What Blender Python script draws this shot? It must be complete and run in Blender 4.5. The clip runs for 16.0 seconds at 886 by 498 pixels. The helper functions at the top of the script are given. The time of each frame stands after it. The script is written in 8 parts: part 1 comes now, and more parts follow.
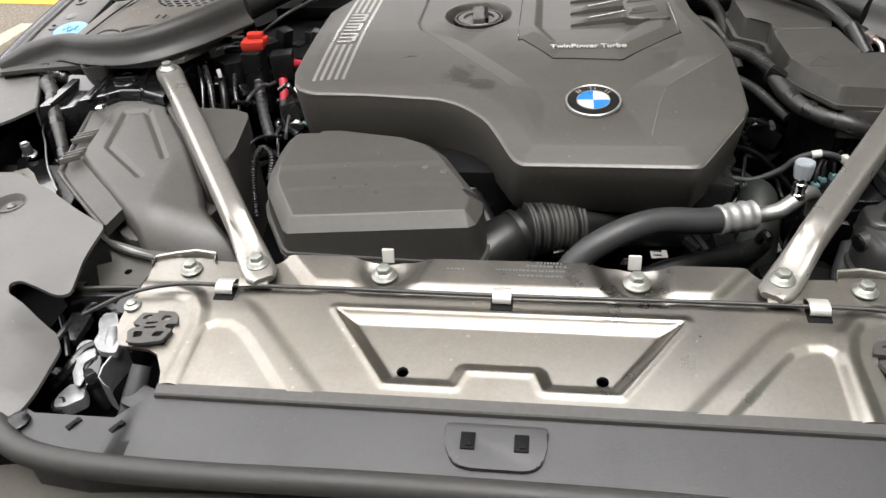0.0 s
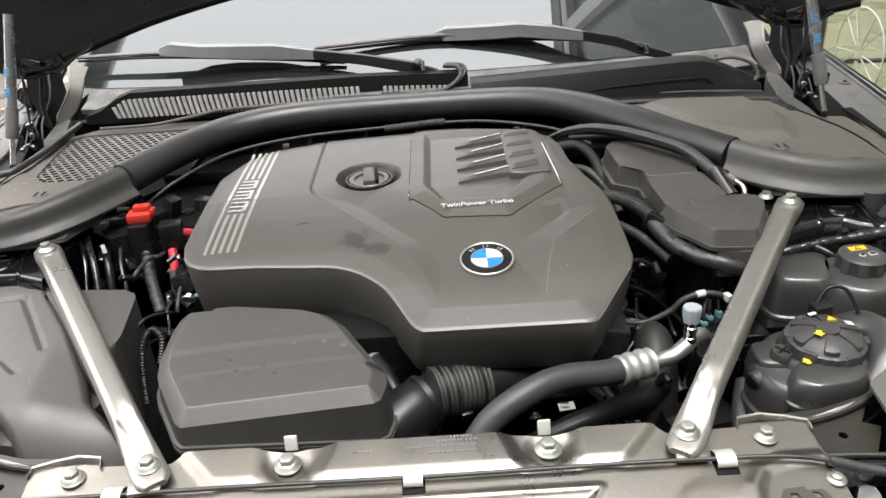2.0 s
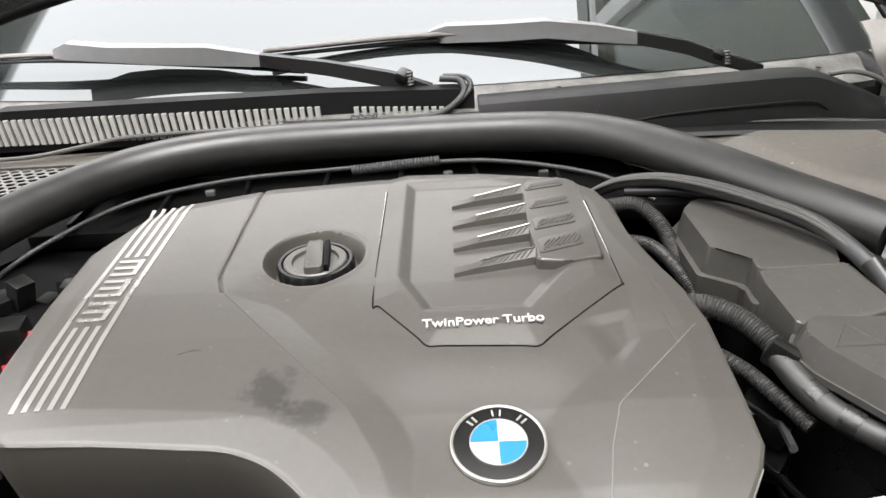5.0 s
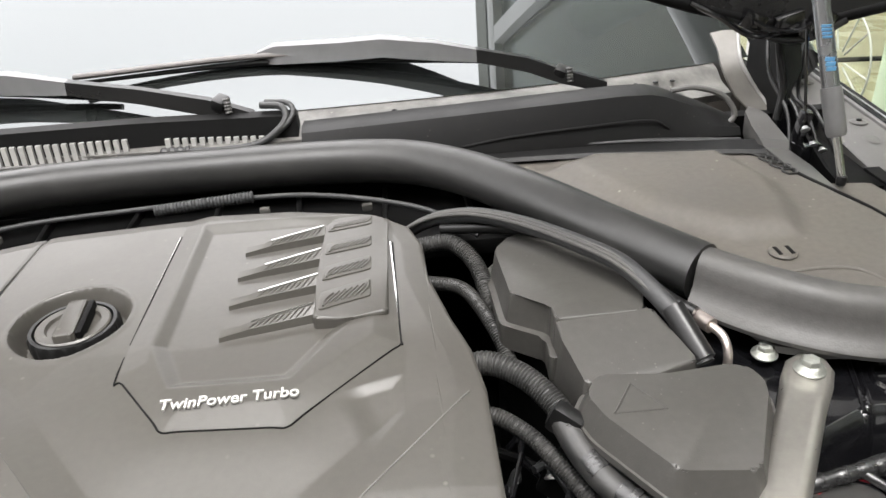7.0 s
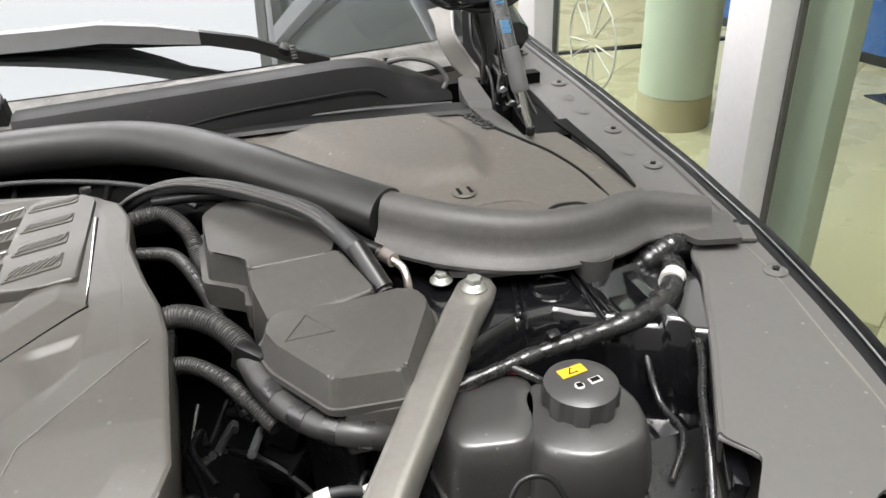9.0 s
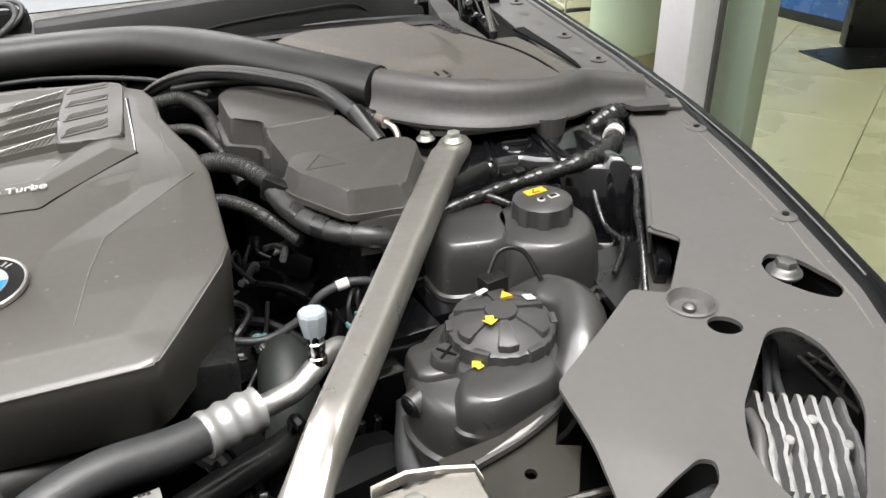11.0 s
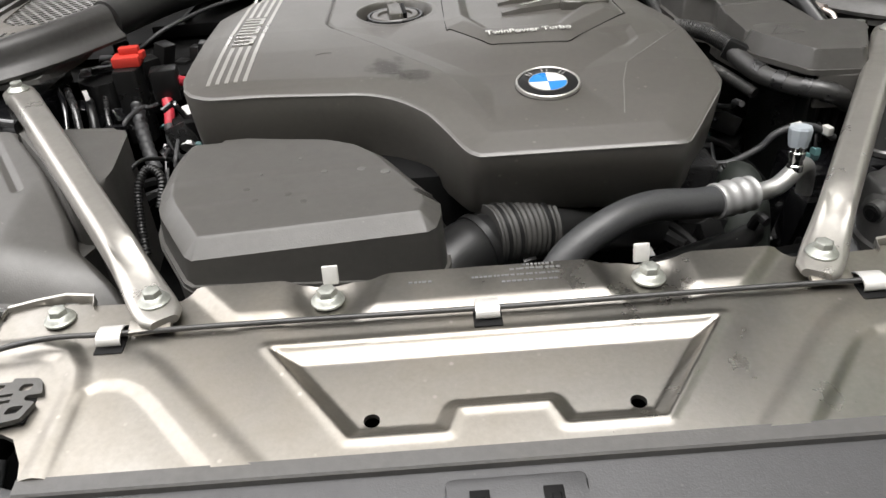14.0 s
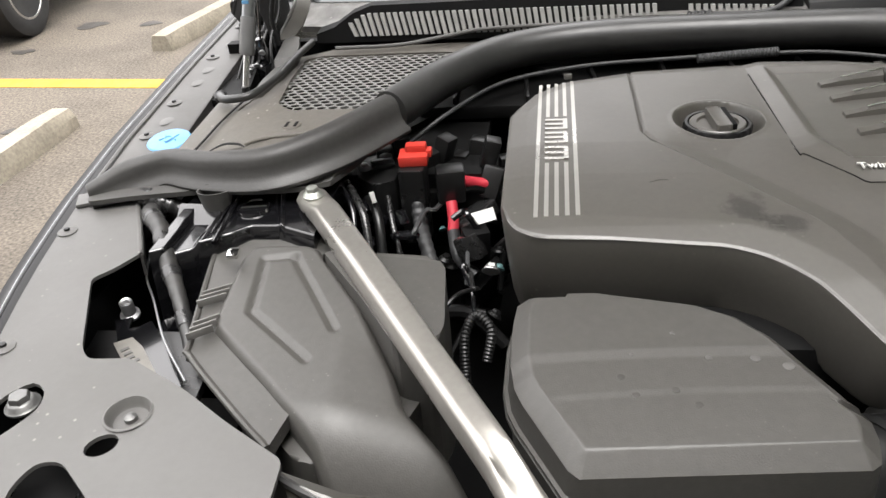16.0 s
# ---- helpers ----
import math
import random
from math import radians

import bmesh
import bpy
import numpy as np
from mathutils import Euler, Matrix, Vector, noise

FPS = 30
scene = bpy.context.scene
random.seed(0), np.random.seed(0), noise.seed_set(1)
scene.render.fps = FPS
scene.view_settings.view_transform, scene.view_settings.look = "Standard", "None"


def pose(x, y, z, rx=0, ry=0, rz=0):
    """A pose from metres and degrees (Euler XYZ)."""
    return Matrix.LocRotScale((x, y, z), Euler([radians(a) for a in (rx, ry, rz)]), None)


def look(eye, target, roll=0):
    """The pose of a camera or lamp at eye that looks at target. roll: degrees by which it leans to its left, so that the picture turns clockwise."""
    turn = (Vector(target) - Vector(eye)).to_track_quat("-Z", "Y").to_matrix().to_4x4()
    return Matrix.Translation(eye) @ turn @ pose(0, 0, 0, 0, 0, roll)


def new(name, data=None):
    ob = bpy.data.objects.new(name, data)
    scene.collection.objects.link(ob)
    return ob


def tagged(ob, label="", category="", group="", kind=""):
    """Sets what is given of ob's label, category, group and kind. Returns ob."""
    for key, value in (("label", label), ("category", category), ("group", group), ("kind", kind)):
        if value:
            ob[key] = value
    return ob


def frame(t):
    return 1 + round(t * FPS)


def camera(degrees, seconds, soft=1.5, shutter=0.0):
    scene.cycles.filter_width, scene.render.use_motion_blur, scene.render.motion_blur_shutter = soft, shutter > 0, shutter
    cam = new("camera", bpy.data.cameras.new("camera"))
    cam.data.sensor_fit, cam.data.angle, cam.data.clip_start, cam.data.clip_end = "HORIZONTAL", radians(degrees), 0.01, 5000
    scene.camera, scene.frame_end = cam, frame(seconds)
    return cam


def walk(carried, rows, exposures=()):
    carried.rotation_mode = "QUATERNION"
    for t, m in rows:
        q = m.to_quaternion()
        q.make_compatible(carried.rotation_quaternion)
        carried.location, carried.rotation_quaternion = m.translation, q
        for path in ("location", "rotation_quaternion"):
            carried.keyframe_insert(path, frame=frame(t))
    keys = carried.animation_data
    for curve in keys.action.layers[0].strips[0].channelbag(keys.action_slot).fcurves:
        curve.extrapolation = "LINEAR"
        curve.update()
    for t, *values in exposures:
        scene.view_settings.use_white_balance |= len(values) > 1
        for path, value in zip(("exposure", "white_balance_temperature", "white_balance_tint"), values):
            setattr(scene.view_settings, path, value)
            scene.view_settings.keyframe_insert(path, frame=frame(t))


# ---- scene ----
# ---- camera ----
cam = camera(61.5, 16.0)
ROWS = [
    (0.0, 0.0382, -0.0975, 1.4094, 52.56, 3.58, 7.23),
    (0.5, 0.0269, -0.1392, 1.4426, 55.71, 3.55, 4.59),
    (1.0, 0.0256, -0.1724, 1.4580, 58.40, 3.48, 1.97),
    (1.5, 0.0301, -0.1505, 1.4605, 60.25, 3.54, -0.07),
    (2.0, 0.0446, -0.0583, 1.4501, 61.22, 3.52, -1.33),
    (2.5, 0.1023, 0.0763, 1.4330, 61.60, 3.43, -1.77),
    (3.0, 0.1171, 0.1496, 1.4125, 61.81, 3.48, -1.56),
    (3.5, 0.1026, 0.2293, 1.3911, 61.82, 3.58, -1.14),
    (4.0, 0.0767, 0.2947, 1.3682, 61.67, 3.30, -0.59),
    (4.2, 0.0691, 0.3018, 1.3701, 60.99, 3.14, -0.25),
    (6.3, 0.0903, 0.4747, 1.3316, 61.04, 3.53, -0.87),
    (6.5, 0.1341, 0.4668, 1.3421, 60.89, 3.62, -1.59),
    (7.0, 0.2291, 0.4470, 1.3563, 60.70, 3.26, -4.43),
    (7.5, 0.3051, 0.4207, 1.3637, 60.49, 3.01, -7.95),
    (8.0, 0.3467, 0.4020, 1.3586, 60.49, 2.85, -11.62),
    (8.5, 0.3561, 0.3856, 1.3419, 60.50, 2.48, -15.14),
    (8.7, 0.3534, 0.3787, 1.3355, 60.57, 2.40, -16.31),
    (10.8, 0.2733, 0.2029, 1.2918, 59.15, 1.75, -21.30),
    (11.0, 0.2569, 0.1921, 1.2898, 58.75, 1.82, -21.32),
    (11.5, 0.2166, 0.1547, 1.2873, 57.82, 2.02, -20.80),
    (12.0, 0.1493, 0.1113, 1.2796, 57.13, 2.32, -19.27),
    (12.5, 0.0835, 0.0705, 1.2819, 56.83, 2.65, -16.43),
    (13.0, 0.0154, 0.0330, 1.2768, 56.81, 2.82, -12.29),
    (13.5, -0.0272, 0.0161, 1.2749, 56.86, 3.07, -7.40),
    (14.0, -0.0376, 0.0060, 1.2712, 57.05, 3.29, -2.53),
    (14.5, -0.0519, 0.0032, 1.2819, 57.10, 3.57, 1.45),
    (15.0, -0.0919, 0.0457, 1.3296, 57.51, 3.58, 4.25),
    (15.5, -0.1923, 0.1035, 1.3460, 57.57, 3.94, 6.10),
    (16.0, -0.2639, 0.1717, 1.3603, 57.58, 4.40, 6.99),
]
walk(cam, [(t, pose(x, y, z, rx, ry, rz)) for t, x, y, z, rx, ry, rz in ROWS],
     exposures=[(0.0, 1.05), (2.0, 1.28), (2.5, 1.47), (3.5, 1.62), (6.5, 1.65), (8.5, 1.65), (11.0, 1.58), (12.5, 1.42), (14.5, 1.15), (16.0, 1.2)])

# ---- light: bright overcast day, the open hood shades the bay ----
world = bpy.data.worlds.new("overcast")
scene.world = world
world.use_nodes = True
wn = world.node_tree
sky = wn.nodes.new("ShaderNodeTexSky")
sky.sky_type, sky.sun_disc = "NISHITA", False
sky.sun_elevation, sky.sun_rotation = radians(76), radians(155)
sky.air_density, sky.dust_density = 1.0, 4.0
pale = wn.nodes.new("ShaderNodeHueSaturation")
pale.inputs["Saturation"].default_value = 0.18
wn.links.new(sky.outputs[0], pale.inputs["Color"])
# cloud deck: brighter overhead than at the horizon
geo = wn.nodes.new("ShaderNodeTexCoord")
sep = wn.nodes.new("ShaderNodeSeparateXYZ")
wn.links.new(geo.outputs["Generated"], sep.inputs[0])
deck = wn.nodes.new("ShaderNodeMapRange")
deck.inputs["From Min"].default_value, deck.inputs["From Max"].default_value = 0.0, 0.9
deck.inputs["To Min"].default_value, deck.inputs["To Max"].default_value = 4.4, 10.6
wn.links.new(sep.outputs["Z"], deck.inputs["Value"])
cloud = wn.nodes.new("ShaderNodeVectorMath")
cloud.operation = "SCALE"
cloud.inputs[0].default_value = (1.0, 0.972, 0.968)
wn.links.new(deck.outputs[0], cloud.inputs["Scale"])
both = wn.nodes.new("ShaderNodeMix")
both.data_type = "RGBA"
both.inputs["Factor"].default_value = 0.75
wn.links.new(pale.outputs[0], both.inputs["A"])
wn.links.new(cloud.outputs[0], both.inputs["B"])
wn.links.new(both.outputs["Result"], wn.nodes["Background"].inputs["Color"])
wn.nodes["Background"].inputs["Strength"].default_value = 0.278
sun = new("sun", bpy.data.lights.new("sun", "SUN"))
sun.data.energy, sun.data.angle, sun.data.color = 1.05, radians(25), (1.0, 0.97, 0.94)
sun.matrix_world = look((0.6, -0.7, 6.5), (0, 0.6, 0.9))


# ---- materials ----
def material(name, color, rough=0.5, metal=0.0, grain=0.15, grain_scale=60.0, stain=0.15, stain_scale=6.0,
             bump=0.1, bump_scale=300.0, spec=0.5, coat=0.0, stain_color=None, rough_var=0.1, per_object=0.0, dust=0.0, dust_scale=90.0):
    """Principled surface with fine grain, larger stains and a fine relief, all in object metres."""
    m = bpy.data.materials.new(name)
    m.use_nodes = True
    nt = m.node_tree
    n, l = nt.nodes, nt.links
    b = n["Principled BSDF"]
    if metal < 0.5:
        color = tuple(c * 0.78 for c in color)
        stain_color = stain_color and tuple(c * 0.78 for c in stain_color)
    co = n.new("ShaderNodeTexCoord")
    fine = n.new("ShaderNodeTexNoise")
    fine.inputs["Scale"].default_value, fine.inputs["Detail"].default_value = grain_scale, 5
    big = n.new("ShaderNodeTexNoise")
    big.inputs["Scale"].default_value, big.inputs["Detail"].default_value = stain_scale, 6
    big.inputs["Roughness"].default_value = 0.62
    for tex in (fine, big):
        l.new(co.outputs["Object"], tex.inputs["Vector"])
    dark = stain_color or tuple(c * 0.55 for c in color)
    ramp = n.new("ShaderNodeMapRange")
    ramp.inputs["From Min"].default_value, ramp.inputs["From Max"].default_value = 0.42, 0.72
    ramp.inputs["To Max"].default_value = stain * 2.2
    l.new(big.outputs["Fac"], ramp.inputs["Value"])
    mix = n.new("ShaderNodeMix")
    mix.data_type = "RGBA"
    mix.inputs["A"].default_value, mix.inputs["B"].default_value = (*color, 1), (*dark, 1)
    l.new(ramp.outputs[0], mix.inputs["Factor"])
    gr = n.new("ShaderNodeMapRange")
    gr.inputs["From Min"].default_value, gr.inputs["From Max"].default_value = 0.25, 0.75
    gr.inputs["To Min"].default_value, gr.inputs["To Max"].default_value = 1 - grain, 1 + grain
    l.new(fine.outputs["Fac"], gr.inputs["Value"])
    mul = n.new("ShaderNodeVectorMath")
    mul.operation = "SCALE"
    l.new(mix.outputs["Result"], mul.inputs[0])
    l.new(gr.outputs[0], mul.inputs["Scale"])
    last = mul.outputs[0]
    if per_object:
        info = n.new("ShaderNodeObjectInfo")
        pr = n.new("ShaderNodeMapRange")
        pr.inputs["To Min"].default_value, pr.inputs["To Max"].default_value = 1 - per_object, 1 + per_object
        l.new(info.outputs["Random"], pr.inputs["Value"])
        mul2 = n.new("ShaderNodeVectorMath")
        mul2.operation = "SCALE"
        l.new(last, mul2.inputs[0])
        l.new(pr.outputs[0], mul2.inputs["Scale"])
        last = mul2.outputs[0]
    if dust:
        # sparse pale specks of settled dust
        cell = n.new("ShaderNodeTexVoronoi")
        cell.inputs["Scale"].default_value = dust_scale
        l.new(co.outputs["Object"], cell.inputs["Vector"])
        dot = n.new("ShaderNodeMapRange")
        dot.inputs["From Min"].default_value, dot.inputs["From Max"].default_value = 0.13, 0.05
        dot.inputs["To Max"].default_value = dust
        l.new(cell.outputs["Distance"], dot.inputs["Value"])
        pick = n.new("ShaderNodeMapRange")
        pick.inputs["From Min"].default_value, pick.inputs["From Max"].default_value = 0.50, 0.66
        l.new(big.outputs["Fac"], pick.inputs["Value"])
        both_ = n.new("ShaderNodeMath")
        both_.operation = "MULTIPLY"
        l.new(dot.outputs[0], both_.inputs[0])
        l.new(pick.outputs[0], both_.inputs[1])
        speck = n.new("ShaderNodeMix")
        speck.data_type = "RGBA"
        l.new(both_.outputs[0], speck.inputs["Factor"])
        l.new(last, speck.inputs["A"])
        speck.inputs["B"].default_value = (0.42, 0.40, 0.36, 1)
        last = speck.outputs["Result"]
    l.new(last, b.inputs["Base Color"])
    rr = n.new("ShaderNodeMapRange")
    rr.inputs["From Min"].default_value, rr.inputs["From Max"].default_value = 0.3, 0.7
    rr.inputs["To Min"].default_value, rr.inputs["To Max"].default_value = max(rough - rough_var, 0.02), min(rough + rough_var, 1)
    l.new(big.outputs["Fac"], rr.inputs["Value"])
    l.new(rr.outputs[0], b.inputs["Roughness"])
    b.inputs["Metallic"].default_value, b.inputs["Specular IOR Level"].default_value = metal, spec
    b.inputs["Coat Weight"].default_value = coat
    b.inputs["Coat Roughness"].default_value = 0.06
    if bump:
        tex = n.new("ShaderNodeTexNoise")
        tex.inputs["Scale"].default_value, tex.inputs["Detail"].default_value = bump_scale, 3
        l.new(co.outputs["Object"], tex.inputs["Vector"])
        bp = n.new("ShaderNodeBump")
        bp.inputs["Strength"].default_value, bp.inputs["Distance"].default_value = bump, 0.001
        l.new(tex.outputs["Fac"], bp.inputs["Height"])
        l.new(bp.outputs[0], b.inputs["Normal"])
    return m


COVER = material("matte_grey_plastic", (0.074, 0.069, 0.060), 0.42, spec=0.85, grain=0.09, grain_scale=160, stain=0.07, bump=0.10, bump_scale=900, rough_var=0.04, dust=0.25, dust_scale=60)
DUCT = material("black_moulded_plastic", (0.070, 0.067, 0.061), 0.45, spec=0.55, grain=0.10, grain_scale=140, stain=0.12, stain_scale=9, bump=0.16, bump_scale=700, rough_var=0.08, dust=0.22, dust_scale=130)
BLACK = material("black_plastic", (0.011, 0.011, 0.011), 0.34, spec=0.4, stain=0.1, bump=0.1)
# near-zero black: plain black parts, and shade put in as colour in recesses
DEEP = material("black_plastic_and_shade", (0.004, 0.004, 0.004), 0.6, spec=0.15, stain=0.1, bump=0.1)
TRIM = material("grey_trim_plastic", (0.116, 0.113, 0.108), 0.48, spec=0.48, grain=0.04, grain_scale=150, stain=0.10, stain_scale=6, bump=0.06, bump_scale=800, stain_color=(0.095, 0.092, 0.084), dust=0.45, dust_scale=70)
DUSTY = material("dusty_plastic", (0.102, 0.094, 0.082), 0.58, grain=0.12, grain_scale=150, stain=0.22, stain_scale=7, bump=0.15, bump_scale=800, stain_color=(0.15, 0.135, 0.11), dust=0.7, dust_scale=60)
RUBBER = material("rubber_seal", (0.026, 0.026, 0.025), 0.42, spec=0.62, rough_var=0.12, grain=0.2, stain=0.12, bump=0.1, bump_scale=500, stain_color=(0.055, 0.052, 0.048))
HOSE = material("rubber_hose", (0.042, 0.043, 0.044), 0.52, grain=0.15, grain_scale=200, stain=0.15, bump=0.2, bump_scale=500)
TANK = material("glossy_tank_plastic", (0.050, 0.049, 0.047), 0.33, spec=0.95, grain=0.12, grain_scale=140, stain=0.12, stain_scale=12, bump=0.12, bump_scale=500, rough_var=0.08, dust=0.4)
CONDUIT = material("worn_conduit_plastic", (0.028, 0.028, 0.027), 0.45, spec=0.6, grain=0.2, grain_scale=150, stain=0.2, stain_scale=30, bump=0.1, stain_color=(0.07, 0.066, 0.06))
GLOSS = material("black_car_paint", (0.006, 0.006, 0.007), 0.16, stain=0.1, bump=0.0, coat=0.8, rough_var=0.04, grain=0.1)
PAINT = material("dark_fender_paint", (0.006, 0.006, 0.007), 0.22, spec=0.22, stain=0.1, bump=0.0, rough_var=0.05, grain=0.1)
PRIMER = material("black_coated_metal", (0.018, 0.018, 0.018), 0.28, stain=0.2, bump=0.12, bump_scale=120, rough_var=0.1)
STEEL = material("stamped_steel", (0.262, 0.250, 0.226), 0.33, metal=0.97, grain=0.06, grain_scale=260, stain=0.34, stain_scale=9, bump=0.06, bump_scale=450, rough_var=0.10, stain_color=(0.185, 0.166, 0.136), dust=0.6, dust_scale=60)
BRACE = material("aluminium_tube", (0.375, 0.36, 0.33), 0.33, metal=0.74, grain=0.05, grain_scale=180, stain=0.22, stain_scale=24, bump=0.03, bump_scale=240, rough_var=0.09, stain_color=(0.29, 0.27, 0.24), dust=0.3, dust_scale=80)
ZINC = material("zinc_bolt", (0.37, 0.38, 0.345), 0.48, metal=0.80, grain=0.1, grain_scale=300, stain=0.15, stain_scale=80, bump=0.05)
FINALU = material("matt_cast_fins", (0.40, 0.40, 0.39), 0.6, metal=0.3, grain=0.12, grain_scale=200, stain=0.2, stain_scale=40, bump=0.3, bump_scale=500)
TAPE = material("shiny_loom_tape", (0.022, 0.022, 0.022), 0.27, spec=0.7, grain=0.2, grain_scale=200, stain=0.2, stain_scale=60, bump=0.4, bump_scale=220)
CASTALU = material("cast_aluminium", (0.60, 0.60, 0.585), 0.45, metal=1.0, grain=0.1, stain=0.15, stain_scale=60, bump=0.3, bump_scale=500)
GREYMETAL = material("galvanised_latch", (0.42, 0.42, 0.425), 0.40, metal=0.85, grain=0.1, stain=0.2, stain_scale=50, bump=0.2)
SILVER = material("silver_print", (0.40, 0.39, 0.365), 0.35, metal=0.6, grain=0.04, stain=0.05, bump=0.0)
CHROME = material("bright_chrome", (0.82, 0.82, 0.80), 0.12, metal=1.0, grain=0.02, stain=0.03, bump=0.0)
WHITE = material("white_plastic", (0.66, 0.65, 0.62), 0.45, grain=0.05, stain=0.1, stain_scale=40, bump=0.05)
PALE = material("pale_cap_plastic", (0.37, 0.41, 0.44), 0.4, grain=0.05, stain=0.1, stain_scale=60, bump=0.05)
BLUE = material("blue_enamel", (0.03, 0.22, 0.62), 0.3, grain=0.03, stain=0.03, bump=0.0)
SKYBLUE = material("light_blue_plastic", (0.16, 0.42, 0.72), 0.4, grain=0.06, stain=0.1, stain_scale=50, bump=0.05)
RED = material("red_plastic", (0.62, 0.045, 0.03), 0.45, grain=0.06, stain=0.12, stain_scale=60, bump=0.08)
REDTAPE = material("red_sleeve", (0.55, 0.03, 0.05), 0.5, grain=0.1, stain=0.15, stain_scale=80, bump=0.2)
YELLOW = material("yellow_label", (0.80, 0.50, 0.03), 0.5, grain=0.04, stain=0.05, bump=0.0)
BRIGHTYELLOW = material("yellow_arrow_print", (0.80, 0.66, 0.05), 0.5, grain=0.04, stain=0.05, bump=0.0)
TEAL = material("teal_connector", (0.11, 0.23, 0.23), 0.4, grain=0.06, stain=0.1, stain_scale=60, bump=0.05)
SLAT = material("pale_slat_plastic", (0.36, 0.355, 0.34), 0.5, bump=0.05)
MOULDGREY = material("grey_mesh_plastic", (0.14, 0.135, 0.125), 0.5, bump=0.05)
OLIVE = material("dark_olive_coating", (0.026, 0.024, 0.018), 0.38, spec=0.5, grain=0.15, stain=0.25, stain_scale=20, bump=0.1)
STRUTMETAL = material("satin_strut_cylinder", (0.40, 0.41, 0.42), 0.27, metal=0.9, grain=0.05, stain=0.12, stain_scale=20, bump=0.0)
CLIPSTEEL = material("pale_sprung_steel", (0.66, 0.65, 0.62), 0.42, metal=0.35, grain=0.05, stain=0.1, stain_scale=60, bump=0.03)
STRUTGREY = material("dark_strut_paint", (0.17, 0.17, 0.168), 0.42, spec=0.5, grain=0.06, stain=0.1, bump=0.0)
ASPHALT = material("parking_asphalt", (0.135, 0.113, 0.088), 0.9, grain=0.75, grain_scale=70, stain=0.4, stain_scale=1.1, bump=0.9, bump_scale=90, stain_color=(0.065, 0.057, 0.048), dust=0.8, dust_scale=45)
ROADPAINT = material("yellow_road_paint", (0.66, 0.37, 0.03), 0.75, grain=0.3, grain_scale=60, stain=0.35, stain_scale=5, bump=0.3, bump_scale=150)
CONCRETE = material("pale_concrete", (0.36, 0.32, 0.25), 0.9, grain=0.25, grain_scale=60, stain=0.3, stain_scale=5, bump=0.4, bump_scale=120)
TILE = material("beige_floor_tile", (0.80, 0.72, 0.50), 0.3, grain=0.04, stain=0.04, stain_scale=1.5, bump=0.015, per_object=0.04)
GROUT = material("tile_grout", (0.40, 0.365, 0.25), 0.9, bump=0.1)
COLUMN = material("pale_green_paint", (0.66, 0.71, 0.60), 0.6, grain=0.03, stain=0.06, stain_scale=3, bump=0.03)
BASECOAT = material("tan_column_base", (0.52, 0.45, 0.29), 0.5, grain=0.05, stain=0.1, bump=0.03)
FRAME = material("white_window_frame", (0.95, 0.95, 0.94), 0.4, grain=0.03, stain=0.06, stain_scale=4, bump=0.02)
WALLPAINT = material("showroom_wall_paint", (0.42, 0.44, 0.40), 0.8, grain=0.04, stain=0.08, stain_scale=1, bump=0.05)
TYRE = material("tyre_rubber", (0.025, 0.025, 0.025), 0.7, grain=0.15, stain=0.2, bump=0.2, bump_scale=100)
BLUECAR = material("blue_gloss_laminate", (0.01, 0.09, 0.36), 0.25, grain=0.03, stain=0.03, bump=0.0, coat=0.6)
LIP = material("dusty_cowl_sheet", (0.20, 0.195, 0.183), 0.40, grain=0.2, grain_scale=70, stain=0.45, stain_scale=16, bump=0.25, bump_scale=160, stain_color=(0.08, 0.077, 0.072), dust=0.8, dust_scale=50)
DIRTY_GLASS_EDGE = material("grey_cowl_sheet", (0.20, 0.19, 0.17), 0.5, grain=0.12, grain_scale=60, stain=0.3, stain_scale=14, bump=0.1, stain_color=(0.16, 0.15, 0.13))


def glass(name, color, mirror, clear):
    """Pane: a mirror share that grows towards grazing views, over clear or dark glass."""
    m = bpy.data.materials.new(name)
    m.use_nodes = True
    nt = m.node_tree
    n, l = nt.nodes, nt.links
    out = n["Material Output"]
    n.remove(n["Principled BSDF"])
    gl = n.new("ShaderNodeBsdfGlossy")
    gl.inputs["Color"].default_value, gl.inputs["Roughness"].default_value = (0.465, 0.49, 0.50, 1), 0.012
    under = n.new("ShaderNodeBsdfTransparent" if clear else "ShaderNodeBsdfDiffuse")
    under.inputs["Color"].default_value = (*color, 1)
    lw = n.new("ShaderNodeLayerWeight")
    lw.inputs["Blend"].default_value = 0.5
    power = n.new("ShaderNodeMath")
    power.operation = "POWER"
    power.inputs[1].default_value = 4.0
    l.new(lw.outputs["Facing"], power.inputs[0])
    share = n.new("ShaderNodeMapRange")
    share.inputs["To Min"].default_value, share.inputs["To Max"].default_value = mirror, 0.9
    l.new(power.outputs[0], share.inputs["Value"])
    mx = n.new("ShaderNodeMixShader")
    l.new(share.outputs[0], mx.inputs[0])
    l.new(under.outputs[0], mx.inputs[1])
    l.new(gl.outputs[0], mx.inputs[2])
    l.new(mx.outputs[0], out.inputs[0])
    return m


WINDSCREEN = glass("windscreen_glass", (0.03, 0.033, 0.032), 0.20, False)
PANE = glass("shop_window_glass", (0.93, 0.97, 0.93), 0.05, True)


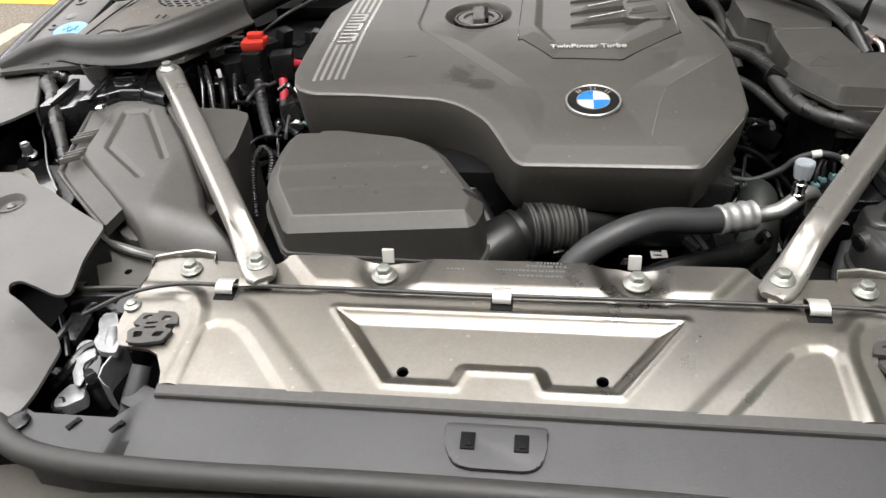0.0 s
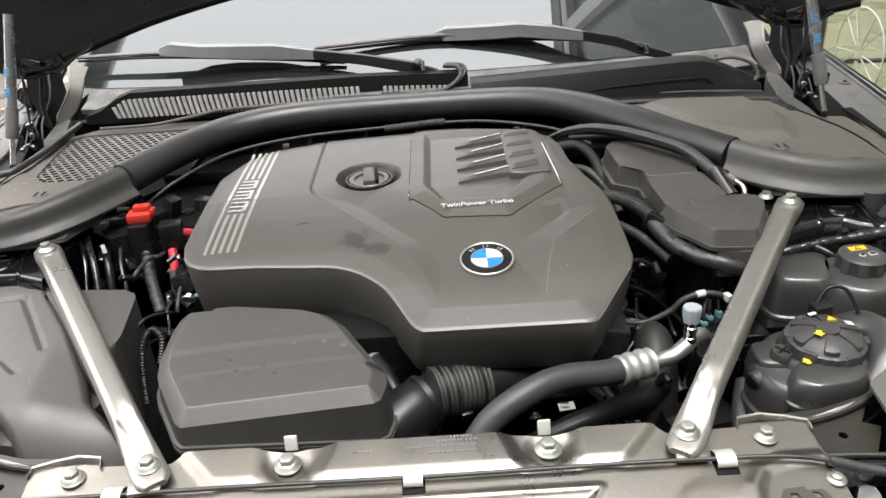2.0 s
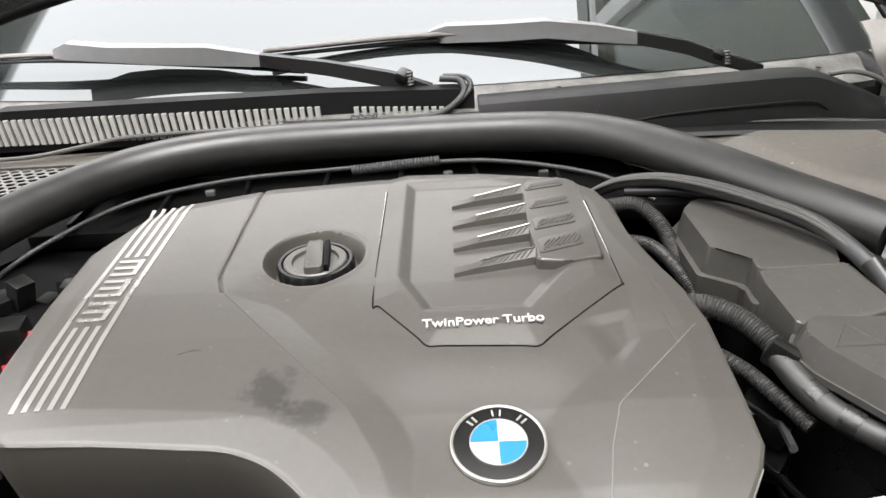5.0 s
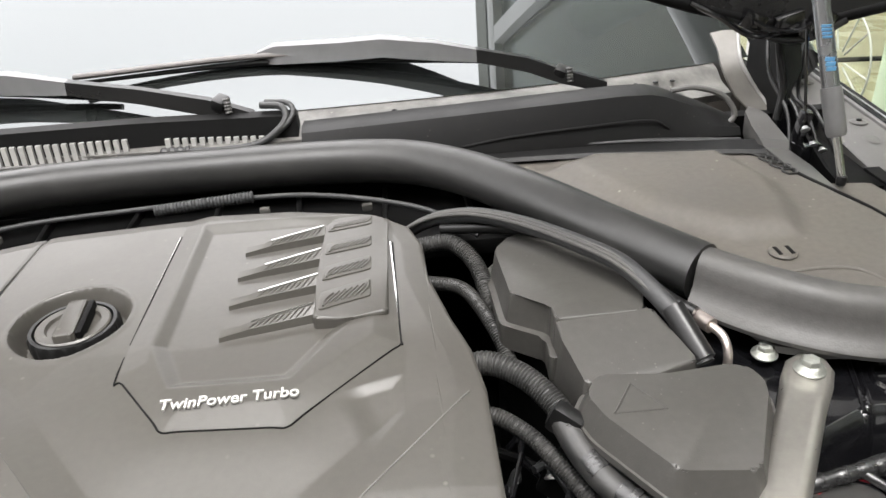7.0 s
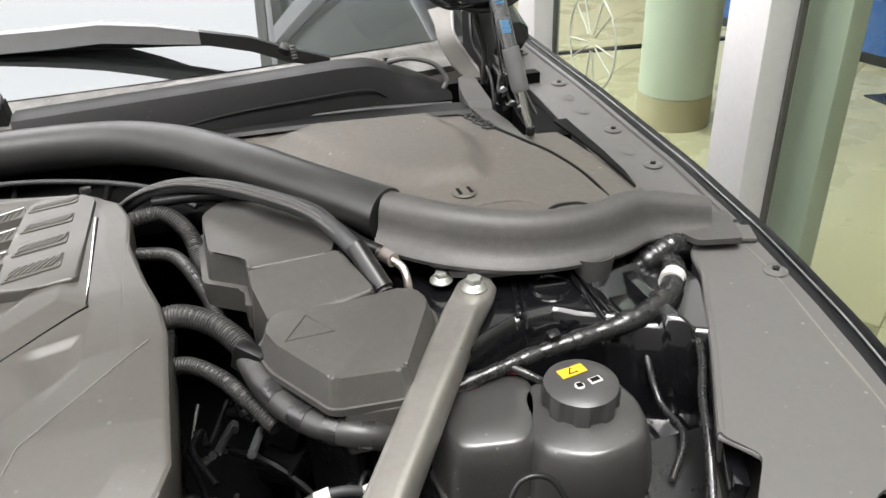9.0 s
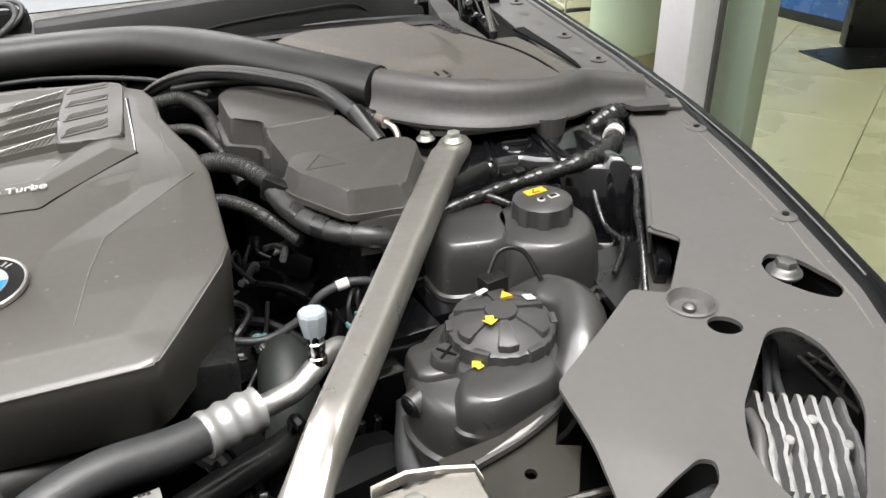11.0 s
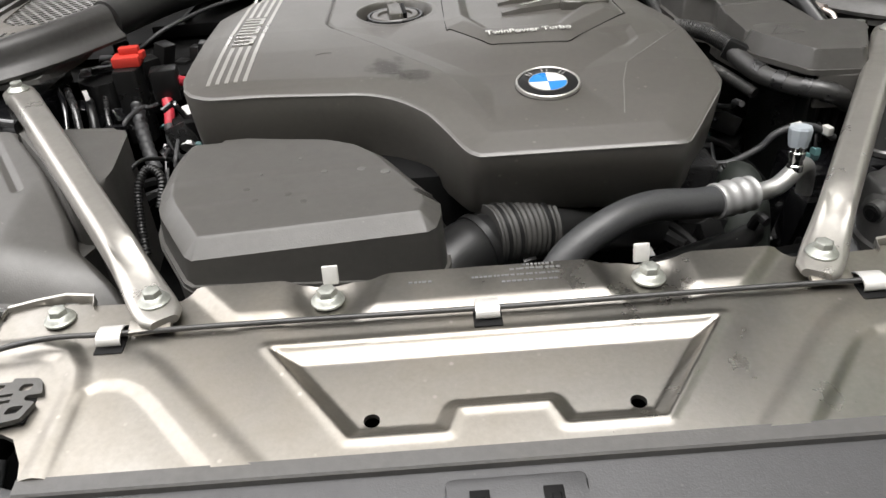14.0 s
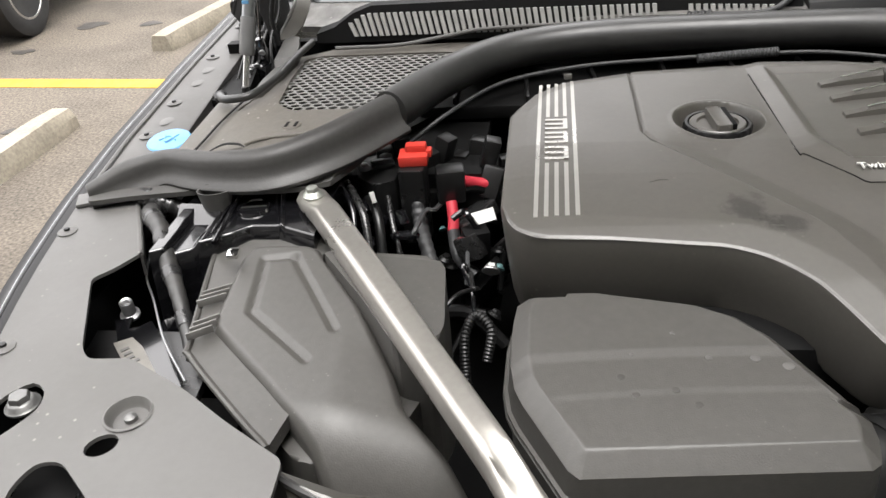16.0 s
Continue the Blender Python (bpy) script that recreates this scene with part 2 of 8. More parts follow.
# ---- geometry helpers ----
def smooth_path(pts, steps=8):
    """Catmull-Rom through the control points."""
    p = [Vector(q) for q in pts]
    p = [2 * p[0] - p[1], *p, 2 * p[-1] - p[-2]]
    out = []
    for i in range(1, len(p) - 2):
        a, b, c, d = p[i - 1:i + 3]
        for k in range(steps):
            t = k / steps
            out.append(0.5 * (2 * b + (c - a) * t + (2 * a - 5 * b + 4 * c - d) * t * t + (3 * b - a - 3 * c + d) * t ** 3))
    return out + [p[-2]]


def loft(bm, rings, caps=True):
    rows = [[bm.verts.new(v) for v in ring] for ring in rings]
    n = len(rows[0])
    for a, b in zip(rows, rows[1:]):
        for i in range(n):
            bm.faces.new((a[i], a[(i + 1) % n], b[(i + 1) % n], b[i]))
    if caps:
        bm.faces.new(rows[0][::-1])
        bm.faces.new(rows[-1])
    return bm


def tube(pts, radius, n=12, steps=8, ripple=0.0, pitch=0.005, flat=1.0, up=(0, 0, 1), bm=None):
    """A swept tube; radius is a number or one per control point; ripple makes a corrugated hose."""
    bm = bm or bmesh.new()
    if ripple:
        length = sum((Vector(b) - Vector(a)).length for a, b in zip(pts, pts[1:]))
        steps = max(steps, int(length / pitch * 6 / (len(pts) - 1)))
    path = smooth_path(pts, steps) if len(pts) > 2 else [Vector(pts[0]).lerp(Vector(pts[1]), k / steps) for k in range(steps + 1)]
    radii = radius if isinstance(radius, (list, tuple)) else [radius] * len(pts)
    rings, s = [], 0.0
    for i, c in enumerate(path):
        t = (path[min(i + 1, len(path) - 1)] - path[max(i - 1, 0)]).normalized()
        side = t.cross(Vector(up))
        if side.length < 0.05:
            side = t.cross(Vector((1, 0, 0)))
        side.normalize()
        top = side.cross(t).normalized()
        u = i / (len(path) - 1) * (len(radii) - 1)
        k = min(int(u), len(radii) - 2)
        r = radii[k] + (radii[k + 1] - radii[k]) * (u - k)
        if i:
            s += (c - path[i - 1]).length
        r += ripple * math.sin(2 * math.pi * s / pitch)
        rings.append([c + side * (r * math.cos(a)) + top * (r * flat * math.sin(a)) for a in (2 * math.pi * j / n for j in range(n))])
    return loft(bm, rings)


def lathe(profile, n=24, m=None, bm=None, lobes=0, lobe=0.0, lobe_from=0, lobe_to=99, caps=True):
    """Turns (radius, height) pairs round z; lobes cut grip flutes into the given rows."""
    bm = bm or bmesh.new()
    m = m or Matrix()
    rings = []
    for j, (r, z) in enumerate(profile):
        ring = []
        for i in range(n):
            a = 2 * math.pi * i / n
            k = r * (1 - lobe * step((math.cos(lobes * a) + 0.15) / 0.4)) if lobes and lobe_from <= j <= lobe_to else r
            ring.append(m @ Vector((k * math.cos(a), k * math.sin(a), z)))
        rings.append(ring)
    return loft(bm, rings, caps)


def block(size, at=(0, 0, 0), turn=(0, 0, 0), bevel=0.003, taper=1.0, bm=None, segments=2):
    """A box with worn edges; taper narrows its top."""
    own = bmesh.new()
    bmesh.ops.create_cube(own, size=1)
    for v in own.verts:
        k = taper if v.co.z > 0 else 1
        v.co = Vector((v.co.x * size[0] * k, v.co.y * size[1] * k, v.co.z * size[2]))
    if bevel:
        bmesh.ops.bevel(own, geom=own.edges[:], offset=bevel, segments=segments, affect="EDGES", profile=0.6)
    own.transform(pose(*at, *turn))
    return merged(bm, own)


def merged(bm, own):
    if bm is None:
        return own
    me = bpy.data.meshes.new("scratch")
    own.to_mesh(me)
    own.free()
    bm.from_mesh(me)
    bpy.data.meshes.remove(me)
    return bm


def prism(poly, z0, z1, bevel=0.003, inset=0.0, bm=None, segments=2):
    """A polygon (x, y, counter-clockwise) raised from z0 to z1; z1 may be a function of x and y."""
    own = bmesh.new()
    cx, cy = sum(p[0] for p in poly) / len(poly), sum(p[1] for p in poly) / len(poly)
    top_z = z1 if callable(z1) else (lambda x, y: z1)
    low = [own.verts.new((x, y, z0)) for x, y in poly]
    high = []
    for x, y in poly:
        d = max(math.hypot(x - cx, y - cy), 1e-6)
        xx, yy = x - (x - cx) / d * inset, y - (y - cy) / d * inset
        high.append(own.verts.new((xx, yy, top_z(xx, yy))))
    n = len(poly)
    for i in range(n):
        own.faces.new((low[i], low[(i + 1) % n], high[(i + 1) % n], high[i]))
    top = own.faces.new(high)
    own.faces.new(low[::-1])
    if bevel:
        bmesh.ops.bevel(own, geom=list(top.edges) + [e for e in own.edges if abs(e.verts[0].co.z - e.verts[1].co.z) > 1e-4 and e not in top.edges],
                        offset=bevel, segments=segments, affect="EDGES", profile=0.6)
    return merged(bm, own)


def rounded(poly, radius, steps=4):
    """The polygon with its corners rounded."""
    out, n = [], len(poly)
    for i in range(n):
        a, b, c = (Vector(poly[(i + k) % n]).to_2d() for k in (-1, 0, 1))
        u, w = (a - b), (c - b)
        r = min(radius, u.length * 0.45, w.length * 0.45)
        p, q = b + u.normalized() * r, b + w.normalized() * r
        for k in range(steps + 1):
            t = k / steps
            out.append(tuple(p * (1 - t) ** 2 + b * 2 * t * (1 - t) + q * t * t))
    return out


def circle(cx, cy, r, n=18, ry=None, turn=0.0):
    ry = ry or r
    c, s = math.cos(radians(turn)), math.sin(radians(turn))
    return [(cx + r * math.cos(a) * c - ry * math.sin(a) * s, cy + r * math.cos(a) * s + ry * math.sin(a) * c) for a in (2 * math.pi * i / n for i in range(n))]


def plate(outer, holes, zf, thick=0.003, bm=None, cell=0.0):
    """A sheet with real openings, following z = zf(x, y)."""
    own = bmesh.new()
    edges = []
    for loop in (outer, *holes):
        vs = [own.verts.new((x, y, 0)) for x, y in loop]
        edges += [own.edges.new((vs[i], vs[(i + 1) % len(vs)])) for i in range(len(vs))]
    bmesh.ops.triangle_fill(own, edges=edges, use_beauty=True, normal=(0, 0, 1))
    for f in own.faces:
        if f.normal.z < 0:
            f.normal_flip()
    if cell:
        for axis in (0, 1):
            lo, hi = min(p[axis] for p in outer), max(p[axis] for p in outer)
            for k in range(1, int((hi - lo) / cell) + 1):
                at, no = [0.0, 0.0, 0.0], [0.0, 0.0, 0.0]
                at[axis], no[axis] = lo + k * cell + 0.00037, 1.0
                bmesh.ops.bisect_plane(own, geom=own.verts[:] + own.edges[:] + own.faces[:], plane_co=at, plane_no=no)
    got = bmesh.ops.extrude_face_region(own, geom=own.faces[:])
    fresh = {v for v in got["geom"] if isinstance(v, bmesh.types.BMVert)}
    for v in own.verts:
        z = zf(v.co.x, v.co.y)
        v.co.z = z if v in fresh else z - thick
    bmesh.ops.recalc_face_normals(own, faces=own.faces[:])
    return merged(bm, own)


def field(cols, rows, zf, thick=0.0, holes=()):
    """A pressed sheet: columns (x, y front, y rear) divided into rows, at z = zf(x, y); holes (x, y, r) are cut through."""
    bm = bmesh.new()
    grid = []
    for x, y0, y1 in cols:
        line = []
        for k in range(rows + 1):
            px, py = x, y0 + (y1 - y0) * k / rows
            for hx, hy, hr in holes:
                d = math.hypot(px - hx, py - hy)
                if 0.55 * hr < d < 1.5 * hr:
                    px, py = hx + (px - hx) / d * hr, hy + (py - hy) / d * hr
            line.append(bm.verts.new((px, py, zf(px, py))))
        grid.append(line)
    for a, b in zip(grid, grid[1:]):
        for k in range(rows):
            c = (a[k].co + b[k].co + b[k + 1].co + a[k + 1].co) / 4
            if any(math.hypot(c.x - hx, c.y - hy) < 0.97 * hr for hx, hy, hr in holes):
                continue
            bm.faces.new((a[k], b[k], b[k + 1], a[k + 1]))
    bmesh.ops.delete(bm, geom=[v for v in bm.verts if not v.link_faces], context="VERTS")
    if thick:
        rim = [e for e in bm.edges if e.is_boundary]
        got = bmesh.ops.extrude_edge_only(bm, edges=rim)
        for v in (g for g in got["geom"] if isinstance(g, bmesh.types.BMVert)):
            v.co.z -= thick
    return bm


def columns(front, rear, n, x0, x1, extra=()):
    """Columns for field() from outlines given as (x, y) break points."""
    xs = sorted({*(round(x0 + (x1 - x0) * i / n, 5) for i in range(n + 1)), *extra, *(x for x, _ in (*front, *rear) if x0 <= x <= x1)})
    fx, fy = zip(*front)
    rx, ry = zip(*rear)
    return [(x, float(np.interp(x, fx, fy)), float(np.interp(x, rx, ry))) for x in xs]


def inside(x, y, poly):
    odd, n = False, len(poly)
    for i in range(n):
        (ax, ay), (bx, by) = poly[i], poly[i - 1]
        if (ay > y) != (by > y) and x < (bx - ax) * (y - ay) / (by - ay) + ax:
            odd = not odd
    return odd


def line_distance(x, y, poly, closed=True):
    best = 9.0
    n = len(poly)
    for i in range(n if closed else n - 1):
        (ax, ay), (bx, by) = poly[i], poly[(i + 1) % n]
        dx, dy = bx - ax, by - ay
        t = max(0.0, min(1.0, ((x - ax) * dx + (y - ay) * dy) / (dx * dx + dy * dy + 1e-12)))
        best = min(best, math.hypot(x - ax - t * dx, y - ay - t * dy))
    return best


def step(v):
    v = max(0.0, min(1.0, v))
    return v * v * (3 - 2 * v)


def mirror(poly):
    """The polygon on the car's other side."""
    return [(-x, y) for x, y in poly[::-1]]


def part(name, bm, mat, parent=None, label="", smooth=40):
    """Links a bmesh as one mesh object, under a thing or a part if given."""
    me = bpy.data.meshes.new(name)
    bmesh.ops.recalc_face_normals(bm, faces=bm.faces[:])
    if smooth:
        limit = math.cos(radians(smooth))
        for f in bm.faces:
            f.smooth = True
        for e in bm.edges:
            if len(e.link_faces) == 2 and e.link_faces[0].normal.dot(e.link_faces[1].normal) < limit:
                e.smooth = False
    bm.to_mesh(me)
    bm.free()
    me.materials.append(mat)
    ob = new(name, me)
    if parent:
        ob.parent = parent
        ob.matrix_parent_inverse = parent.matrix_world.inverted()
    if label:
        tagged(ob, label=label)
    return ob


def thing(name, at, label, category, group="", kind=""):
    """An Empty at a thing's base, which parents its parts."""
    ob = new(name)
    ob.matrix_world = Matrix.Translation(at)
    ob.empty_display_size = 0.05
    return tagged(ob, label, category, group, kind)


def hex_bolt(bm, at, r=0.011, tilt=(0, 0, 0)):
    """Flanged hexagon bolt standing on a surface."""
    m = pose(*at, *tilt)
    lathe([(0.3 * r, 0), (1.65 * r, 0), (1.74 * r, 0.12 * r), (1.72 * r, 0.3 * r), (1.45 * r, 0.5 * r), (1.3 * r, 0.8 * r), (1.0 * r, 0.95 * r)], 24, m, bm)
    lathe([(1.05 * r, 0.6 * r), (1.08 * r, 0.7 * r), (1.05 * r, 1.40 * r), (0.95 * r, 1.56 * r), (0.70 * r, 1.64 * r), (0.3 * r, 1.62 * r)], 6, m, bm)
    return bm


def text_mesh(body, size, depth):
    cu = bpy.data.curves.new("lettering", "FONT")
    cu.body, cu.size, cu.extrude, cu.align_x = body, size, depth, "LEFT"
    cu.offset = 0.00018
    ob = new("lettering", cu)
    me = bpy.data.meshes.new_from_object(ob.evaluated_get(bpy.context.evaluated_depsgraph_get()))
    bpy.data.objects.remove(ob)
    bm = bmesh.new()
    bm.from_mesh(me)
    bpy.data.meshes.remove(me)
    return bm


# ---- ground and surroundings ----
gb = bmesh.new()
loft(gb, [[(-80, -60, -0.3), (1.45, -60, -0.3), (1.45, 80, -0.3), (-80, 80, -0.3)], [(-80, -60, 0), (1.45, -60, 0), (1.45, 80, 0), (-80, 80, 0)]])
ground = tagged(part("ground", gb, ASPHALT, smooth=0), "worn tan-grey asphalt of a parking lot", "ground", kind="structure")
ln = bmesh.new()
block((6.0, 0.135, 0.004), (-5.2, 4.30, 0.002), (0, 0, -5.5), 0, bm=ln)
tagged(part("painted_line", ln, ROADPAINT, smooth=0), "yellow painted parking bay line on the asphalt", "road marking", kind="structure")


def wheel_stop(at, turn, length):
    """Concrete wheel stop with sloped flanks and chipped corners."""
    bm = bmesh.new()
    prof = [(-0.085, 0), (0.085, 0), (0.075, 0.06), (0.055, 0.105), (-0.055, 0.105), (-0.075, 0.06)]
    rings = []
    for i in range(13):
        s = -length / 2 + length * i / 12
        k = 0.90 if i in (0, 12) else 1.0
        rings.append([(s, p * k + 0.003 * math.sin(7 * i + 3 * j), z * (0.93 if i in (0, 12) else 1)) for j, (p, z) in enumerate(prof)])
    loft(bm, rings)
    bm.transform(pose(*at, 0, 0, turn))
    return tagged(part("wheel_stop", bm, CONCRETE, smooth=25), "pale weathered concrete wheel stop on asphalt", "wheel stop", "parking wheel stops")


TAR = material("tar_stain", (0.045, 0.040, 0.034), 0.7, grain=0.4, stain=0.3, bump=0.4)
random.seed(11)
for sx, sy, sr in ((-3.65, 5.36, 0.16), (-3.15, 5.34, 0.11), (-3.82, 4.76, 0.10), (-3.0, 3.4, 0.06), (-3.4, 2.6, 0.05)):
    ring = [(sx + sr * random.uniform(0.45, 1.1) * math.cos(q), sy + 0.7 * sr * random.uniform(0.45, 1.1) * math.sin(q)) for q in (2 * math.pi * k / 11 for k in range(11))]
    tagged(part("tar_stain", prism(rounded(ring, 0.04, 2), 0.0, 0.003, 0), TAR, ground, smooth=0), kind="structure")
wheel_stop((-2.60, 5.55, 0), 80, 1.8)
wheel_stop((-2.745, 2.55, 0), 88, 1.8)

pc = thing("parked_car", (-4.25, 5.8, 0), "dark parked car standing across the lot", "car")
pb = block((1.8, 4.3, 0.75), (-4.98, 6.72, 0.68), (0, 0, 5), 0.15, 0.92)
part("body", pb, GLOSS, pc)
for wx, wy in ((-4.05, 5.17), (-4.29, 7.92)):
    m = pose(wx, wy, 0.33, 0, 90, 5)
    ty = part("wheel", lathe([(0.2, -0.1), (0.27, -0.11), (0.325, -0.09), (0.33, 0), (0.325, 0.09), (0.27, 0.11), (0.21, 0.1)], 40, m), TYRE, pc, "black tyre")
    rim = lathe([(0.21, 0.06), (0.215, 0.1), (0.20, 0.105), (0.19, 0.07), (0.05, 0.05), (0.045, 0.085), (0.01, 0.09)], 40, m)
    for k in range(5):
        own = block((0.035, 0.16, 0.02), (0, 0.115, 0.085), bevel=0.004)
        own.transform(m @ pose(0, 0, 0, 0, 0, 72 * k))
        merged(rim, own)
    part("rim", rim, CASTALU, ty, "silver five-spoke alloy rim")

# showroom on the car's other side
fx = 1.50
sf = bmesh.new()
block((9.0, 16.0, 0.3), (fx + 4.45, 4.0, -0.152), bevel=0, bm=sf)
shop_floor = tagged(part("floor", sf, GROUT, smooth=0), "beige ceramic tile floor of a showroom", "floor", kind="structure")
tile_mesh = None
tm = pose(2.55, 2.03, 0, 0, 0, 35)
for i in range(-14, 16):
    for j in range(-14, 16):
        c = tm @ Vector(((i + 0.5) * 0.6, (j + 0.5) * 0.6, 0))
        if not (fx + 0.42 < c.x < 8.3 and -3.3 < c.y < 9):
            continue
        if tile_mesh is None:
            tob = part("tile", block((0.5975, 0.5975, 0.012), (0, 0, 0), bevel=0.002, segments=1), TILE, shop_floor, smooth=0)
            tile_mesh = tob.data
        else:
            tob = new("tile", tile_mesh)
            tob.parent = shop_floor
        tob.matrix_world = tm @ pose((i + 0.5) * 0.6, (j + 0.5) * 0.6, 0.004)

tagged(part("floor_strip", block((2.15, 0.07, 0.012), (3.29, 4.69, 0.014), (0, 0, -7.3), 0.002), BLACK), "dark strip set across the showroom floor", "floor strip", kind="structure")
win = thing("window_1", (fx, 2.5, 0), "tall showroom window with white aluminium frame", "window", kind="structure")
for yc, w in ((1.72, 0.13), (2.905, 0.15), (5.3, 0.15), (-0.6, 0.15), (-2.9, 0.15)):
    fr = block((0.10, w, 4.2), (fx + 0.0, yc, 2.1), bevel=0.004)
    part("frame", fr, FRAME, win)
    part("gasket", block((0.016, 0.009, 4.2), (fx + 0.030, yc - w / 2 - 0.0047, 2.1), bevel=0.001), MOULDGREY, win, "grey rubber gasket")
part("inner_post", block((0.05, 0.138, 4.1), (fx + 0.115, 1.652, 2.06), bevel=0.006), COLUMN, win, "pale green inner post")
part("frame", block((0.10, 12.0, 0.12), (fx, 2.0, 0.06), bevel=0.004), FRAME, win)
part("frame", block((0.10, 12.0, 0.16), (fx, 2.0, 4.28), bevel=0.004), FRAME, win)
for y0, y1 in ((-2.82, -0.68), (-0.52, 1.645), (1.79, 2.82), (2.985, 5.2)):
    pane = part("pane", block((0.006, y1 - y0, 4.06), (fx + 0.03, (y0 + y1) / 2, 2.16), bevel=0), PANE, win, smooth=0)
    pane.visible_shadow = False
wl = bmesh.new()
block((0.2, 12.2, 0.5), (fx + 0.1, 2.0, 4.612), bevel=0, bm=wl)
tagged(part("wall_1", wl, WALLPAINT, smooth=0), "painted upper wall of the showroom front", "wall", kind="structure")
wl = bmesh.new()
block((0.2, 16.0, 4.4), (9.6, 4.0, 2.2), bevel=0, bm=wl)
block((8.0, 0.2, 4.4), (5.6, 11.5, 2.2), bevel=0, bm=wl)
block((8.0, 0.2, 4.4), (5.6, -3.9, 2.2), bevel=0, bm=wl)
tagged(part("wall_2", wl, WALLPAINT, smooth=0), "painted inner walls of the showroom", "wall", kind="structure")
wl = bmesh.new()
block((8.2, 16.0, 0.15), (5.6, 4.0, 4.48), bevel=0, bm=wl)
tagged(part("ceiling", wl, FRAME, smooth=0), "white showroom ceiling", "ceiling", kind="structure")
col = thing("column", (2.47, 3.42, 0), "round pale green column with a tan painted foot", "column")
m = Matrix.Translation((2.47, 3.42, 0))
part("shaft", lathe([(0.165, 0.16), (0.175, 0.17), (0.175, 4.4), (0.17, 4.41)], 48, m), COLUMN, col)
part("foot", lathe([(0.178, 0.004), (0.178, 0.155), (0.172, 0.165)], 48, m), BASECOAT, col, "tan painted foot")
dc = thing("display_partition", (3.97, 4.20, 0), "glossy blue display partition on a dark plinth", "partition")
part("panel", prism(rounded([(4.075, 3.44), (4.15, 3.42), (4.20, 3.50), (3.98, 5.05), (3.92, 5.10), (3.85, 5.04)], 0.03, 4), 0.075, 1.30, 0.006), BLUECAR, dc)
part("plinth", prism([(4.085, 3.46), (4.19, 3.48), (3.97, 5.04), (3.865, 5.03)], 0.010, 0.075, 0.003), BLACK, dc, "dark plinth")
tagged(part("floor_mat", prism([(3.57, 3.33), (3.55, 2.98), (4.35, 2.75), (4.45, 3.15)], 0.011, 0.02, 0.002), BLACK), "flat black mat on the tiles", "floor mat")
part("stand_panel", block((0.10, 0.55, 1.3), (4.08, 3.16, 0.67), (0, 0, 60), 0.006), BLACK, None)
tagged(bpy.data.objects["stand_panel"], "black upright display panel on the mat", "display panel")

# pale wheel-shaped transfer stuck on the window
wsx = thing("window_transfer", (fx + 0.022, 2.52, 0.55), "pale wheel-shaped transfer on the shop window", "sticker")
tr = tube([(fx + 0.022, 2.535 + 0.155 * math.cos(radians(a)), 0.705 + 0.155 * math.sin(radians(a))) for a in range(0, 361, 15)], 0.003, 6, 3, up=(1, 0, 0))
part("rim", tr, COLUMN, wsx)
for k in range(10):
    a = radians(36 * k + (6 if k % 2 else -6))
    sp_ = tube([(fx + 0.022, 2.535 + r * math.cos(a), 0.705 + r * math.sin(a)) for r in (0.03, 0.09, 0.153)], 0.0028, 6, 3, up=(1, 0, 0))
    part("spoke", sp_, COLUMN, wsx)

# unseen plain wall, added in front of the car to cut low front light
DARKWALL = material("light_block_grey", (0.15, 0.147, 0.138), 0.85, grain=0.08, stain=0.15, stain_scale=1, bump=0.2, bump_scale=60)
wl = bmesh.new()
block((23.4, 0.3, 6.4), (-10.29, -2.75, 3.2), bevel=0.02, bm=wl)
tagged(part("wall_3", wl, DARKWALL, smooth=0), "unseen grey wall added to cut light from the front", "wall", kind="structure")


# ---- the car: body, fenders, hood, windscreen ----
car = thing("car_body", (0, 0.9, 0), "black car with its bonnet open, front bay exposed", "car")


def fender_z(x, y):
    a = abs(x)
    z = 0.935 + (y - 0.55) * 0.07
    z -= 0.10 * step((0.50 - y) / 0.30) * step((a - 0.50) / 0.20)
    return z


def fender_edge(y):
    return float(np.interp(y, [0.1, 0.3, 0.42, 0.52, 0.64, 0.75, 0.885, 1.05, 1.3, 1.6], [0.40, 0.60, 0.695, 0.748, 0.782, 0.809, 0.832, 0.848, 0.858, 0.86]))


for s in (1, -1):
    rings = []
    ys = [0.02 + 0.04 * i for i in range(41)]
    for y in ys:
        e, z = fender_edge(y), fender_z(fender_edge(y), y) + 0.004
        prof = [(-0.012, -0.05), (-0.010, -0.004), (0.0, 0.0), (0.008, -0.001), (0.012, -0.004), (0.016, -0.004), (0.020, -0.003), (0.026, -0.012), (0.034, -0.032), (0.042, -0.075), (0.050, -0.16), (0.06, -0.45), (0.058, -0.80), (0.05, -0.80), (0.04, -0.1)]
        rings.append([(s * (e + px), y - 0.0, max(z + pz, 0.13)) for px, pz in prof])
    part("fender", loft(bmesh.new(), rings), PAINT, car, "glossy black painted fender")
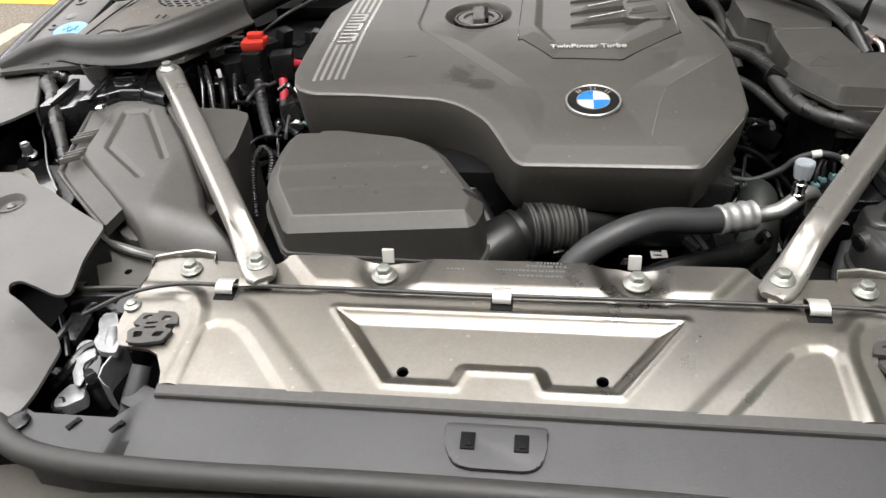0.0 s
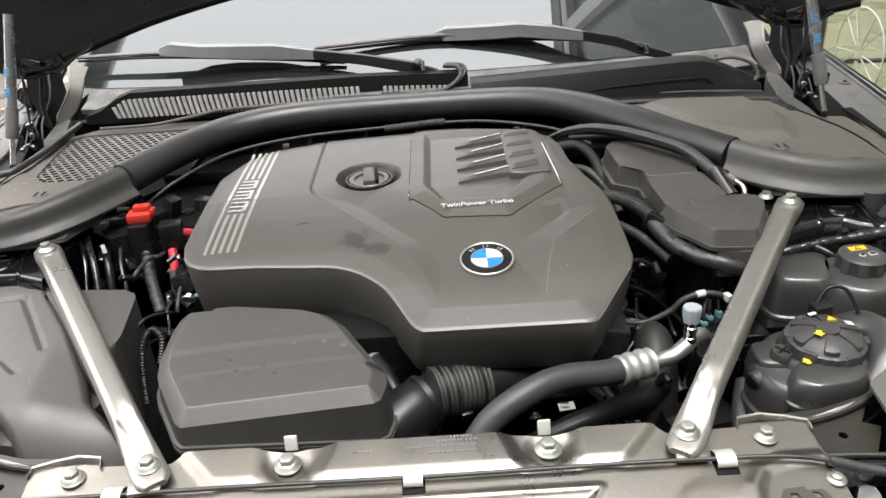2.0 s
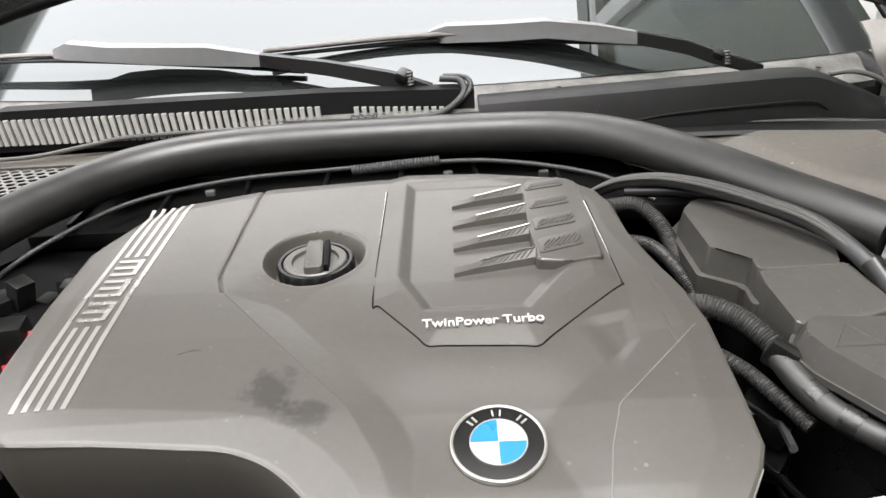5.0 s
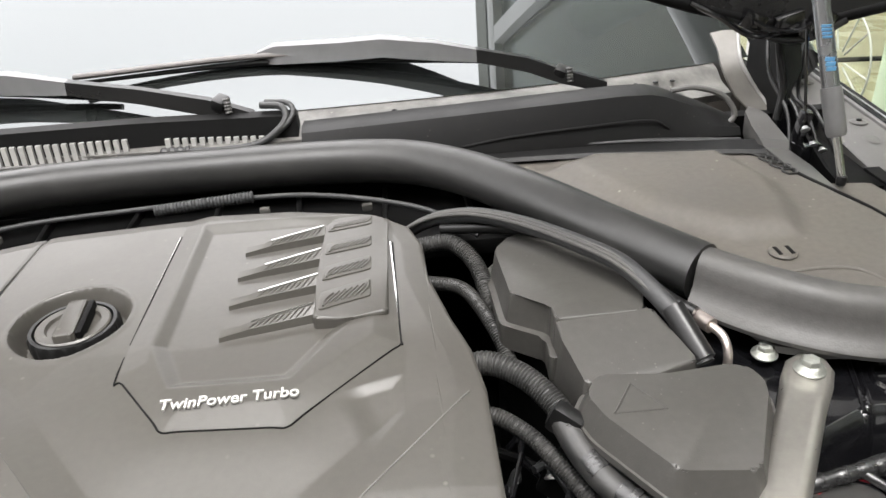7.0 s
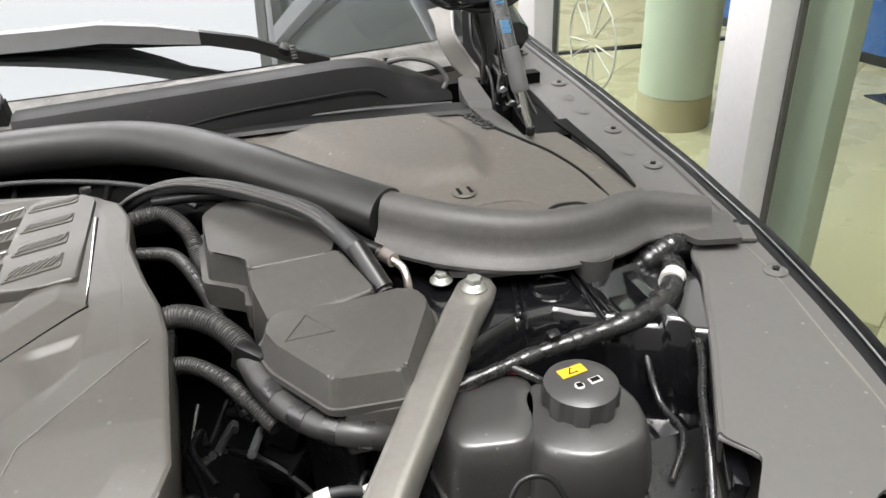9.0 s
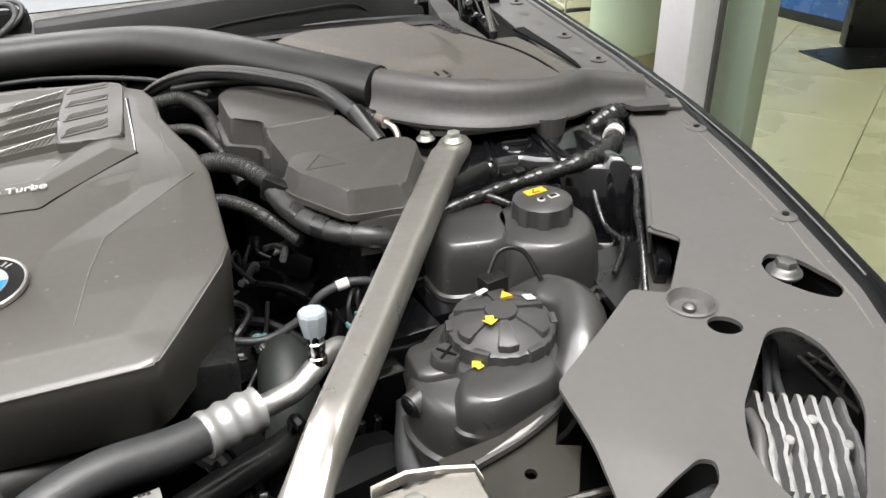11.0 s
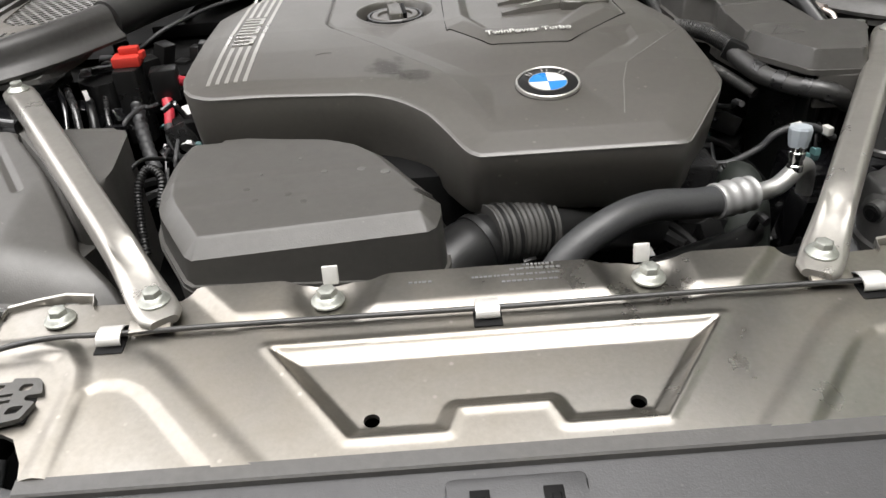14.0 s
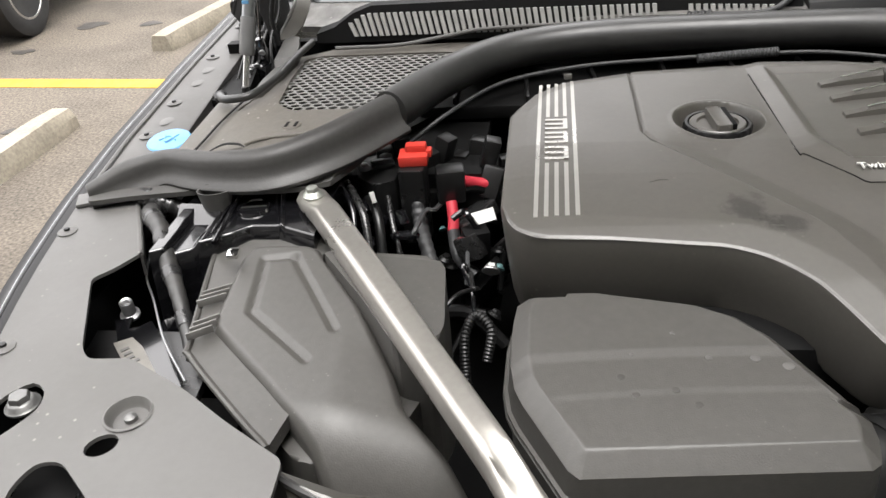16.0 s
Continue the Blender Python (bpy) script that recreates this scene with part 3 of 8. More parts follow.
# bay tub: floor, firewall, inner sides; deep shade put in as near-zero black
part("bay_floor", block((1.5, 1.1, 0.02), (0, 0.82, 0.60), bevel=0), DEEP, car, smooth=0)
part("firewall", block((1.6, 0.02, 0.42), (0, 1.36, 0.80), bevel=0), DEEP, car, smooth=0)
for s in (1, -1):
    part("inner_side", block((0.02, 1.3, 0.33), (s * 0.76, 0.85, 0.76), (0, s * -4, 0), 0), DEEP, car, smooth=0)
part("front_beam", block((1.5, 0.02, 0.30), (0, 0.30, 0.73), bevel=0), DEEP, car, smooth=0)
for s in (1, -1):
    # strut tower top: black glossy pressed sheet
    def tower_z(x, y, s=s):
        a = abs(x)
        edge = 0.858 - 0.012 * step((a - 0.59) / 0.02) - 0.6 * max(0.0, a - 0.605) - 0.45 * max(0.0, 0.56 - a)
        d = edge - y
        if s < 0:
            d = max(0.0, d - 0.010) * 2.2
        z = 0.958 - (0.0 if d < 0 else 80.0 * d * d if d < 0.020 else 0.032 + 3.2 * (d - 0.020) if d < 0.035 else 0.080)
        for p in ([(0.584, 0.94), (0.556, 0.842)], [(0.628, 0.94), (0.622, 0.805)]):
            z += 0.004 * max(0.0, 1 - line_distance(a, y, p, False) / 0.004)
        z -= 0.006 * step((a - 0.640) / 0.008) - 0.010 * step((a - 0.666) / 0.006) * step((0.69 - a) / 0.006)
        return z
    inner_x, outer_x = (0.44, 0.74) if s > 0 else (0.515, 0.684)
    xs = [s * (inner_x + (outer_x - inner_x) * i / 110) for i in range(111)]
    part("strut_tower", field([(x, 0.72, 1.0) for x in xs], 190, tower_z, 0.06), GLOSS, car, "black painted strut tower")
    part("tower_gusset", prism([(s * u, v) for u, v in ((0.640, 0.884), (0.630, 0.826), (0.664, 0.838), (0.690, 0.862), (0.692, 0.886))][::s], 0.90, lambda x, y: 0.938 + 0.50 * (y - 0.83), 0.003), GLOSS, car, "glossy folded gusset")
    rb = lathe([(0.004, 0.0012), (0.0160, 0.0012), (0.0172, 0.0030), (0.0190, 0.0030), (0.0205, 0.0)], 32, pose(s * 0.602, 0.884, 0.9585))
    for pts, rr_ in (([(0.584, 0.94, 0.960), (0.570, 0.893, 0.960), (0.557, 0.850, 0.957)], 0.0028), ([(0.590, 0.94, 0.959), (0.577, 0.893, 0.959), (0.566, 0.858, 0.956)], 0.0018), ([(0.628, 0.94, 0.961), (0.625, 0.875, 0.961), (0.622, 0.812, 0.957)], 0.0032), ([(0.634, 0.93, 0.960), (0.632, 0.870, 0.960), (0.632, 0.830, 0.957)], 0.0020)):
        part("pressed_bead", tube([(s * x, y, z) for x, y, z in pts], rr_, 10, 8), GLOSS, car)
    part("rubber_plug", rb, GLOSS, car)
    part("plug_slot", block((0.030, 0.0024, 0.0012), (s * 0.602, 0.884, 0.9606), (0, 0, s * -8), 0.0004), CONDUIT, car)
    # inner wing sheet below the fender trim
    part("wing_sheet", field([(s * (0.60 + 0.18 * i / 10), 0.42, 0.74) for i in range(11)], 10, lambda x, y: 0.885 + 0.02 * math.sin(9 * y), 0.01), PRIMER, car, "black coated inner wing")
    if s > 0:
        part("wing_wall", block((0.012, 0.30, 0.12), (s * 0.705, 0.79, 0.865), (0, s * 8, s * -28), 0.003), GLOSS, car)
# bumper top, dusty, in front of the seal
def bumper_z(x, y):
    return 0.885 - 0.10 * step((0.24 - y) / 0.35) - 0.25 * x * x - 0.012 * step((0.215 - y) / 0.01)
part("bumper", field([(-0.84 + 1.68 * i / 56, -0.10 + 0.36 * abs(-0.84 + 1.68 * i / 56) ** 2, 0.262 + 0.22 * abs(-0.84 + 1.68 * i / 56) ** 2) for i in range(57)], 24, bumper_z, 0.35), DUSTY, car, "dusty dark bumper top")
for s in (1, -1):
    part("wheel", lathe([(0.2, -0.1), (0.30, -0.11), (0.325, -0.08), (0.33, 0.0), (0.325, 0.08), (0.30, 0.11), (0.2, 0.1)], 36, pose(s * 0.80, 0.85, 0.33, 0, 90, 0)), TYRE, car)


# hood: raised, hinged at the rear, its black lining towards the bay
def hood_rear(x):
    a = abs(x)
    return Vector((x, float(np.interp(a, [0, 0.4, 0.6, 0.75, 0.92], [1.36, 1.34, 1.32, 1.30, 1.27])), float(np.interp(a, [0, 0.25, 0.4, 0.5, 0.6, 0.66, 0.72, 0.80, 0.92], [1.268, 1.243, 1.217, 1.190, 1.159, 1.141, 1.137, 1.156, 1.18]))))


hood = thing("hood", (0, 1.33, 1.14), "open black hood with dark felt lining, propped up on gas struts", "car hood")
aim = Vector((0, -math.cos(radians(80)), math.sin(radians(80))))
out_n = Vector((0, math.sin(radians(80)), math.cos(radians(80))))
for nm, off, mat in (("outer_skin", 0.03, GLOSS), ("inner_panel", 0.0, PRIMER)):
    bm = bmesh.new()
    grid = []
    for i in range(41):
        x = -0.92 + 1.84 * i / 40
        line = []
        for k in range(26):
            u = k / 25
            p = hood_rear(x) + aim * (1.2 * u) + out_n * off
            p.x *= 1 - 0.12 * u
            bow = 0.05 * math.sin(math.pi * min(1, u)) - 0.06 * (x / 0.92) ** 2 * u
            p += out_n * bow
            if nm == "inner_panel" and 1 < k < 25:
                p += out_n * (0.018 * (1 if (i // 5 + k // 6) % 2 else 0))
            line.append(bm.verts.new(p))
        grid.append(line)
    for a, b in zip(grid, grid[1:]):
        for k in range(25):
            bm.faces.new((a[k], b[k], b[k + 1], a[k + 1]))
    if nm == "outer_skin":
        rim = [e for e in bm.edges if e.is_boundary]
        got = bmesh.ops.extrude_edge_only(bm, edges=rim)
        for v in (g for g in got["geom"] if isinstance(g, bmesh.types.BMVert)):
            v.co -= out_n * 0.028
    part(nm, bm, mat, hood)
# unseen pad, added to set how much light the hood lining returns
pad = bmesh.new()
pg = []
for i in range(25):
    x = -0.62 + 1.24 * i / 24
    pg.append([pad.verts.new(hood_rear(x) + aim * (0.14 + 0.95 * k / 16) + out_n * (0.05 * math.sin(math.pi * (0.14 + 0.95 * k / 16) / 1.2) - 0.03 + 0.006 * math.sin(i * 1.3) * math.sin(k * 1.1))) for k in range(17)])
for a, b in zip(pg, pg[1:]):
    for k in range(16):
        pad.faces.new((a[k], b[k], b[k + 1], a[k + 1]))
got = bmesh.ops.extrude_edge_only(pad, edges=[e for e in pad.edges if e.is_boundary])
for v in (g for g in got["geom"] if isinstance(g, bmesh.types.BMVert)):
    v.co += out_n * 0.03
FELT = material("dark_felt_pad", (0.06, 0.06, 0.058), 0.95, grain=0.2, grain_scale=200, stain=0.2, bump=0.4, bump_scale=300)
part("insulation_pad", pad, FELT, hood, "dark felt insulation pad, added out of view")
part("edge_seal", tube([hood_rear(x) + Vector((0, 0.005, -0.004)) for x in (-0.80, -0.70, -0.6, -0.45, -0.25, 0, 0.25, 0.45, 0.6, 0.70, 0.80)], 0.008, 10, 6), DEEP, hood, "black rubber edge seal")
for s in (1, -1):
    part("hinge_well_wall", loft(bmesh.new(), [[(s * 0.712, y, 0.965), (s * 0.712, y, z), (s * 0.716, y, z), (s * 0.716, y, 0.965)] for y, z in ((1.17, 0.985), (1.21, 0.992), (1.26, 1.01), (1.32, 1.05), (1.36, 1.115), (1.44, 1.13))]), DEEP, hood, smooth=0)
    part("hinge_arm", loft(bmesh.new(), [[(s * (x - w), y - 0.004, z), (s * (x + w), y - 0.004, z), (s * (x + w), y + 0.004, z), (s * (x - w), y + 0.004, z)] for x, y, z, w in ((0.700, 1.300, 0.985, 0.012), (0.705, 1.305, 1.010, 0.006), (0.702, 1.310, 1.050, 0.006), (0.709, 1.315, 1.080, 0.011), (0.702, 1.318, 1.105, 0.014), (0.694, 1.322, 1.145, 0.012))]), GLOSS, hood, "glossy black hinge arm")
    part("hinge_link", tube([(s * 0.690, 1.262, 1.140), (s * 0.697, 1.260, 1.09), (s * 0.705, 1.258, 1.035)], 0.0019, 8, 3), GLOSS, hood, "thin black link rod")
    part("hinge_base", merged(block((0.030, 0.030, 0.028), (s * 0.710, 1.258, 0.992), (0, 0, s * 10), 0.004), block((0.012, 0.014, 0.050), (s * 0.704, 1.262, 1.020), (6, s * 6, 0), 0.003)), GLOSS, hood, "glossy black hinge base")
    for u, v, w in ((0.712, 1.243, 1.006), (0.722, 1.238, 1.000), (0.700, 1.244, 1.026)):
        part("bolt", hex_bolt(bmesh.new(), (s * u, v, w), 0.0032, (-50, 0, 0)), GREYMETAL, hood)
    # tangle of leads and brackets along the hood's lower corner
    for k, pts in enumerate((
            [(0.575, 1.318, 1.166), (0.61, 1.312, 1.148), (0.645, 1.310, 1.126), (0.675, 1.306, 1.124), (0.70, 1.300, 1.136)],
            [(0.60, 1.322, 1.158), (0.64, 1.316, 1.138), (0.68, 1.306, 1.119), (0.72, 1.300, 1.120), (0.755, 1.296, 1.138)],
            [(0.64, 1.312, 1.150), (0.665, 1.304, 1.134), (0.70, 1.298, 1.130), (0.735, 1.296, 1.146)],
            [(0.685, 1.316, 1.128), (0.690, 1.312, 1.095), (0.698, 1.308, 1.060), (0.692, 1.300, 1.020)])):
        part("hinge_lead", tube([(s * u, v, w) for u, v, w in pts], 0.0034 + 0.0008 * (k % 2), 8, 6), (GLOSS, BLACK)[k % 2], hood)
    for u, v, w, a_, b_ in ((0.650, 1.312, 1.142, 20, 0.030), (0.690, 1.305, 1.140, -15, 0.034), (0.728, 1.300, 1.142, 25, 0.028), (0.712, 1.300, 1.128, 40, 0.018)):
        part("hinge_bracket", block((b_, 0.012, 0.020), (s * u, v, w), (10, s * a_, 0), 0.003), GLOSS, hood)
    part("hinge_well", block((0.10, 0.16, 0.012), (s * 0.725, 1.26, 0.972), bevel=0.003), DEEP, hood)
    for k in range(4):
        part("hinge_lead", tube([(s * (0.70 + 0.012 * k), 1.37 - 0.01 * k, 1.11), (s * (0.690 + 0.014 * k), 1.33, 1.07 - 0.01 * k), (s * (0.700 + 0.012 * k), 1.29, 1.03), (s * (0.69 + 0.02 * k), 1.25, 0.985)], 0.0024, 8), BLACK, hood)
    gs = thing("gas_strut", (s * 0.715, 1.19, 0.995), "grey gas strut with bright rod holding the hood", "gas strut", "hood gas struts")
    a, b = Vector((s * 0.702, 1.160, 1.0)), Vector((s * 0.664, 1.235, 1.24))
    part("rod", tube([a, a.lerp(b, 0.22)], 0.0045, 10, 2), CHROME, gs, "bright steel rod")
    part("collar", tube([a.lerp(b, 0.2), a.lerp(b, 0.205), a.lerp(b, 0.385), a.lerp(b, 0.39)], [0.006, 0.0108, 0.0108, 0.0092], 18, 3), STRUTGREY, gs, "matt grey end sleeve")
    part("cylinder", tube([a.lerp(b, 0.37), a.lerp(b, 0.72), a.lerp(b, 1.0)], 0.0090, 20, 3), STRUTMETAL, gs, "satin metal cylinder")
    part("end_ball", lathe([(0.002, -0.008), (0.005, -0.006), (0.006, 0), (0.005, 0.004), (0.002, 0.006)], 14, Matrix.Translation(a)), BLACK, gs)
    bl = bmesh.new()
    for u in (0.485, 0.505, 0.525, 0.615, 0.63, 0.645, 0.66):
        c = a.lerp(b, u)
        block((0.010, 0.002, 0.0022 if u > 0.6 else 0.004), c + Vector((-0.002, -0.0090, 0)), bevel=0, bm=bl)
    part("print", bl, SKYBLUE, gs, "blue printed code bars")

# windscreen, curved, with its dark lower border
def screen_base(x):
    return 1.395 + 0.30 * x * x


def screen_z(x, y):
    return 1.050 + (y - screen_base(x)) * math.tan(radians(29)) - 0.05 * x * x


ws = bmesh.new()
wg = []
for i in range(61):
    x = -0.78 + 1.56 * i / 60
    wg.append([ws.verts.new((x * (1 - 0.12 * k / 24), screen_base(x) + 0.95 * k / 24, screen_z(x, screen_base(x) + 0.95 * k / 24) - 0.10 * (k / 24) ** 2)) for k in range(25)])
for a, b in zip(wg, wg[1:]):
    for k in range(24):
        ws.faces.new((a[k], b[k], b[k + 1], a[k + 1]))
part("windscreen", ws, WINDSCREEN, car, "curved windscreen reflecting the pale sky", smooth=180)
part("roof", block((1.25, 1.3, 0.06), (0, 2.9, 1.42), bevel=0.02), GLOSS, car)
for s in (1, -1):
    part("pillar", tube([(s * 0.80, 1.47, 1.03), (s * 0.76, 1.9, 1.25), (s * 0.68, 2.35, 1.42)], 0.035, 10), GLOSS, car)
    part("door_side", block((0.06, 1.8, 0.75), (s * 0.855, 2.56, 0.58), bevel=0.02), PAINT, car)
# dirty sheet below the glass
def lip_z(x, y):
    return 1.0485 - 0.05 * x * x + (y - screen_base(x)) * 0.16 - 0.010 * step((abs(x) - 0.42) / 0.15) * step((screen_base(x) - 0.012 - y) / 0.03)


part("screen_lip", field([(-0.71 + 1.42 * i / 64, screen_base(-0.71 + 1.42 * i / 64) - 0.075, screen_base(-0.71 + 1.42 * i / 64) + 0.003) for i in range(65)], 14, lip_z, 0.01), LIP, car, "dusty grey cowl sheet under the glass")
part("lip_edge", tube([(x, screen_base(x) + 0.003, lip_z(x, screen_base(x)) + 0.0012) for x in np.linspace(-0.70, 0.70, 29)], 0.0016, 6, 3), DIRTY_GLASS_EDGE, car, "pale rim of the cowl sheet")
for k, x in enumerate((0.505, 0.53, 0.556, 0.566, 0.598, 0.625, -0.52, -0.55, -0.60, 0.22, 0.245, 0.27)):
    part("lip_stud", lathe([(0.001, 0.0), (0.0042, 0.0), (0.0036, 0.0014), (0.001, 0.0020)], 12, pose(x, screen_base(x) - 0.022 - 0.004 * (k % 3), lip_z(x, screen_base(x) - 0.024))), PRIMER, car)
for s in (1, -1):
    # pale curled flange by the hinge, with a rolled edge
    fl = bmesh.new()
    rings = []
    for x, y, z, w in ((0.668, 1.47, 1.090, 0.036), (0.668, 1.44, 1.076, 0.026), (0.664, 1.415, 1.062, 0.024), (0.668, 1.40, 1.045, 0.026), (0.678, 1.39, 1.025, 0.028), (0.690, 1.375, 1.012, 0.024), (0.698, 1.365, 0.995, 0.008)):
        rings.append([(s * x, y, z), (s * (x + 0.4 * w), y - 0.003, z + 0.003), (s * (x + w), y - 0.008, z + 0.004), (s * (x + w + 0.002), y + 0.002, z - 0.002), (s * (x + 0.4 * w), y + 0.006, z - 0.004), (s * (x + 0.001), y + 0.005, z - 0.003)])
    loft(fl, rings)
    part("flange", fl, DIRTY_GLASS_EDGE, car, "pale body sealing flange")
    part("flange_bead", tube([(s * (x + w), y - 0.007, z + 0.004) for x, y, z, w in ((0.668, 1.47, 1.090, 0.036), (0.668, 1.44, 1.076, 0.026), (0.664, 1.415, 1.062, 0.024), (0.668, 1.40, 1.045, 0.026), (0.678, 1.39, 1.025, 0.028), (0.690, 1.375, 1.012, 0.024))], 0.0024, 8, 6), SLAT, car, "pale rolled sealant edge")
    # grey end wing of the cowl, dropping beside the hinge well
    wing = loft(bmesh.new(), [[(s * x, y, z), (s * (x + w), y - 0.006, z - 0.004), (s * (x + w + 0.003), y - 0.006, z - d), (s * (x + 0.001), y, z - d)] for x, y, z, w, d in ((0.690, 1.372, 1.014, 0.014, 0.010), (0.668, 1.335, 1.022, 0.026, 0.030), (0.656, 1.290, 1.020, 0.032, 0.035), (0.652, 1.258, 1.016, 0.034, 0.035), (0.656, 1.250, 1.007, 0.028, 0.030), (0.660, 1.205, 1.004, 0.030, 0.030), (0.670, 1.165, 0.999, 0.022, 0.020), (0.690, 1.10, 0.995, 0.006, 0.010))])
    part("cowl_wing", wing, TRIM, car, "grey plastic end wing of the cowl")

# ---- scuttle: covers over the cabin air intakes, trims, big seal ----
def cowl_left_z(x, y):
    return 1.004 - 0.02 * step((-0.64 - x) / 0.06)


HONEY = [(-0.630, 1.090), (-0.605, 1.066), (-0.500, 1.066), (-0.432, 1.165), (-0.392, 1.240), (-0.400, 1.280), (-0.430, 1.289), (-0.622, 1.289), (-0.644, 1.272), (-0.640, 1.180)]


def retainer(parent, x, y, z, mat):
    """Flat push retainer with an open slot either side of its tongue."""
    head = part("retainer", lathe([(0.004, 0.0), (0.0125, 0.0), (0.013, 0.0012), (0.0115, 0.0026), (0.004, 0.0030)], 22, pose(x, y, z)), mat, parent)
    part("slot", merged(block((0.0036, 0.014, 0.0012), (x - 0.0055, y, z + 0.0028), bevel=0), block((0.0036, 0.014, 0.0012), (x + 0.0060, y, z + 0.0028), bevel=0)), DEEP, head, smooth=0)


ck = thing("cabin_filter_cover", (-0.55, 1.12, 0.99), "grey cabin filter cover with honeycomb grille", "cover")
part("lid", plate([(-0.735, 0.955), (-0.60, 0.935), (-0.535, 0.970), (-0.475, 1.050), (-0.412, 1.165), (-0.335, 1.250), (-0.28, 1.275), (-0.28, 1.335), (-0.60, 1.325), (-0.668, 1.312), (-0.690, 1.240), (-0.705, 1.18), (-0.745, 1.17)],
     [rounded(HONEY, 0.012, 3)], cowl_left_z, 0.008), DUSTY, ck)
# well in near-zero black: the shade below the mesh is painted
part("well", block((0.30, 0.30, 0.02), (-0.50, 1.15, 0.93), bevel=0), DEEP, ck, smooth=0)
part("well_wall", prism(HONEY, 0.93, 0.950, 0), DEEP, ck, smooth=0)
MESHGREY = material("grey_grille_mesh", (0.22, 0.216, 0.205), 0.5, bump=0.0)
hm = bmesh.new()
r = 0.0088
row = 0
y = 1.03
while y < 1.30:
    x = -0.66 + (row % 2) * r * 0.9
    while x < -0.38:
        if inside(x, y, HONEY) and line_distance(x, y, HONEY) > 0.002:
            ring_o = [(x + r * 1.02 * math.cos(radians(60 * k + 30)), y + r * 0.82 * math.sin(radians(60 * k + 30))) for k in range(6)]
            ring_i = [(x + r * 0.80 * math.cos(radians(60 * k + 30)), y + r * 0.60 * math.sin(radians(60 * k + 30))) for k in range(6)]
            lo = [hm.verts.new((*p, 1.0018)) for p in ring_i]
            hi = [hm.verts.new((*p, 1.003)) for p in ring_i]
            ho = [hm.verts.new((*p, 1.003)) for p in ring_o]
            for k in range(6):
                q = (k + 1) % 6
                hm.faces.new((hi[k], hi[q], ho[q], ho[k]))
                hm.faces.new((lo[k], lo[q], hi[q], hi[k]))
        x += r * 1.8
    y += r * 1.22
    row += 1
tagged(part("honeycomb", hm, MESHGREY, ck, "honeycomb mesh of the grille", smooth=0), kind="stuff")
retainer(ck, -0.588, 1.015, 1.003, DUSTY)

cr = thing("scuttle_cover", (0.55, 1.1, 0.99), "dusty brown-grey plastic scuttle cover", "cover")


def cowl_right_z(x, y):
    bulge = [(0.385, 1.250), (0.45, 1.285), (0.61, 1.262), (0.636, 1.166), (0.630, 1.095), (0.605, 1.038), (0.535, 1.038), (0.45, 1.12)]
    z = 0.999 + 0.002 * step((x - 0.40) / 0.03)
    if inside(x, y, bulge):
        z += 0.013 * step(line_distance(x, y, bulge) / 0.032)
    return z


crc = columns([(0.28, 1.245), (0.36, 1.16), (0.42, 1.08), (0.478, 1.005), (0.53, 0.96), (0.60, 0.93), (0.698, 0.92)], [(0.28, 1.335), (0.44, 1.30), (0.62, 1.262), (0.645, 1.235), (0.66, 1.205), (0.676, 1.134), (0.693, 1.065), (0.698, 0.985)], 90, 0.28, 0.698)
part("lid", field(crc, 60, cowl_right_z, 0.014), DUSTY, cr)
part("moulded_edge", tube([(0.545, 0.985, 0.9995), (0.586, 0.986, 1.001), (0.612, 0.981, 1.001), (0.626, 0.965, 1.0), (0.630, 0.947, 0.999)], 0.0022, 8), DUSTY, cr)
part("notch", tube([(0.628, 0.943, 1.0005), (0.633, 0.952, 1.0010), (0.645, 0.956, 1.0012), (0.663, 0.953, 1.0012), (0.678, 0.940, 1.0005)], [0.001, 0.003, 0.0034, 0.003, 0.001], 8, flat=0.35), DEEP, cr, "dark open slot")
mesh_bits = bmesh.new()
for k in range(9):
    cx, cy = 0.640 + 0.0042 * (k // 2) + 0.004 * (k % 2), 1.268 - 0.020 * (k // 2) - 0.008 * (k % 2)
    tube([(cx + 0.008 * math.cos(radians(60 * j)), cy + 0.010 * math.sin(radians(60 * j)), 1.003) for j in range(7)], 0.0012, 6, 1, bm=mesh_bits)
part("honeycomb_edge", mesh_bits, CONDUIT, cr, "dark honeycomb mesh at the corner")
retainer(cr, 0.566, 1.016, 1.002, DUSTY)
part("seam", tube([(0.661, 1.200, 1.0008), (0.667, 1.172, 1.001), (0.682, 1.125, 1.001), (0.694, 1.085, 1.001), (0.702, 1.03, 1.0), (0.702, 0.98, 0.9985), (0.699, 0.94, 0.996)], [0.003, 0.0028, 0.0024, 0.002, 0.002, 0.002, 0.002], 8, 6, flat=0.6), DEEP, cr, "dark seam between cover and side panel")
part("side_slot", loft(bmesh.new(), [[(x, y, 0.9895), (x + w, y, 0.9895), (x + w, y, 0.9925), (x, y, 0.9925)] for x, y, w in ((0.752, 1.20, 0.018), (0.752, 1.15, 0.014), (0.751, 1.08, 0.010), (0.748, 1.02, 0.006), (0.745, 0.985, 0.001))]), DEEP, cr, "dark gap beside the rail", smooth=0)
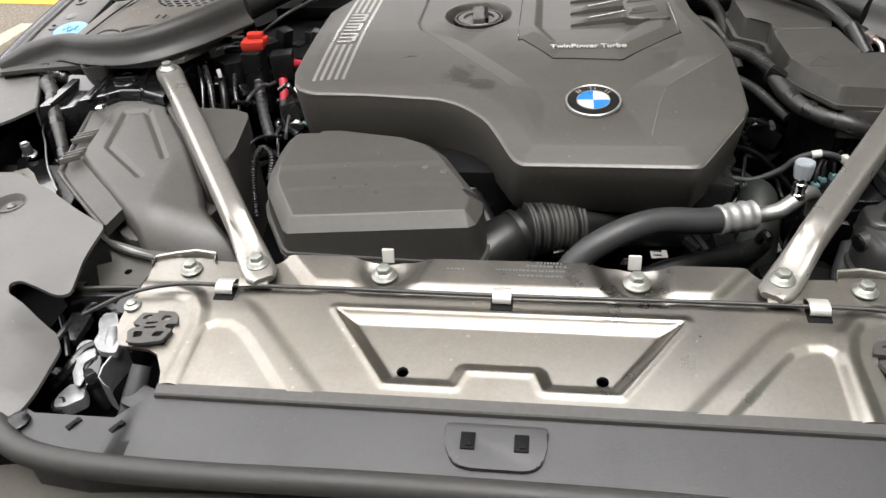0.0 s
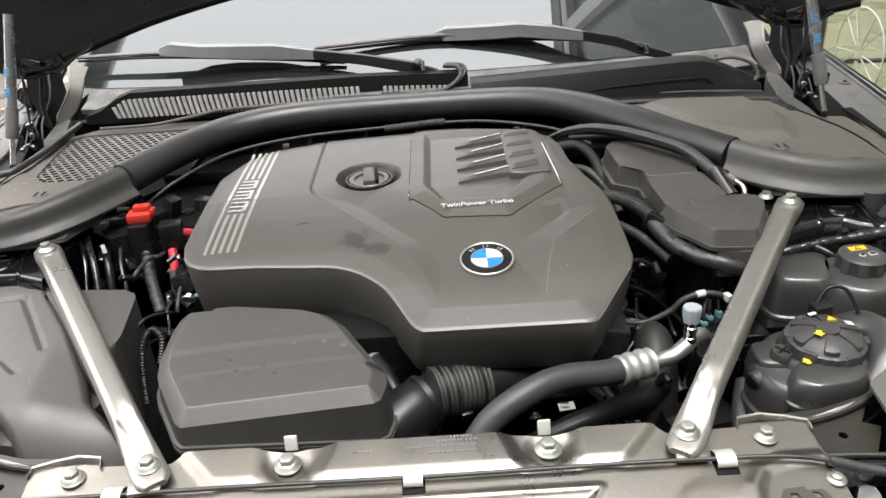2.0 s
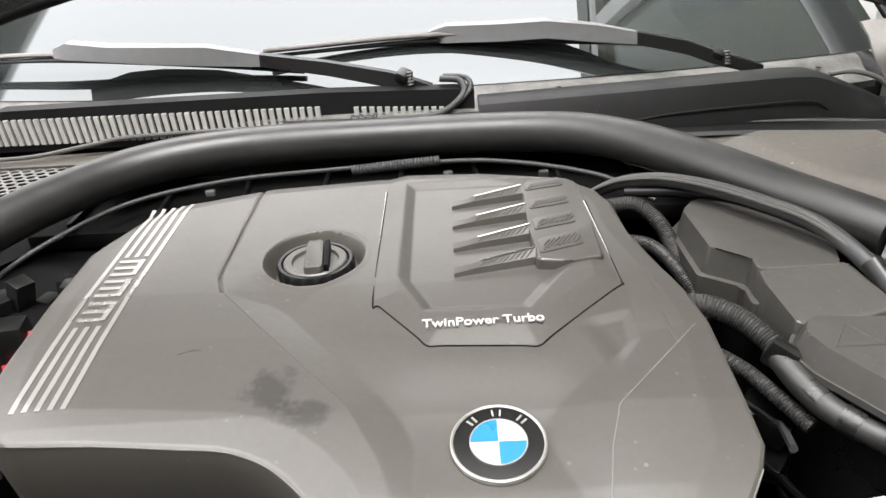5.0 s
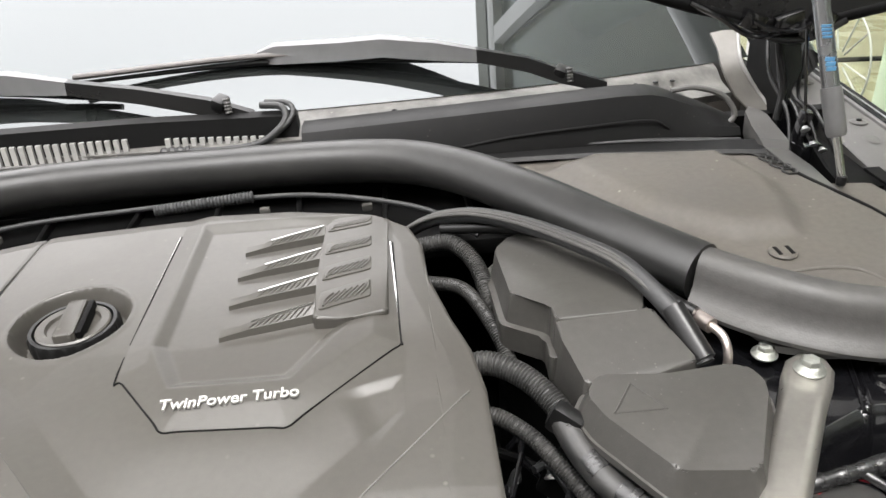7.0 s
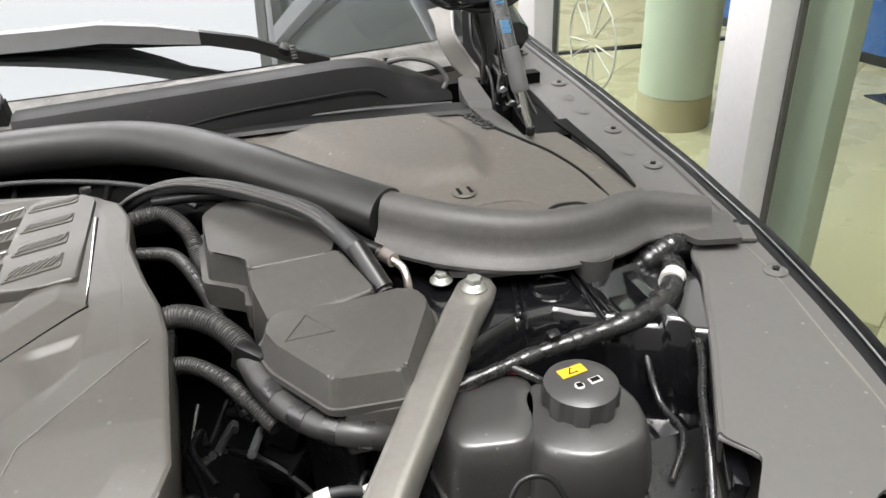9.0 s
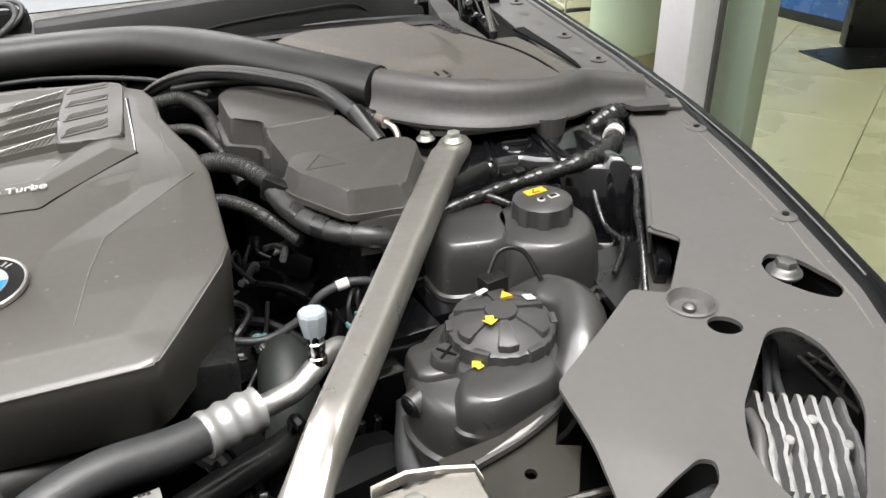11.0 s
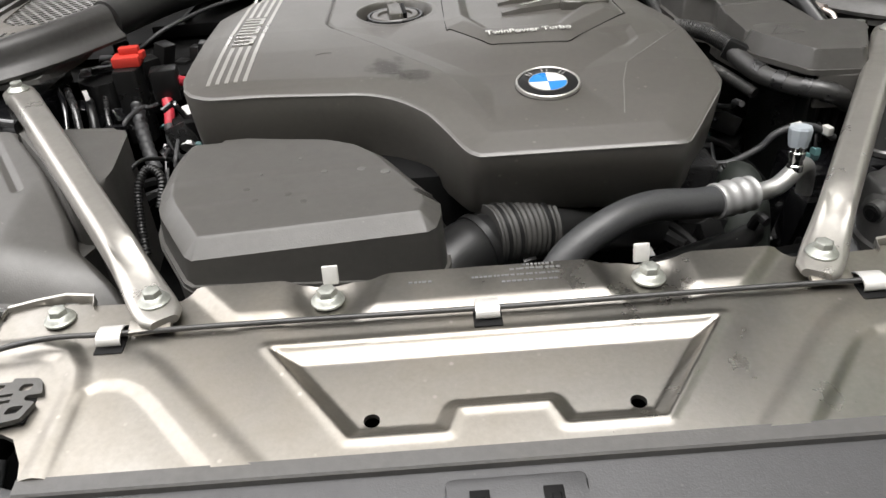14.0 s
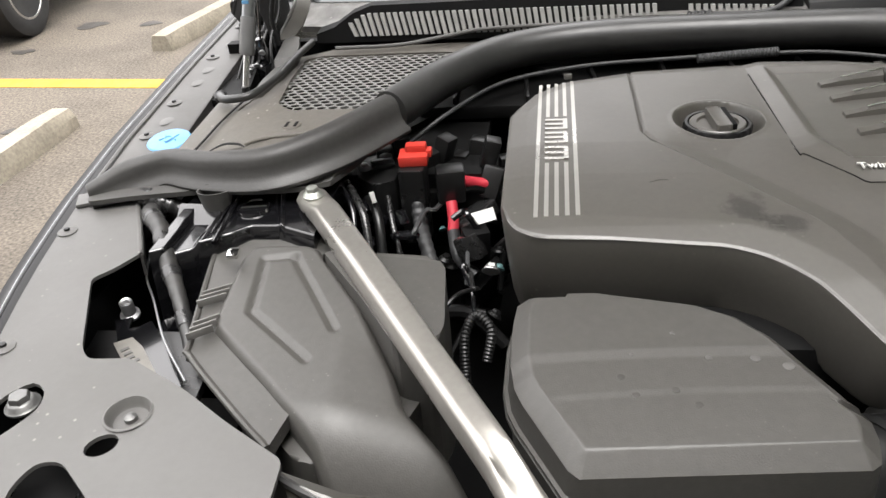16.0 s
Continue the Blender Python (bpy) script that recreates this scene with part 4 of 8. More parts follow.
part("side_panel", field([(x, 0.925, float(np.interp(x, [0.655, 0.690, 0.700, 0.745, 0.752, 0.756], [1.21, 1.19, 1.172, 1.165, 1.08, 1.0]))) for x in np.linspace(0.655, 0.756, 22)], 16, lambda x, y: 0.990 - 0.006 * step((0.702 - x) / 0.012) * step((y - 1.05) / 0.03) - 0.004 * step((x - 0.735) / 0.02), 0.02), DUSTY, cr)

part("seam", tube([(-0.699, 0.94, 0.9952), (-0.699, 1.0, 0.9952), (-0.699, 1.067, 0.9952), (-0.690, 1.16, 0.9965)], 0.0022, 6, 8, flat=0.5), DEEP, ck, "dark seam")
part("moulded_edge", tube([(-0.629, 0.958, 1.0045), (-0.620, 0.968, 1.005), (-0.602, 0.977, 1.005), (-0.560, 0.986, 1.0045)], 0.0022, 8), DUSTY, ck)
part("notch", tube([(-0.676, 0.948, 0.9995), (-0.658, 0.960, 1.0045), (-0.640, 0.960, 1.0050), (-0.628, 0.952, 1.0048)], [0.001, 0.003, 0.003, 0.001], 8, flat=0.35), DEEP, ck, "dark open slot")
dh = thing("drain_hose", (-0.68, 1.1, 1.0), "black hose lying across the cabin filter cover corner", "hose")
part("hose", tube([(-0.728, 1.130, 1.002), (-0.712, 1.108, 1.006), (-0.690, 1.099, 1.010), (-0.672, 1.104, 1.012), (-0.660, 1.135, 1.014), (-0.652, 1.18, 1.016), (-0.648, 1.24, 1.018), (-0.640, 1.31, 1.020)], [0.007, 0.006, 0.0055, 0.0055, 0.0055, 0.0055, 0.0055, 0.0055], 10, 8), RUBBER, dh)
part("end", lathe([(0.003, 0), (0.009, 0), (0.009, 0.008), (0.004, 0.009)], 14, pose(-0.728, 1.132, 0.998, 20, 0, 0)), BLACK, dh)

# slotted grille wall (passenger half) and smooth trim (driver half)
gr = thing("cowl_grille", (-0.3, 1.33, 1.02), "black slotted cowl grille below the windscreen", "grille")
rings = []
for i in range(25):
    x = -0.64 + 0.74 * i / 24
    h = float(np.interp(x, [-0.64, -0.60, -0.565, -0.1, 0.1], [0.008, 0.02, 0.046, 0.05, 0.046]))
    yb = 1.335 - 0.02 * (x + 0.3)
    rings.append([(x, yb - 0.006, 1.010), (x, yb + 0.02 * h / 0.05 - 0.006, 1.016 + h), (x, yb + 0.03, 1.018 + h), (x, yb + 0.05, 1.0)])
# near-zero black backing; darkness between the slats is put into its colour
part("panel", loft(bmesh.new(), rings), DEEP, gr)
for i in range(63):
    x = -0.575 + 0.0103 * i
    if x > -0.105 and x < -0.07:
        continue
    h = float(np.interp(x, [-0.59, -0.55, -0.1, -0.07, 0.07], [0.012, 0.032, 0.030, 0.028, 0.022]))
    yb = 1.332 - 0.02 * (x + 0.3)
    lean = float(np.interp(x, [-0.58, 0.0], [-0.010, -0.001]))
    bm = bmesh.new()
    loft(bm, [[(x + lean * q, yb - 0.0065 + 0.018 * q * h / 0.05, 1.020 + h * q), (x + 0.0062 + lean * q, yb - 0.0065 + 0.018 * q * h / 0.05, 1.020 + h * q), (x + 0.0062 + lean * q, yb - 0.002 + 0.018 * q * h / 0.05, 1.020 + h * q), (x + lean * q, yb - 0.002 + 0.018 * q * h / 0.05, 1.020 + h * q)] for q in (0.0, 1.0)])
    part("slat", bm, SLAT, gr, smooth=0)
part("cable", tube([(-0.60, 1.30, 1.012), (-0.50, 1.305, 1.012), (-0.42, 1.318, 1.020), (-0.36, 1.325, 1.026), (-0.2, 1.325, 1.028), (-0.05, 1.32, 1.024)], 0.003, 8), TRIM, gr, "thin grey cable")

COWLBLACK = material("satin_black_cowl", (0.009, 0.009, 0.009), 0.48, spec=0.25, stain=0.3, bump=0.1, dust=0.15)
ct = thing("cowl_trim", (0.35, 1.33, 1.01), "smooth black plastic cowl trim", "trim panel")
rings = []
for i in range(31):
    x = 0.105 + 0.54 * i / 30
    h = float(np.interp(x, [0.1, 0.30, 0.50, 0.545, 0.60, 0.645], [0.036, 0.044, 0.053, 0.052, 0.030, 0.008]))
    yb = 1.315 - 0.02 * x
    rings.append([(x, yb - 0.012, 1.008), (x, yb - 0.006, 1.014 + 0.25 * h), (x, yb + 0.010, 1.008 + h), (x, yb + 0.022, 1.012 + h), (x, yb + 0.05, 1.010 + h), (x, yb + 0.06, 1.0)])
part("panel", loft(bmesh.new(), rings), COWLBLACK, ct, smooth=25)
part("gutter", loft(bmesh.new(), [[(x, y, 1.0035), (x, y + 0.034, 1.0035), (x, y + 0.034, 1.0085), (x, y + 0.004, 1.0075)] for x, y in ((0.10, 1.284), (0.30, 1.279), (0.45, 1.270), (0.58, 1.254), (0.655, 1.238))]), COWLBLACK, ct, "black drain channel", smooth=0)
part("relief", tube([(0.30, 1.3005, 1.018), (0.36, 1.300, 1.026), (0.46, 1.2985, 1.032), (0.53, 1.297, 1.034), (0.555, 1.296, 1.022)], 0.0014, 6, 6), COWLBLACK, ct)
part("lower_rail", tube([(0.10, 1.30, 1.004), (0.3, 1.303, 1.010), (0.5, 1.296, 1.010), (0.64, 1.280, 1.006)], 0.004, 10, 8, flat=0.7), HOSE, ct)
wire = tube([(0.57, 1.34, 1.055), (0.60, 1.335, 1.058), (0.632, 1.325, 1.048), (0.645, 1.315, 1.025), (0.625, 1.31, 1.008)], 0.0035, 8)
part("hose_loop", wire, TRIM, ct, "pale thin washer hose loop")

# thick rubber seal round the back of the bay
SEAL = [(-0.81, 0.895, 0.972), (-0.77, 0.925, 0.982), (-0.72, 0.940, 0.990), (-0.66, 0.920, 0.994), (-0.59, 0.916, 0.998), (-0.527, 0.957, 1.004), (-0.465, 1.045, 1.008), (-0.405, 1.155, 1.012), (-0.325, 1.245, 1.014), (-0.20, 1.287, 1.016),
        (0.0, 1.295, 1.016), (0.19, 1.280, 1.018), (0.285, 1.232, 1.018), (0.36, 1.145, 1.016), (0.42, 1.063, 1.012), (0.478, 0.988, 1.008), (0.530, 0.945, 1.003), (0.590, 0.918, 0.998), (0.66, 0.916, 0.994), (0.72, 0.936, 0.990), (0.790, 0.922, 0.982)]
MOULD = material("dull_moulded_rubber", (0.070, 0.068, 0.065), 0.55, grain=0.12, grain_scale=150, stain=0.15, stain_scale=12, bump=0.15, bump_scale=500, stain_color=(0.10, 0.095, 0.085))
SEALEND = material("dull_black_rubber", (0.040, 0.039, 0.037), 0.5, spec=0.4, grain=0.12, grain_scale=150, stain=0.15, stain_scale=12, bump=0.15, bump_scale=500, stain_color=(0.065, 0.062, 0.056))
END_PROFILE = [(-0.026, -0.012), (-0.0235, 0.006), (-0.016, 0.0165), (-0.006, 0.0215), (0.003, 0.0215), (0.010, 0.0185), (0.0145, 0.0125), (0.0165, 0.004), (0.0190, -0.005), (0.0245, -0.0115), (0.0310, -0.0150), (0.0330, -0.0175), (0.0320, -0.0215), (0.0240, -0.0240), (-0.020, -0.0240)]


def seal_end(pts, sizes):
    """Moulded seal end: a ridge with a hollow face flaring out to a lip."""
    path = smooth_path([Vector(p) for p in pts], 8)
    rings = []
    for i, p in enumerate(path):
        p = Vector(p)
        d = Vector(path[min(i + 1, len(path) - 1)]) - Vector(path[max(i - 1, 0)])
        face = Vector((d.y, -d.x, 0)).normalized() * (1 if d.x > 0 else -1)
        u = i / (len(path) - 1) * (len(sizes) - 1)
        k = min(int(u), len(sizes) - 2)
        r = sizes[k] + (sizes[k + 1] - sizes[k]) * (u - k)
        rings.append([p + face * (a * r) + Vector((0, 0, b * r)) for a, b in END_PROFILE])
    return loft(bmesh.new(), rings)


seal = thing("bay_seal", (0, 1.29, 0.99), "thick black rubber seal arching behind the engine", "rubber seal")
part("left_end", seal_end([SEAL[0], SEAL[1], SEAL[2], SEAL[3], SEAL[4], SEAL[5], SEAL[6]], [0.55, 0.85, 0.80, 0.86, 0.95, 1.0, 1.01]), SEALEND, seal, "moulded seal end")
part("tube", tube(SEAL[6:16], 0.0262, 20, 12), RUBBER, seal)
part("right_end", seal_end(SEAL[15:], [1.04, 1.06, 1.04, 0.98, 0.95, 0.72]), MOULD, seal, "dull moulded seal end")
for s in (1, -1):
    gap = [(0.672, 0.901), (0.686, 0.922), (0.748, 0.918), (0.757, 0.887)] if s > 0 else [(0.675, 0.900), (0.75, 0.888)]
    part("skirt", plate(rounded([(s * x, y) for x, y in [(0.492, 0.995), (0.500, 0.960), (0.520, 0.920), (0.555, 0.906), (0.600, 0.903), (0.650, 0.904)] + gap + [(0.80, 0.875), (0.82, 0.93), (0.70, 0.95), (0.55, 0.96)]], 0.006, 3), [], lambda x, y: 0.974, 0.006), MOULD, seal)
    arc = [((0.470, 1.000, 0.990), (0.490, 0.990, 0.974)), ((0.488, 0.968, 0.988), (0.500, 0.958, 0.974)), ((0.508, 0.945, 0.986), (0.517, 0.921, 0.9735)), ((0.535, 0.922, 0.984), (0.545, 0.908, 0.9735)), ((0.565, 0.908, 0.982), (0.572, 0.9035, 0.9735)), ((0.600, 0.897, 0.981), (0.604, 0.901, 0.9735)), ((0.660, 0.890, 0.978), (0.660, 0.902, 0.9735))]
    bm = bmesh.new()
    rings = []
    for (ax, ay, az), (bx, by, bz) in arc:
        p, q = Vector((s * ax, ay + 0.006, az + 0.006)), Vector((s * bx, by, bz + 0.001))
        mid = p.lerp(q, 0.5) + Vector((0, 0.003, -0.002))
        rings.append([p, mid, q, q + Vector((0, -0.004, 0.001)), q + Vector((0, -0.005, -0.005)), q + Vector((0, 0.012, -0.006)), p + Vector((0, 0.014, -0.012))])
    loft(bm, rings)
    part("apron", bm, MOULD, seal)
    cu = lathe([(0.006, 0.003), (0.0135, 0.0), (0.0150, 0.006), (0.0205, 0.030), (0.0185, 0.030), (0.0130, 0.009), (0.006, 0.008)], 28, pose(s * 0.648, 0.888, 0.950, -8, 0, 0))
    part("spout", cu, MOULD, seal)
    part("screw", lathe([(0.003, 0), (0.0055, 0.0), (0.0055, 0.003), (0.002, 0.0045)], 16, pose(s * 0.648, 0.884, 0.959)), BLACK, seal)


# ---- front: pressed steel panel, seal carrier, latches ----
PANEL_FRONT = [(-0.391, 0.412), (-0.389, 0.402), (-0.378, 0.381), (-0.344, 0.377), (-0.334, 0.372), (-0.322, 0.352), (-0.318, 0.338), (0.318, 0.338), (0.322, 0.352), (0.334, 0.372), (0.344, 0.377), (0.378, 0.381), (0.389, 0.402), (0.391, 0.412)]
PANEL_REAR = [(-0.391, 0.424), (-0.388, 0.456), (-0.385, 0.50), (-0.322, 0.508), (-0.317, 0.498), (-0.247, 0.496), (-0.236, 0.506), (-0.168, 0.506), (-0.156, 0.504), (-0.127, 0.503), (-0.100, 0.504), (-0.088, 0.506),
              (0.088, 0.506), (0.100, 0.504), (0.127, 0.503), (0.156, 0.504), (0.168, 0.506), (0.236, 0.506), (0.247, 0.496), (0.317, 0.498), (0.322, 0.508), (0.385, 0.50), (0.388, 0.456), (0.391, 0.424)]
DISH = [(-0.170, 0.4385), (-0.106, 0.353), (-0.040, 0.353), (-0.032, 0.372), (0.031, 0.372), (0.039, 0.353), (0.106, 0.353), (0.170, 0.4385)]


def panel_z(x, y):
    a = abs(x)
    z = 0.906 + (y - 0.36) * 0.13
    if inside(x, y, DISH):
        d_rear, d = 0.4385 - y, line_distance(x, y, DISH)
        z += 0.0012 * step(1 - d / 0.004) - 0.0068 * min(1.0, d / 0.0115, max(0.0, d_rear) / 0.0130)
    else:
        z += 0.0012 * step(1 - line_distance(x, y, DISH) / 0.008)
    arch = [(0.176, 0.320), (0.242, 0.396), (0.256, 0.410), (0.272, 0.418), (0.290, 0.419), (0.300, 0.411), (0.303, 0.396), (0.303, 0.320)]
    if inside(a, y, arch):
        z -= 0.0024 * step(line_distance(a, y, arch, False) / 0.010)
    z += 0.0012 * step(0.5 + ((a - 0.160) * 0.735 - (y - 0.335) * 0.678) / 0.014) * step((0.455 - y) / 0.03) * step((0.345 - a) / 0.05) - 0.0012
    ridge = [(0.309, 0.330), (0.306, 0.384), (0.305, 0.407), (0.310, 0.430), (0.323, 0.448), (0.345, 0.456), (0.395, 0.457)]
    z += 0.0023 * step(1 - line_distance(a, y, ridge, False) / 0.012)
    # raised rear tabs between the bolt seats
    tab = 0.0
    tab = max(tab, step((0.108 - a + (y - 0.474) * -0.35) / 0.020) * step((y - 0.454) / 0.020))
    tab = max(tab, step((a - 0.146) / 0.020) * step((0.242 - a - (0.50 - y) * 0.9) / 0.020) * step((y - 0.454) / 0.020))
    z += 0.0046 * tab
    z -= 0.0030 * step(1 - (math.hypot(a - 0.1285, (y - 0.489) * 1.1) - 0.012) / 0.016)
    z -= 0.006 * step((a - 0.315) / 0.01) * step((y - 0.502) / 0.004)
    return z


sp = thing("front_panel", (0, 0.42, 0.9), "stamped bare steel front panel, dull and water-stained", "body panel")
pcols = columns(PANEL_FRONT, PANEL_REAR, 400, -0.391, 0.391)
part("sheet", field(pcols, 96, panel_z, 0.004, holes=[(-0.0915, 0.3715, 0.0058), (0.0915, 0.3715, 0.0058)]), STEEL, sp)
for s in (1, -1):
    hx, hy = s * 0.350, 0.402
    hz = panel_z(hx, hy)
    gm = bmesh.new()
    lobes = [(-0.0195, 0.018), (-0.0155, 0.022), (0.0035, 0.023), (0.0025, 0.019), (0.0185, 0.019), (0.0225, 0.003), (0.0125, 0.000), (0.0135, -0.002), (0.0205, -0.004), (0.0225, -0.009), (0.0155, -0.024), (0.0005, -0.024), (-0.0185, -0.019), (-0.0225, -0.003), (-0.0135, -0.001), (-0.0135, 0.004), (-0.0245, 0.005)]
    slots = [rounded([(-0.0145, 0.016), (-0.006, 0.016), (-0.005, 0.009), (-0.0135, 0.009)], 0.0022, 2), rounded([(0.006, 0.017), (0.0135, 0.016), (0.0155, 0.009), (0.0075, 0.010)], 0.0022, 2), [(-0.003, 0.0070), (0.0085, 0.0055), (0.0085, 0.0025), (-0.003, 0.0040)], [(-0.004, 0.0005), (0.0075, -0.001), (0.0075, -0.004), (-0.004, -0.0025)], rounded([(-0.0165, -0.006), (-0.006, -0.007), (-0.005, -0.0145), (-0.014, -0.0135)], 0.0022, 2), rounded([(0.006, -0.0075), (0.0155, -0.0085), (0.0135, -0.017), (0.005, -0.0155)], 0.0022, 2)]
    plate(rounded([(hx + s * u, hy + v) for u, v in lobes], 0.0018, 2), [[(hx + s * u, hy + v) for u, v in h] for h in slots], lambda x, y: hz + 0.0046, 0.0042, gm)
    part("grommet", gm, DUCT, sp, "dark grey four-lobed plastic grommet", smooth=20)
    # near-black backing paints the shade inside the grommet slots
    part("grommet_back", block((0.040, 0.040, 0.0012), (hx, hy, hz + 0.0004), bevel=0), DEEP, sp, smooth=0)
    part("rivet", lathe([(0.004, 0), (0.0088, 0), (0.0088, 0.002), (0.0055, 0.004), (0.005, 0.006), (0.002, 0.007)], 18, pose(s * 0.385, 0.431, panel_z(s * 0.382, 0.43))), ZINC, sp)
    for bx, by, br in ((0.340, 0.484, 0.0070), (0.1285, 0.487, 0.0078)):
        part("bolt", hex_bolt(bmesh.new(), (s * bx, by, panel_z(s * bx, by)), br), ZINC, sp, "pale zinc flange bolt")
    # white tab behind the middle bolts
    part("tab", block((0.013, 0.004, 0.016), (s * 0.127, 0.507, 0.930), (-12, 0, 0), 0.0014), WHITE, sp, "white plastic tab")
    lipw = [(0.3165, 0.4935), (0.3195, 0.5045), (0.343, 0.5080), (0.365, 0.5035), (0.386, 0.4970), (0.3875, 0.4880)]
    part("lip", loft(bmesh.new(), [[(s * x, y, panel_z(s * x, y - 0.006) - 0.003), (s * x, y, panel_z(s * x, y - 0.006) + 0.0050), (s * x, y + 0.0024, panel_z(s * x, y - 0.006) + 0.0056), (s * x, y + 0.0030, panel_z(s * x, y - 0.006) - 0.003)] for x, y in lipw]), BRACE, sp, "bright folded edge", smooth=30)
for cx in (-0.291, -0.004, 0.291):
    cz = panel_z(cx, 0.457)
    part("clip_slot", block((0.022, 0.018, 0.003), (cx, 0.452, cz - 0.0008), (6, 0, 0), 0.0012), DEEP, sp, "dark slot under the clip")
    bm = bmesh.new()
    arc = [(0.473, 0.0), (0.4690, 0.0060), (0.4640, 0.0092), (0.458, 0.0102), (0.452, 0.0090), (0.4488, 0.0062), (0.4482, 0.0030)]
    loft(bm, [[(cx - 0.0092, yy, cz + dz), (cx + 0.0092, yy, cz + dz), (cx + 0.0092, yy + 0.0006, cz + dz - 0.0012), (cx - 0.0092, yy + 0.0006, cz + dz - 0.0012)] for yy, dz in arc])
    part("clip", bm, CLIPSTEEL, sp, "bright bent steel clip", smooth=60)
rc = tube([(-0.44, 0.425, 0.905), (-0.39, 0.442, 0.922), (-0.34, 0.452, 0.928), (-0.291, 0.457, 0.9245), (-0.2, 0.459, 0.9235), (-0.1, 0.458, 0.9235), (0, 0.457, 0.9235), (0.1, 0.4575, 0.9235), (0.2, 0.458, 0.9235), (0.291, 0.456, 0.9245), (0.345, 0.452, 0.9262), (0.386, 0.446, 0.923), (0.42, 0.438, 0.917), (0.451, 0.432, 0.915)], 0.0023, 10, 8)
cable = thing("release_cable", (0, 0.457, 0.92), "thin dark hood release cable clipped along the panel", "cable")
part("sheath", rc, CONDUIT, cable)
part("sleeve", tube([(0.384, 0.4465, 0.9235), (0.42, 0.438, 0.917), (0.451, 0.432, 0.915), (0.485, 0.429, 0.913), (0.528, 0.437, 0.905)], 0.0050, 12, 8), HOSE, cable, "thicker rubber sleeve")
# stamped marking, not legible
mk = bmesh.new()
random.seed(5)
for k, (x0, x1, yy) in enumerate(((0.012, 0.055, 0.486), (-0.012, 0.058, 0.493), (0.020, 0.058, 0.4995), (0.030, 0.056, 0.504), (-0.062, -0.044, 0.492))):
    x = x0
    while x < x1:
        w = 0.0016 + 0.002 * random.random()
        block((w, 0.0022, 0.0006), (x, yy, panel_z(x, yy) + 0.0004), bevel=0, bm=mk)
        x += w + 0.0012
tagged(part("stamped_marking", mk, GREYMETAL, sp, "faint stamped marking bars", smooth=0), kind="stuff")

# plastic carrier with slots in front of the panel
CARRIER = material("dark_carrier_plastic", (0.036, 0.036, 0.037), 0.46, spec=0.6, grain=0.1, grain_scale=140, stain=0.12, stain_scale=9, bump=0.16, bump_scale=700, dust=0.2, dust_scale=120)
cv = thing("seal_carrier", (0, 0.30, 0.88), "dark grey plastic carrier in front of the steel panel", "trim panel")


BOSS = rounded([(-0.045, 0.318), (-0.043, 0.296), (-0.035, 0.280), (-0.022, 0.2765), (0.028, 0.2765), (0.039, 0.282), (0.043, 0.296), (0.045, 0.318)], 0.006, 3)


def carrier_z(x, y):
    a = abs(x)
    z = 0.884 + 0.012 * min(1.0, max(0.0, (y - 0.255) / 0.075))
    side = step((a - 0.325) / 0.012)
    z = z * (1 - side) + 0.898 * side
    return z


fr_pts = [(-0.46, 0.296), (-0.42, 0.264), (-0.36, 0.251), (-0.25, 0.249), (0, 0.252), (0.25, 0.249), (0.36, 0.251), (0.42, 0.264), (0.46, 0.296)]
re_pts = [(-0.46, 0.318), (-0.425, 0.300), (-0.345, 0.300), (-0.335, 0.314), (-0.320, 0.340), (0.320, 0.340), (0.335, 0.314), (0.345, 0.300), (0.425, 0.300), (0.46, 0.318)]
part("rail", field(columns(fr_pts, re_pts, 150, -0.46, 0.46), 26, carrier_z, 0.06), CARRIER, cv)
part("rear_lip", loft(bmesh.new(), [[(x, 0.3265, 0.892), (x, 0.3270, 0.9000), (x, 0.3285, 0.9015), (x, 0.3395, 0.9032), (x, 0.3400, 0.890)] for x in np.linspace(-0.319, 0.319, 9)]), MOULD, cv, smooth=30)
part("boss", prism(BOSS, 0.870, lambda x, y: carrier_z(x, y) + 0.0045, 0.0020), CARRIER, cv, "raised moulded boss")
for x, y, w, h, turn in ((-0.0235, 0.3005, 0.0125, 0.016, 0), (0.0220, 0.3005, 0.0125, 0.016, 0), (-0.379, 0.290, 0.006, 0.014, -30), (-0.337, 0.290, 0.006, 0.014, -30), (0.379, 0.290, 0.006, 0.014, 30), (0.337, 0.290, 0.006, 0.014, 30)):
    zz = carrier_z(x, y) + (0.0045 if abs(x) < 0.1 else 0.0)
    slot = part("slot", block((w, h, 0.003), (x, y, zz + 0.0002), (8 if abs(x) < 0.1 else 0, 0, turn), 0.0006), DEEP, cv, "dark rectangular slot")
    part("hook", block((w * 0.45, h * 0.5, 0.004), (x + 0.1 * w, y - 0.1 * h, zz + 0.0008), (8, 0, turn), 0.0008), DEEP, slot)
part("bead", tube([(-0.478, 0.310, 0.888), (-0.462, 0.293, 0.894), (-0.42, 0.262, 0.899), (-0.36, 0.249, 0.899), (-0.25, 0.247, 0.897), (-0.1, 0.251, 0.895), (0.1, 0.251, 0.895), (0.25, 0.247, 0.897), (0.36, 0.249, 0.899), (0.42, 0.262, 0.899), (0.462, 0.293, 0.894), (0.478, 0.310, 0.888)], 0.0115, 16, 10), SEALEND, cv, "round rubber bead")
for s in (1, -1):
    part("screw", lathe([(0.003, 0), (0.011, 0), (0.011, 0.003), (0.007, 0.005), (0.003, 0.0055)], 18, pose(s * 0.432, 0.287, 0.899)), BLACK, cv)

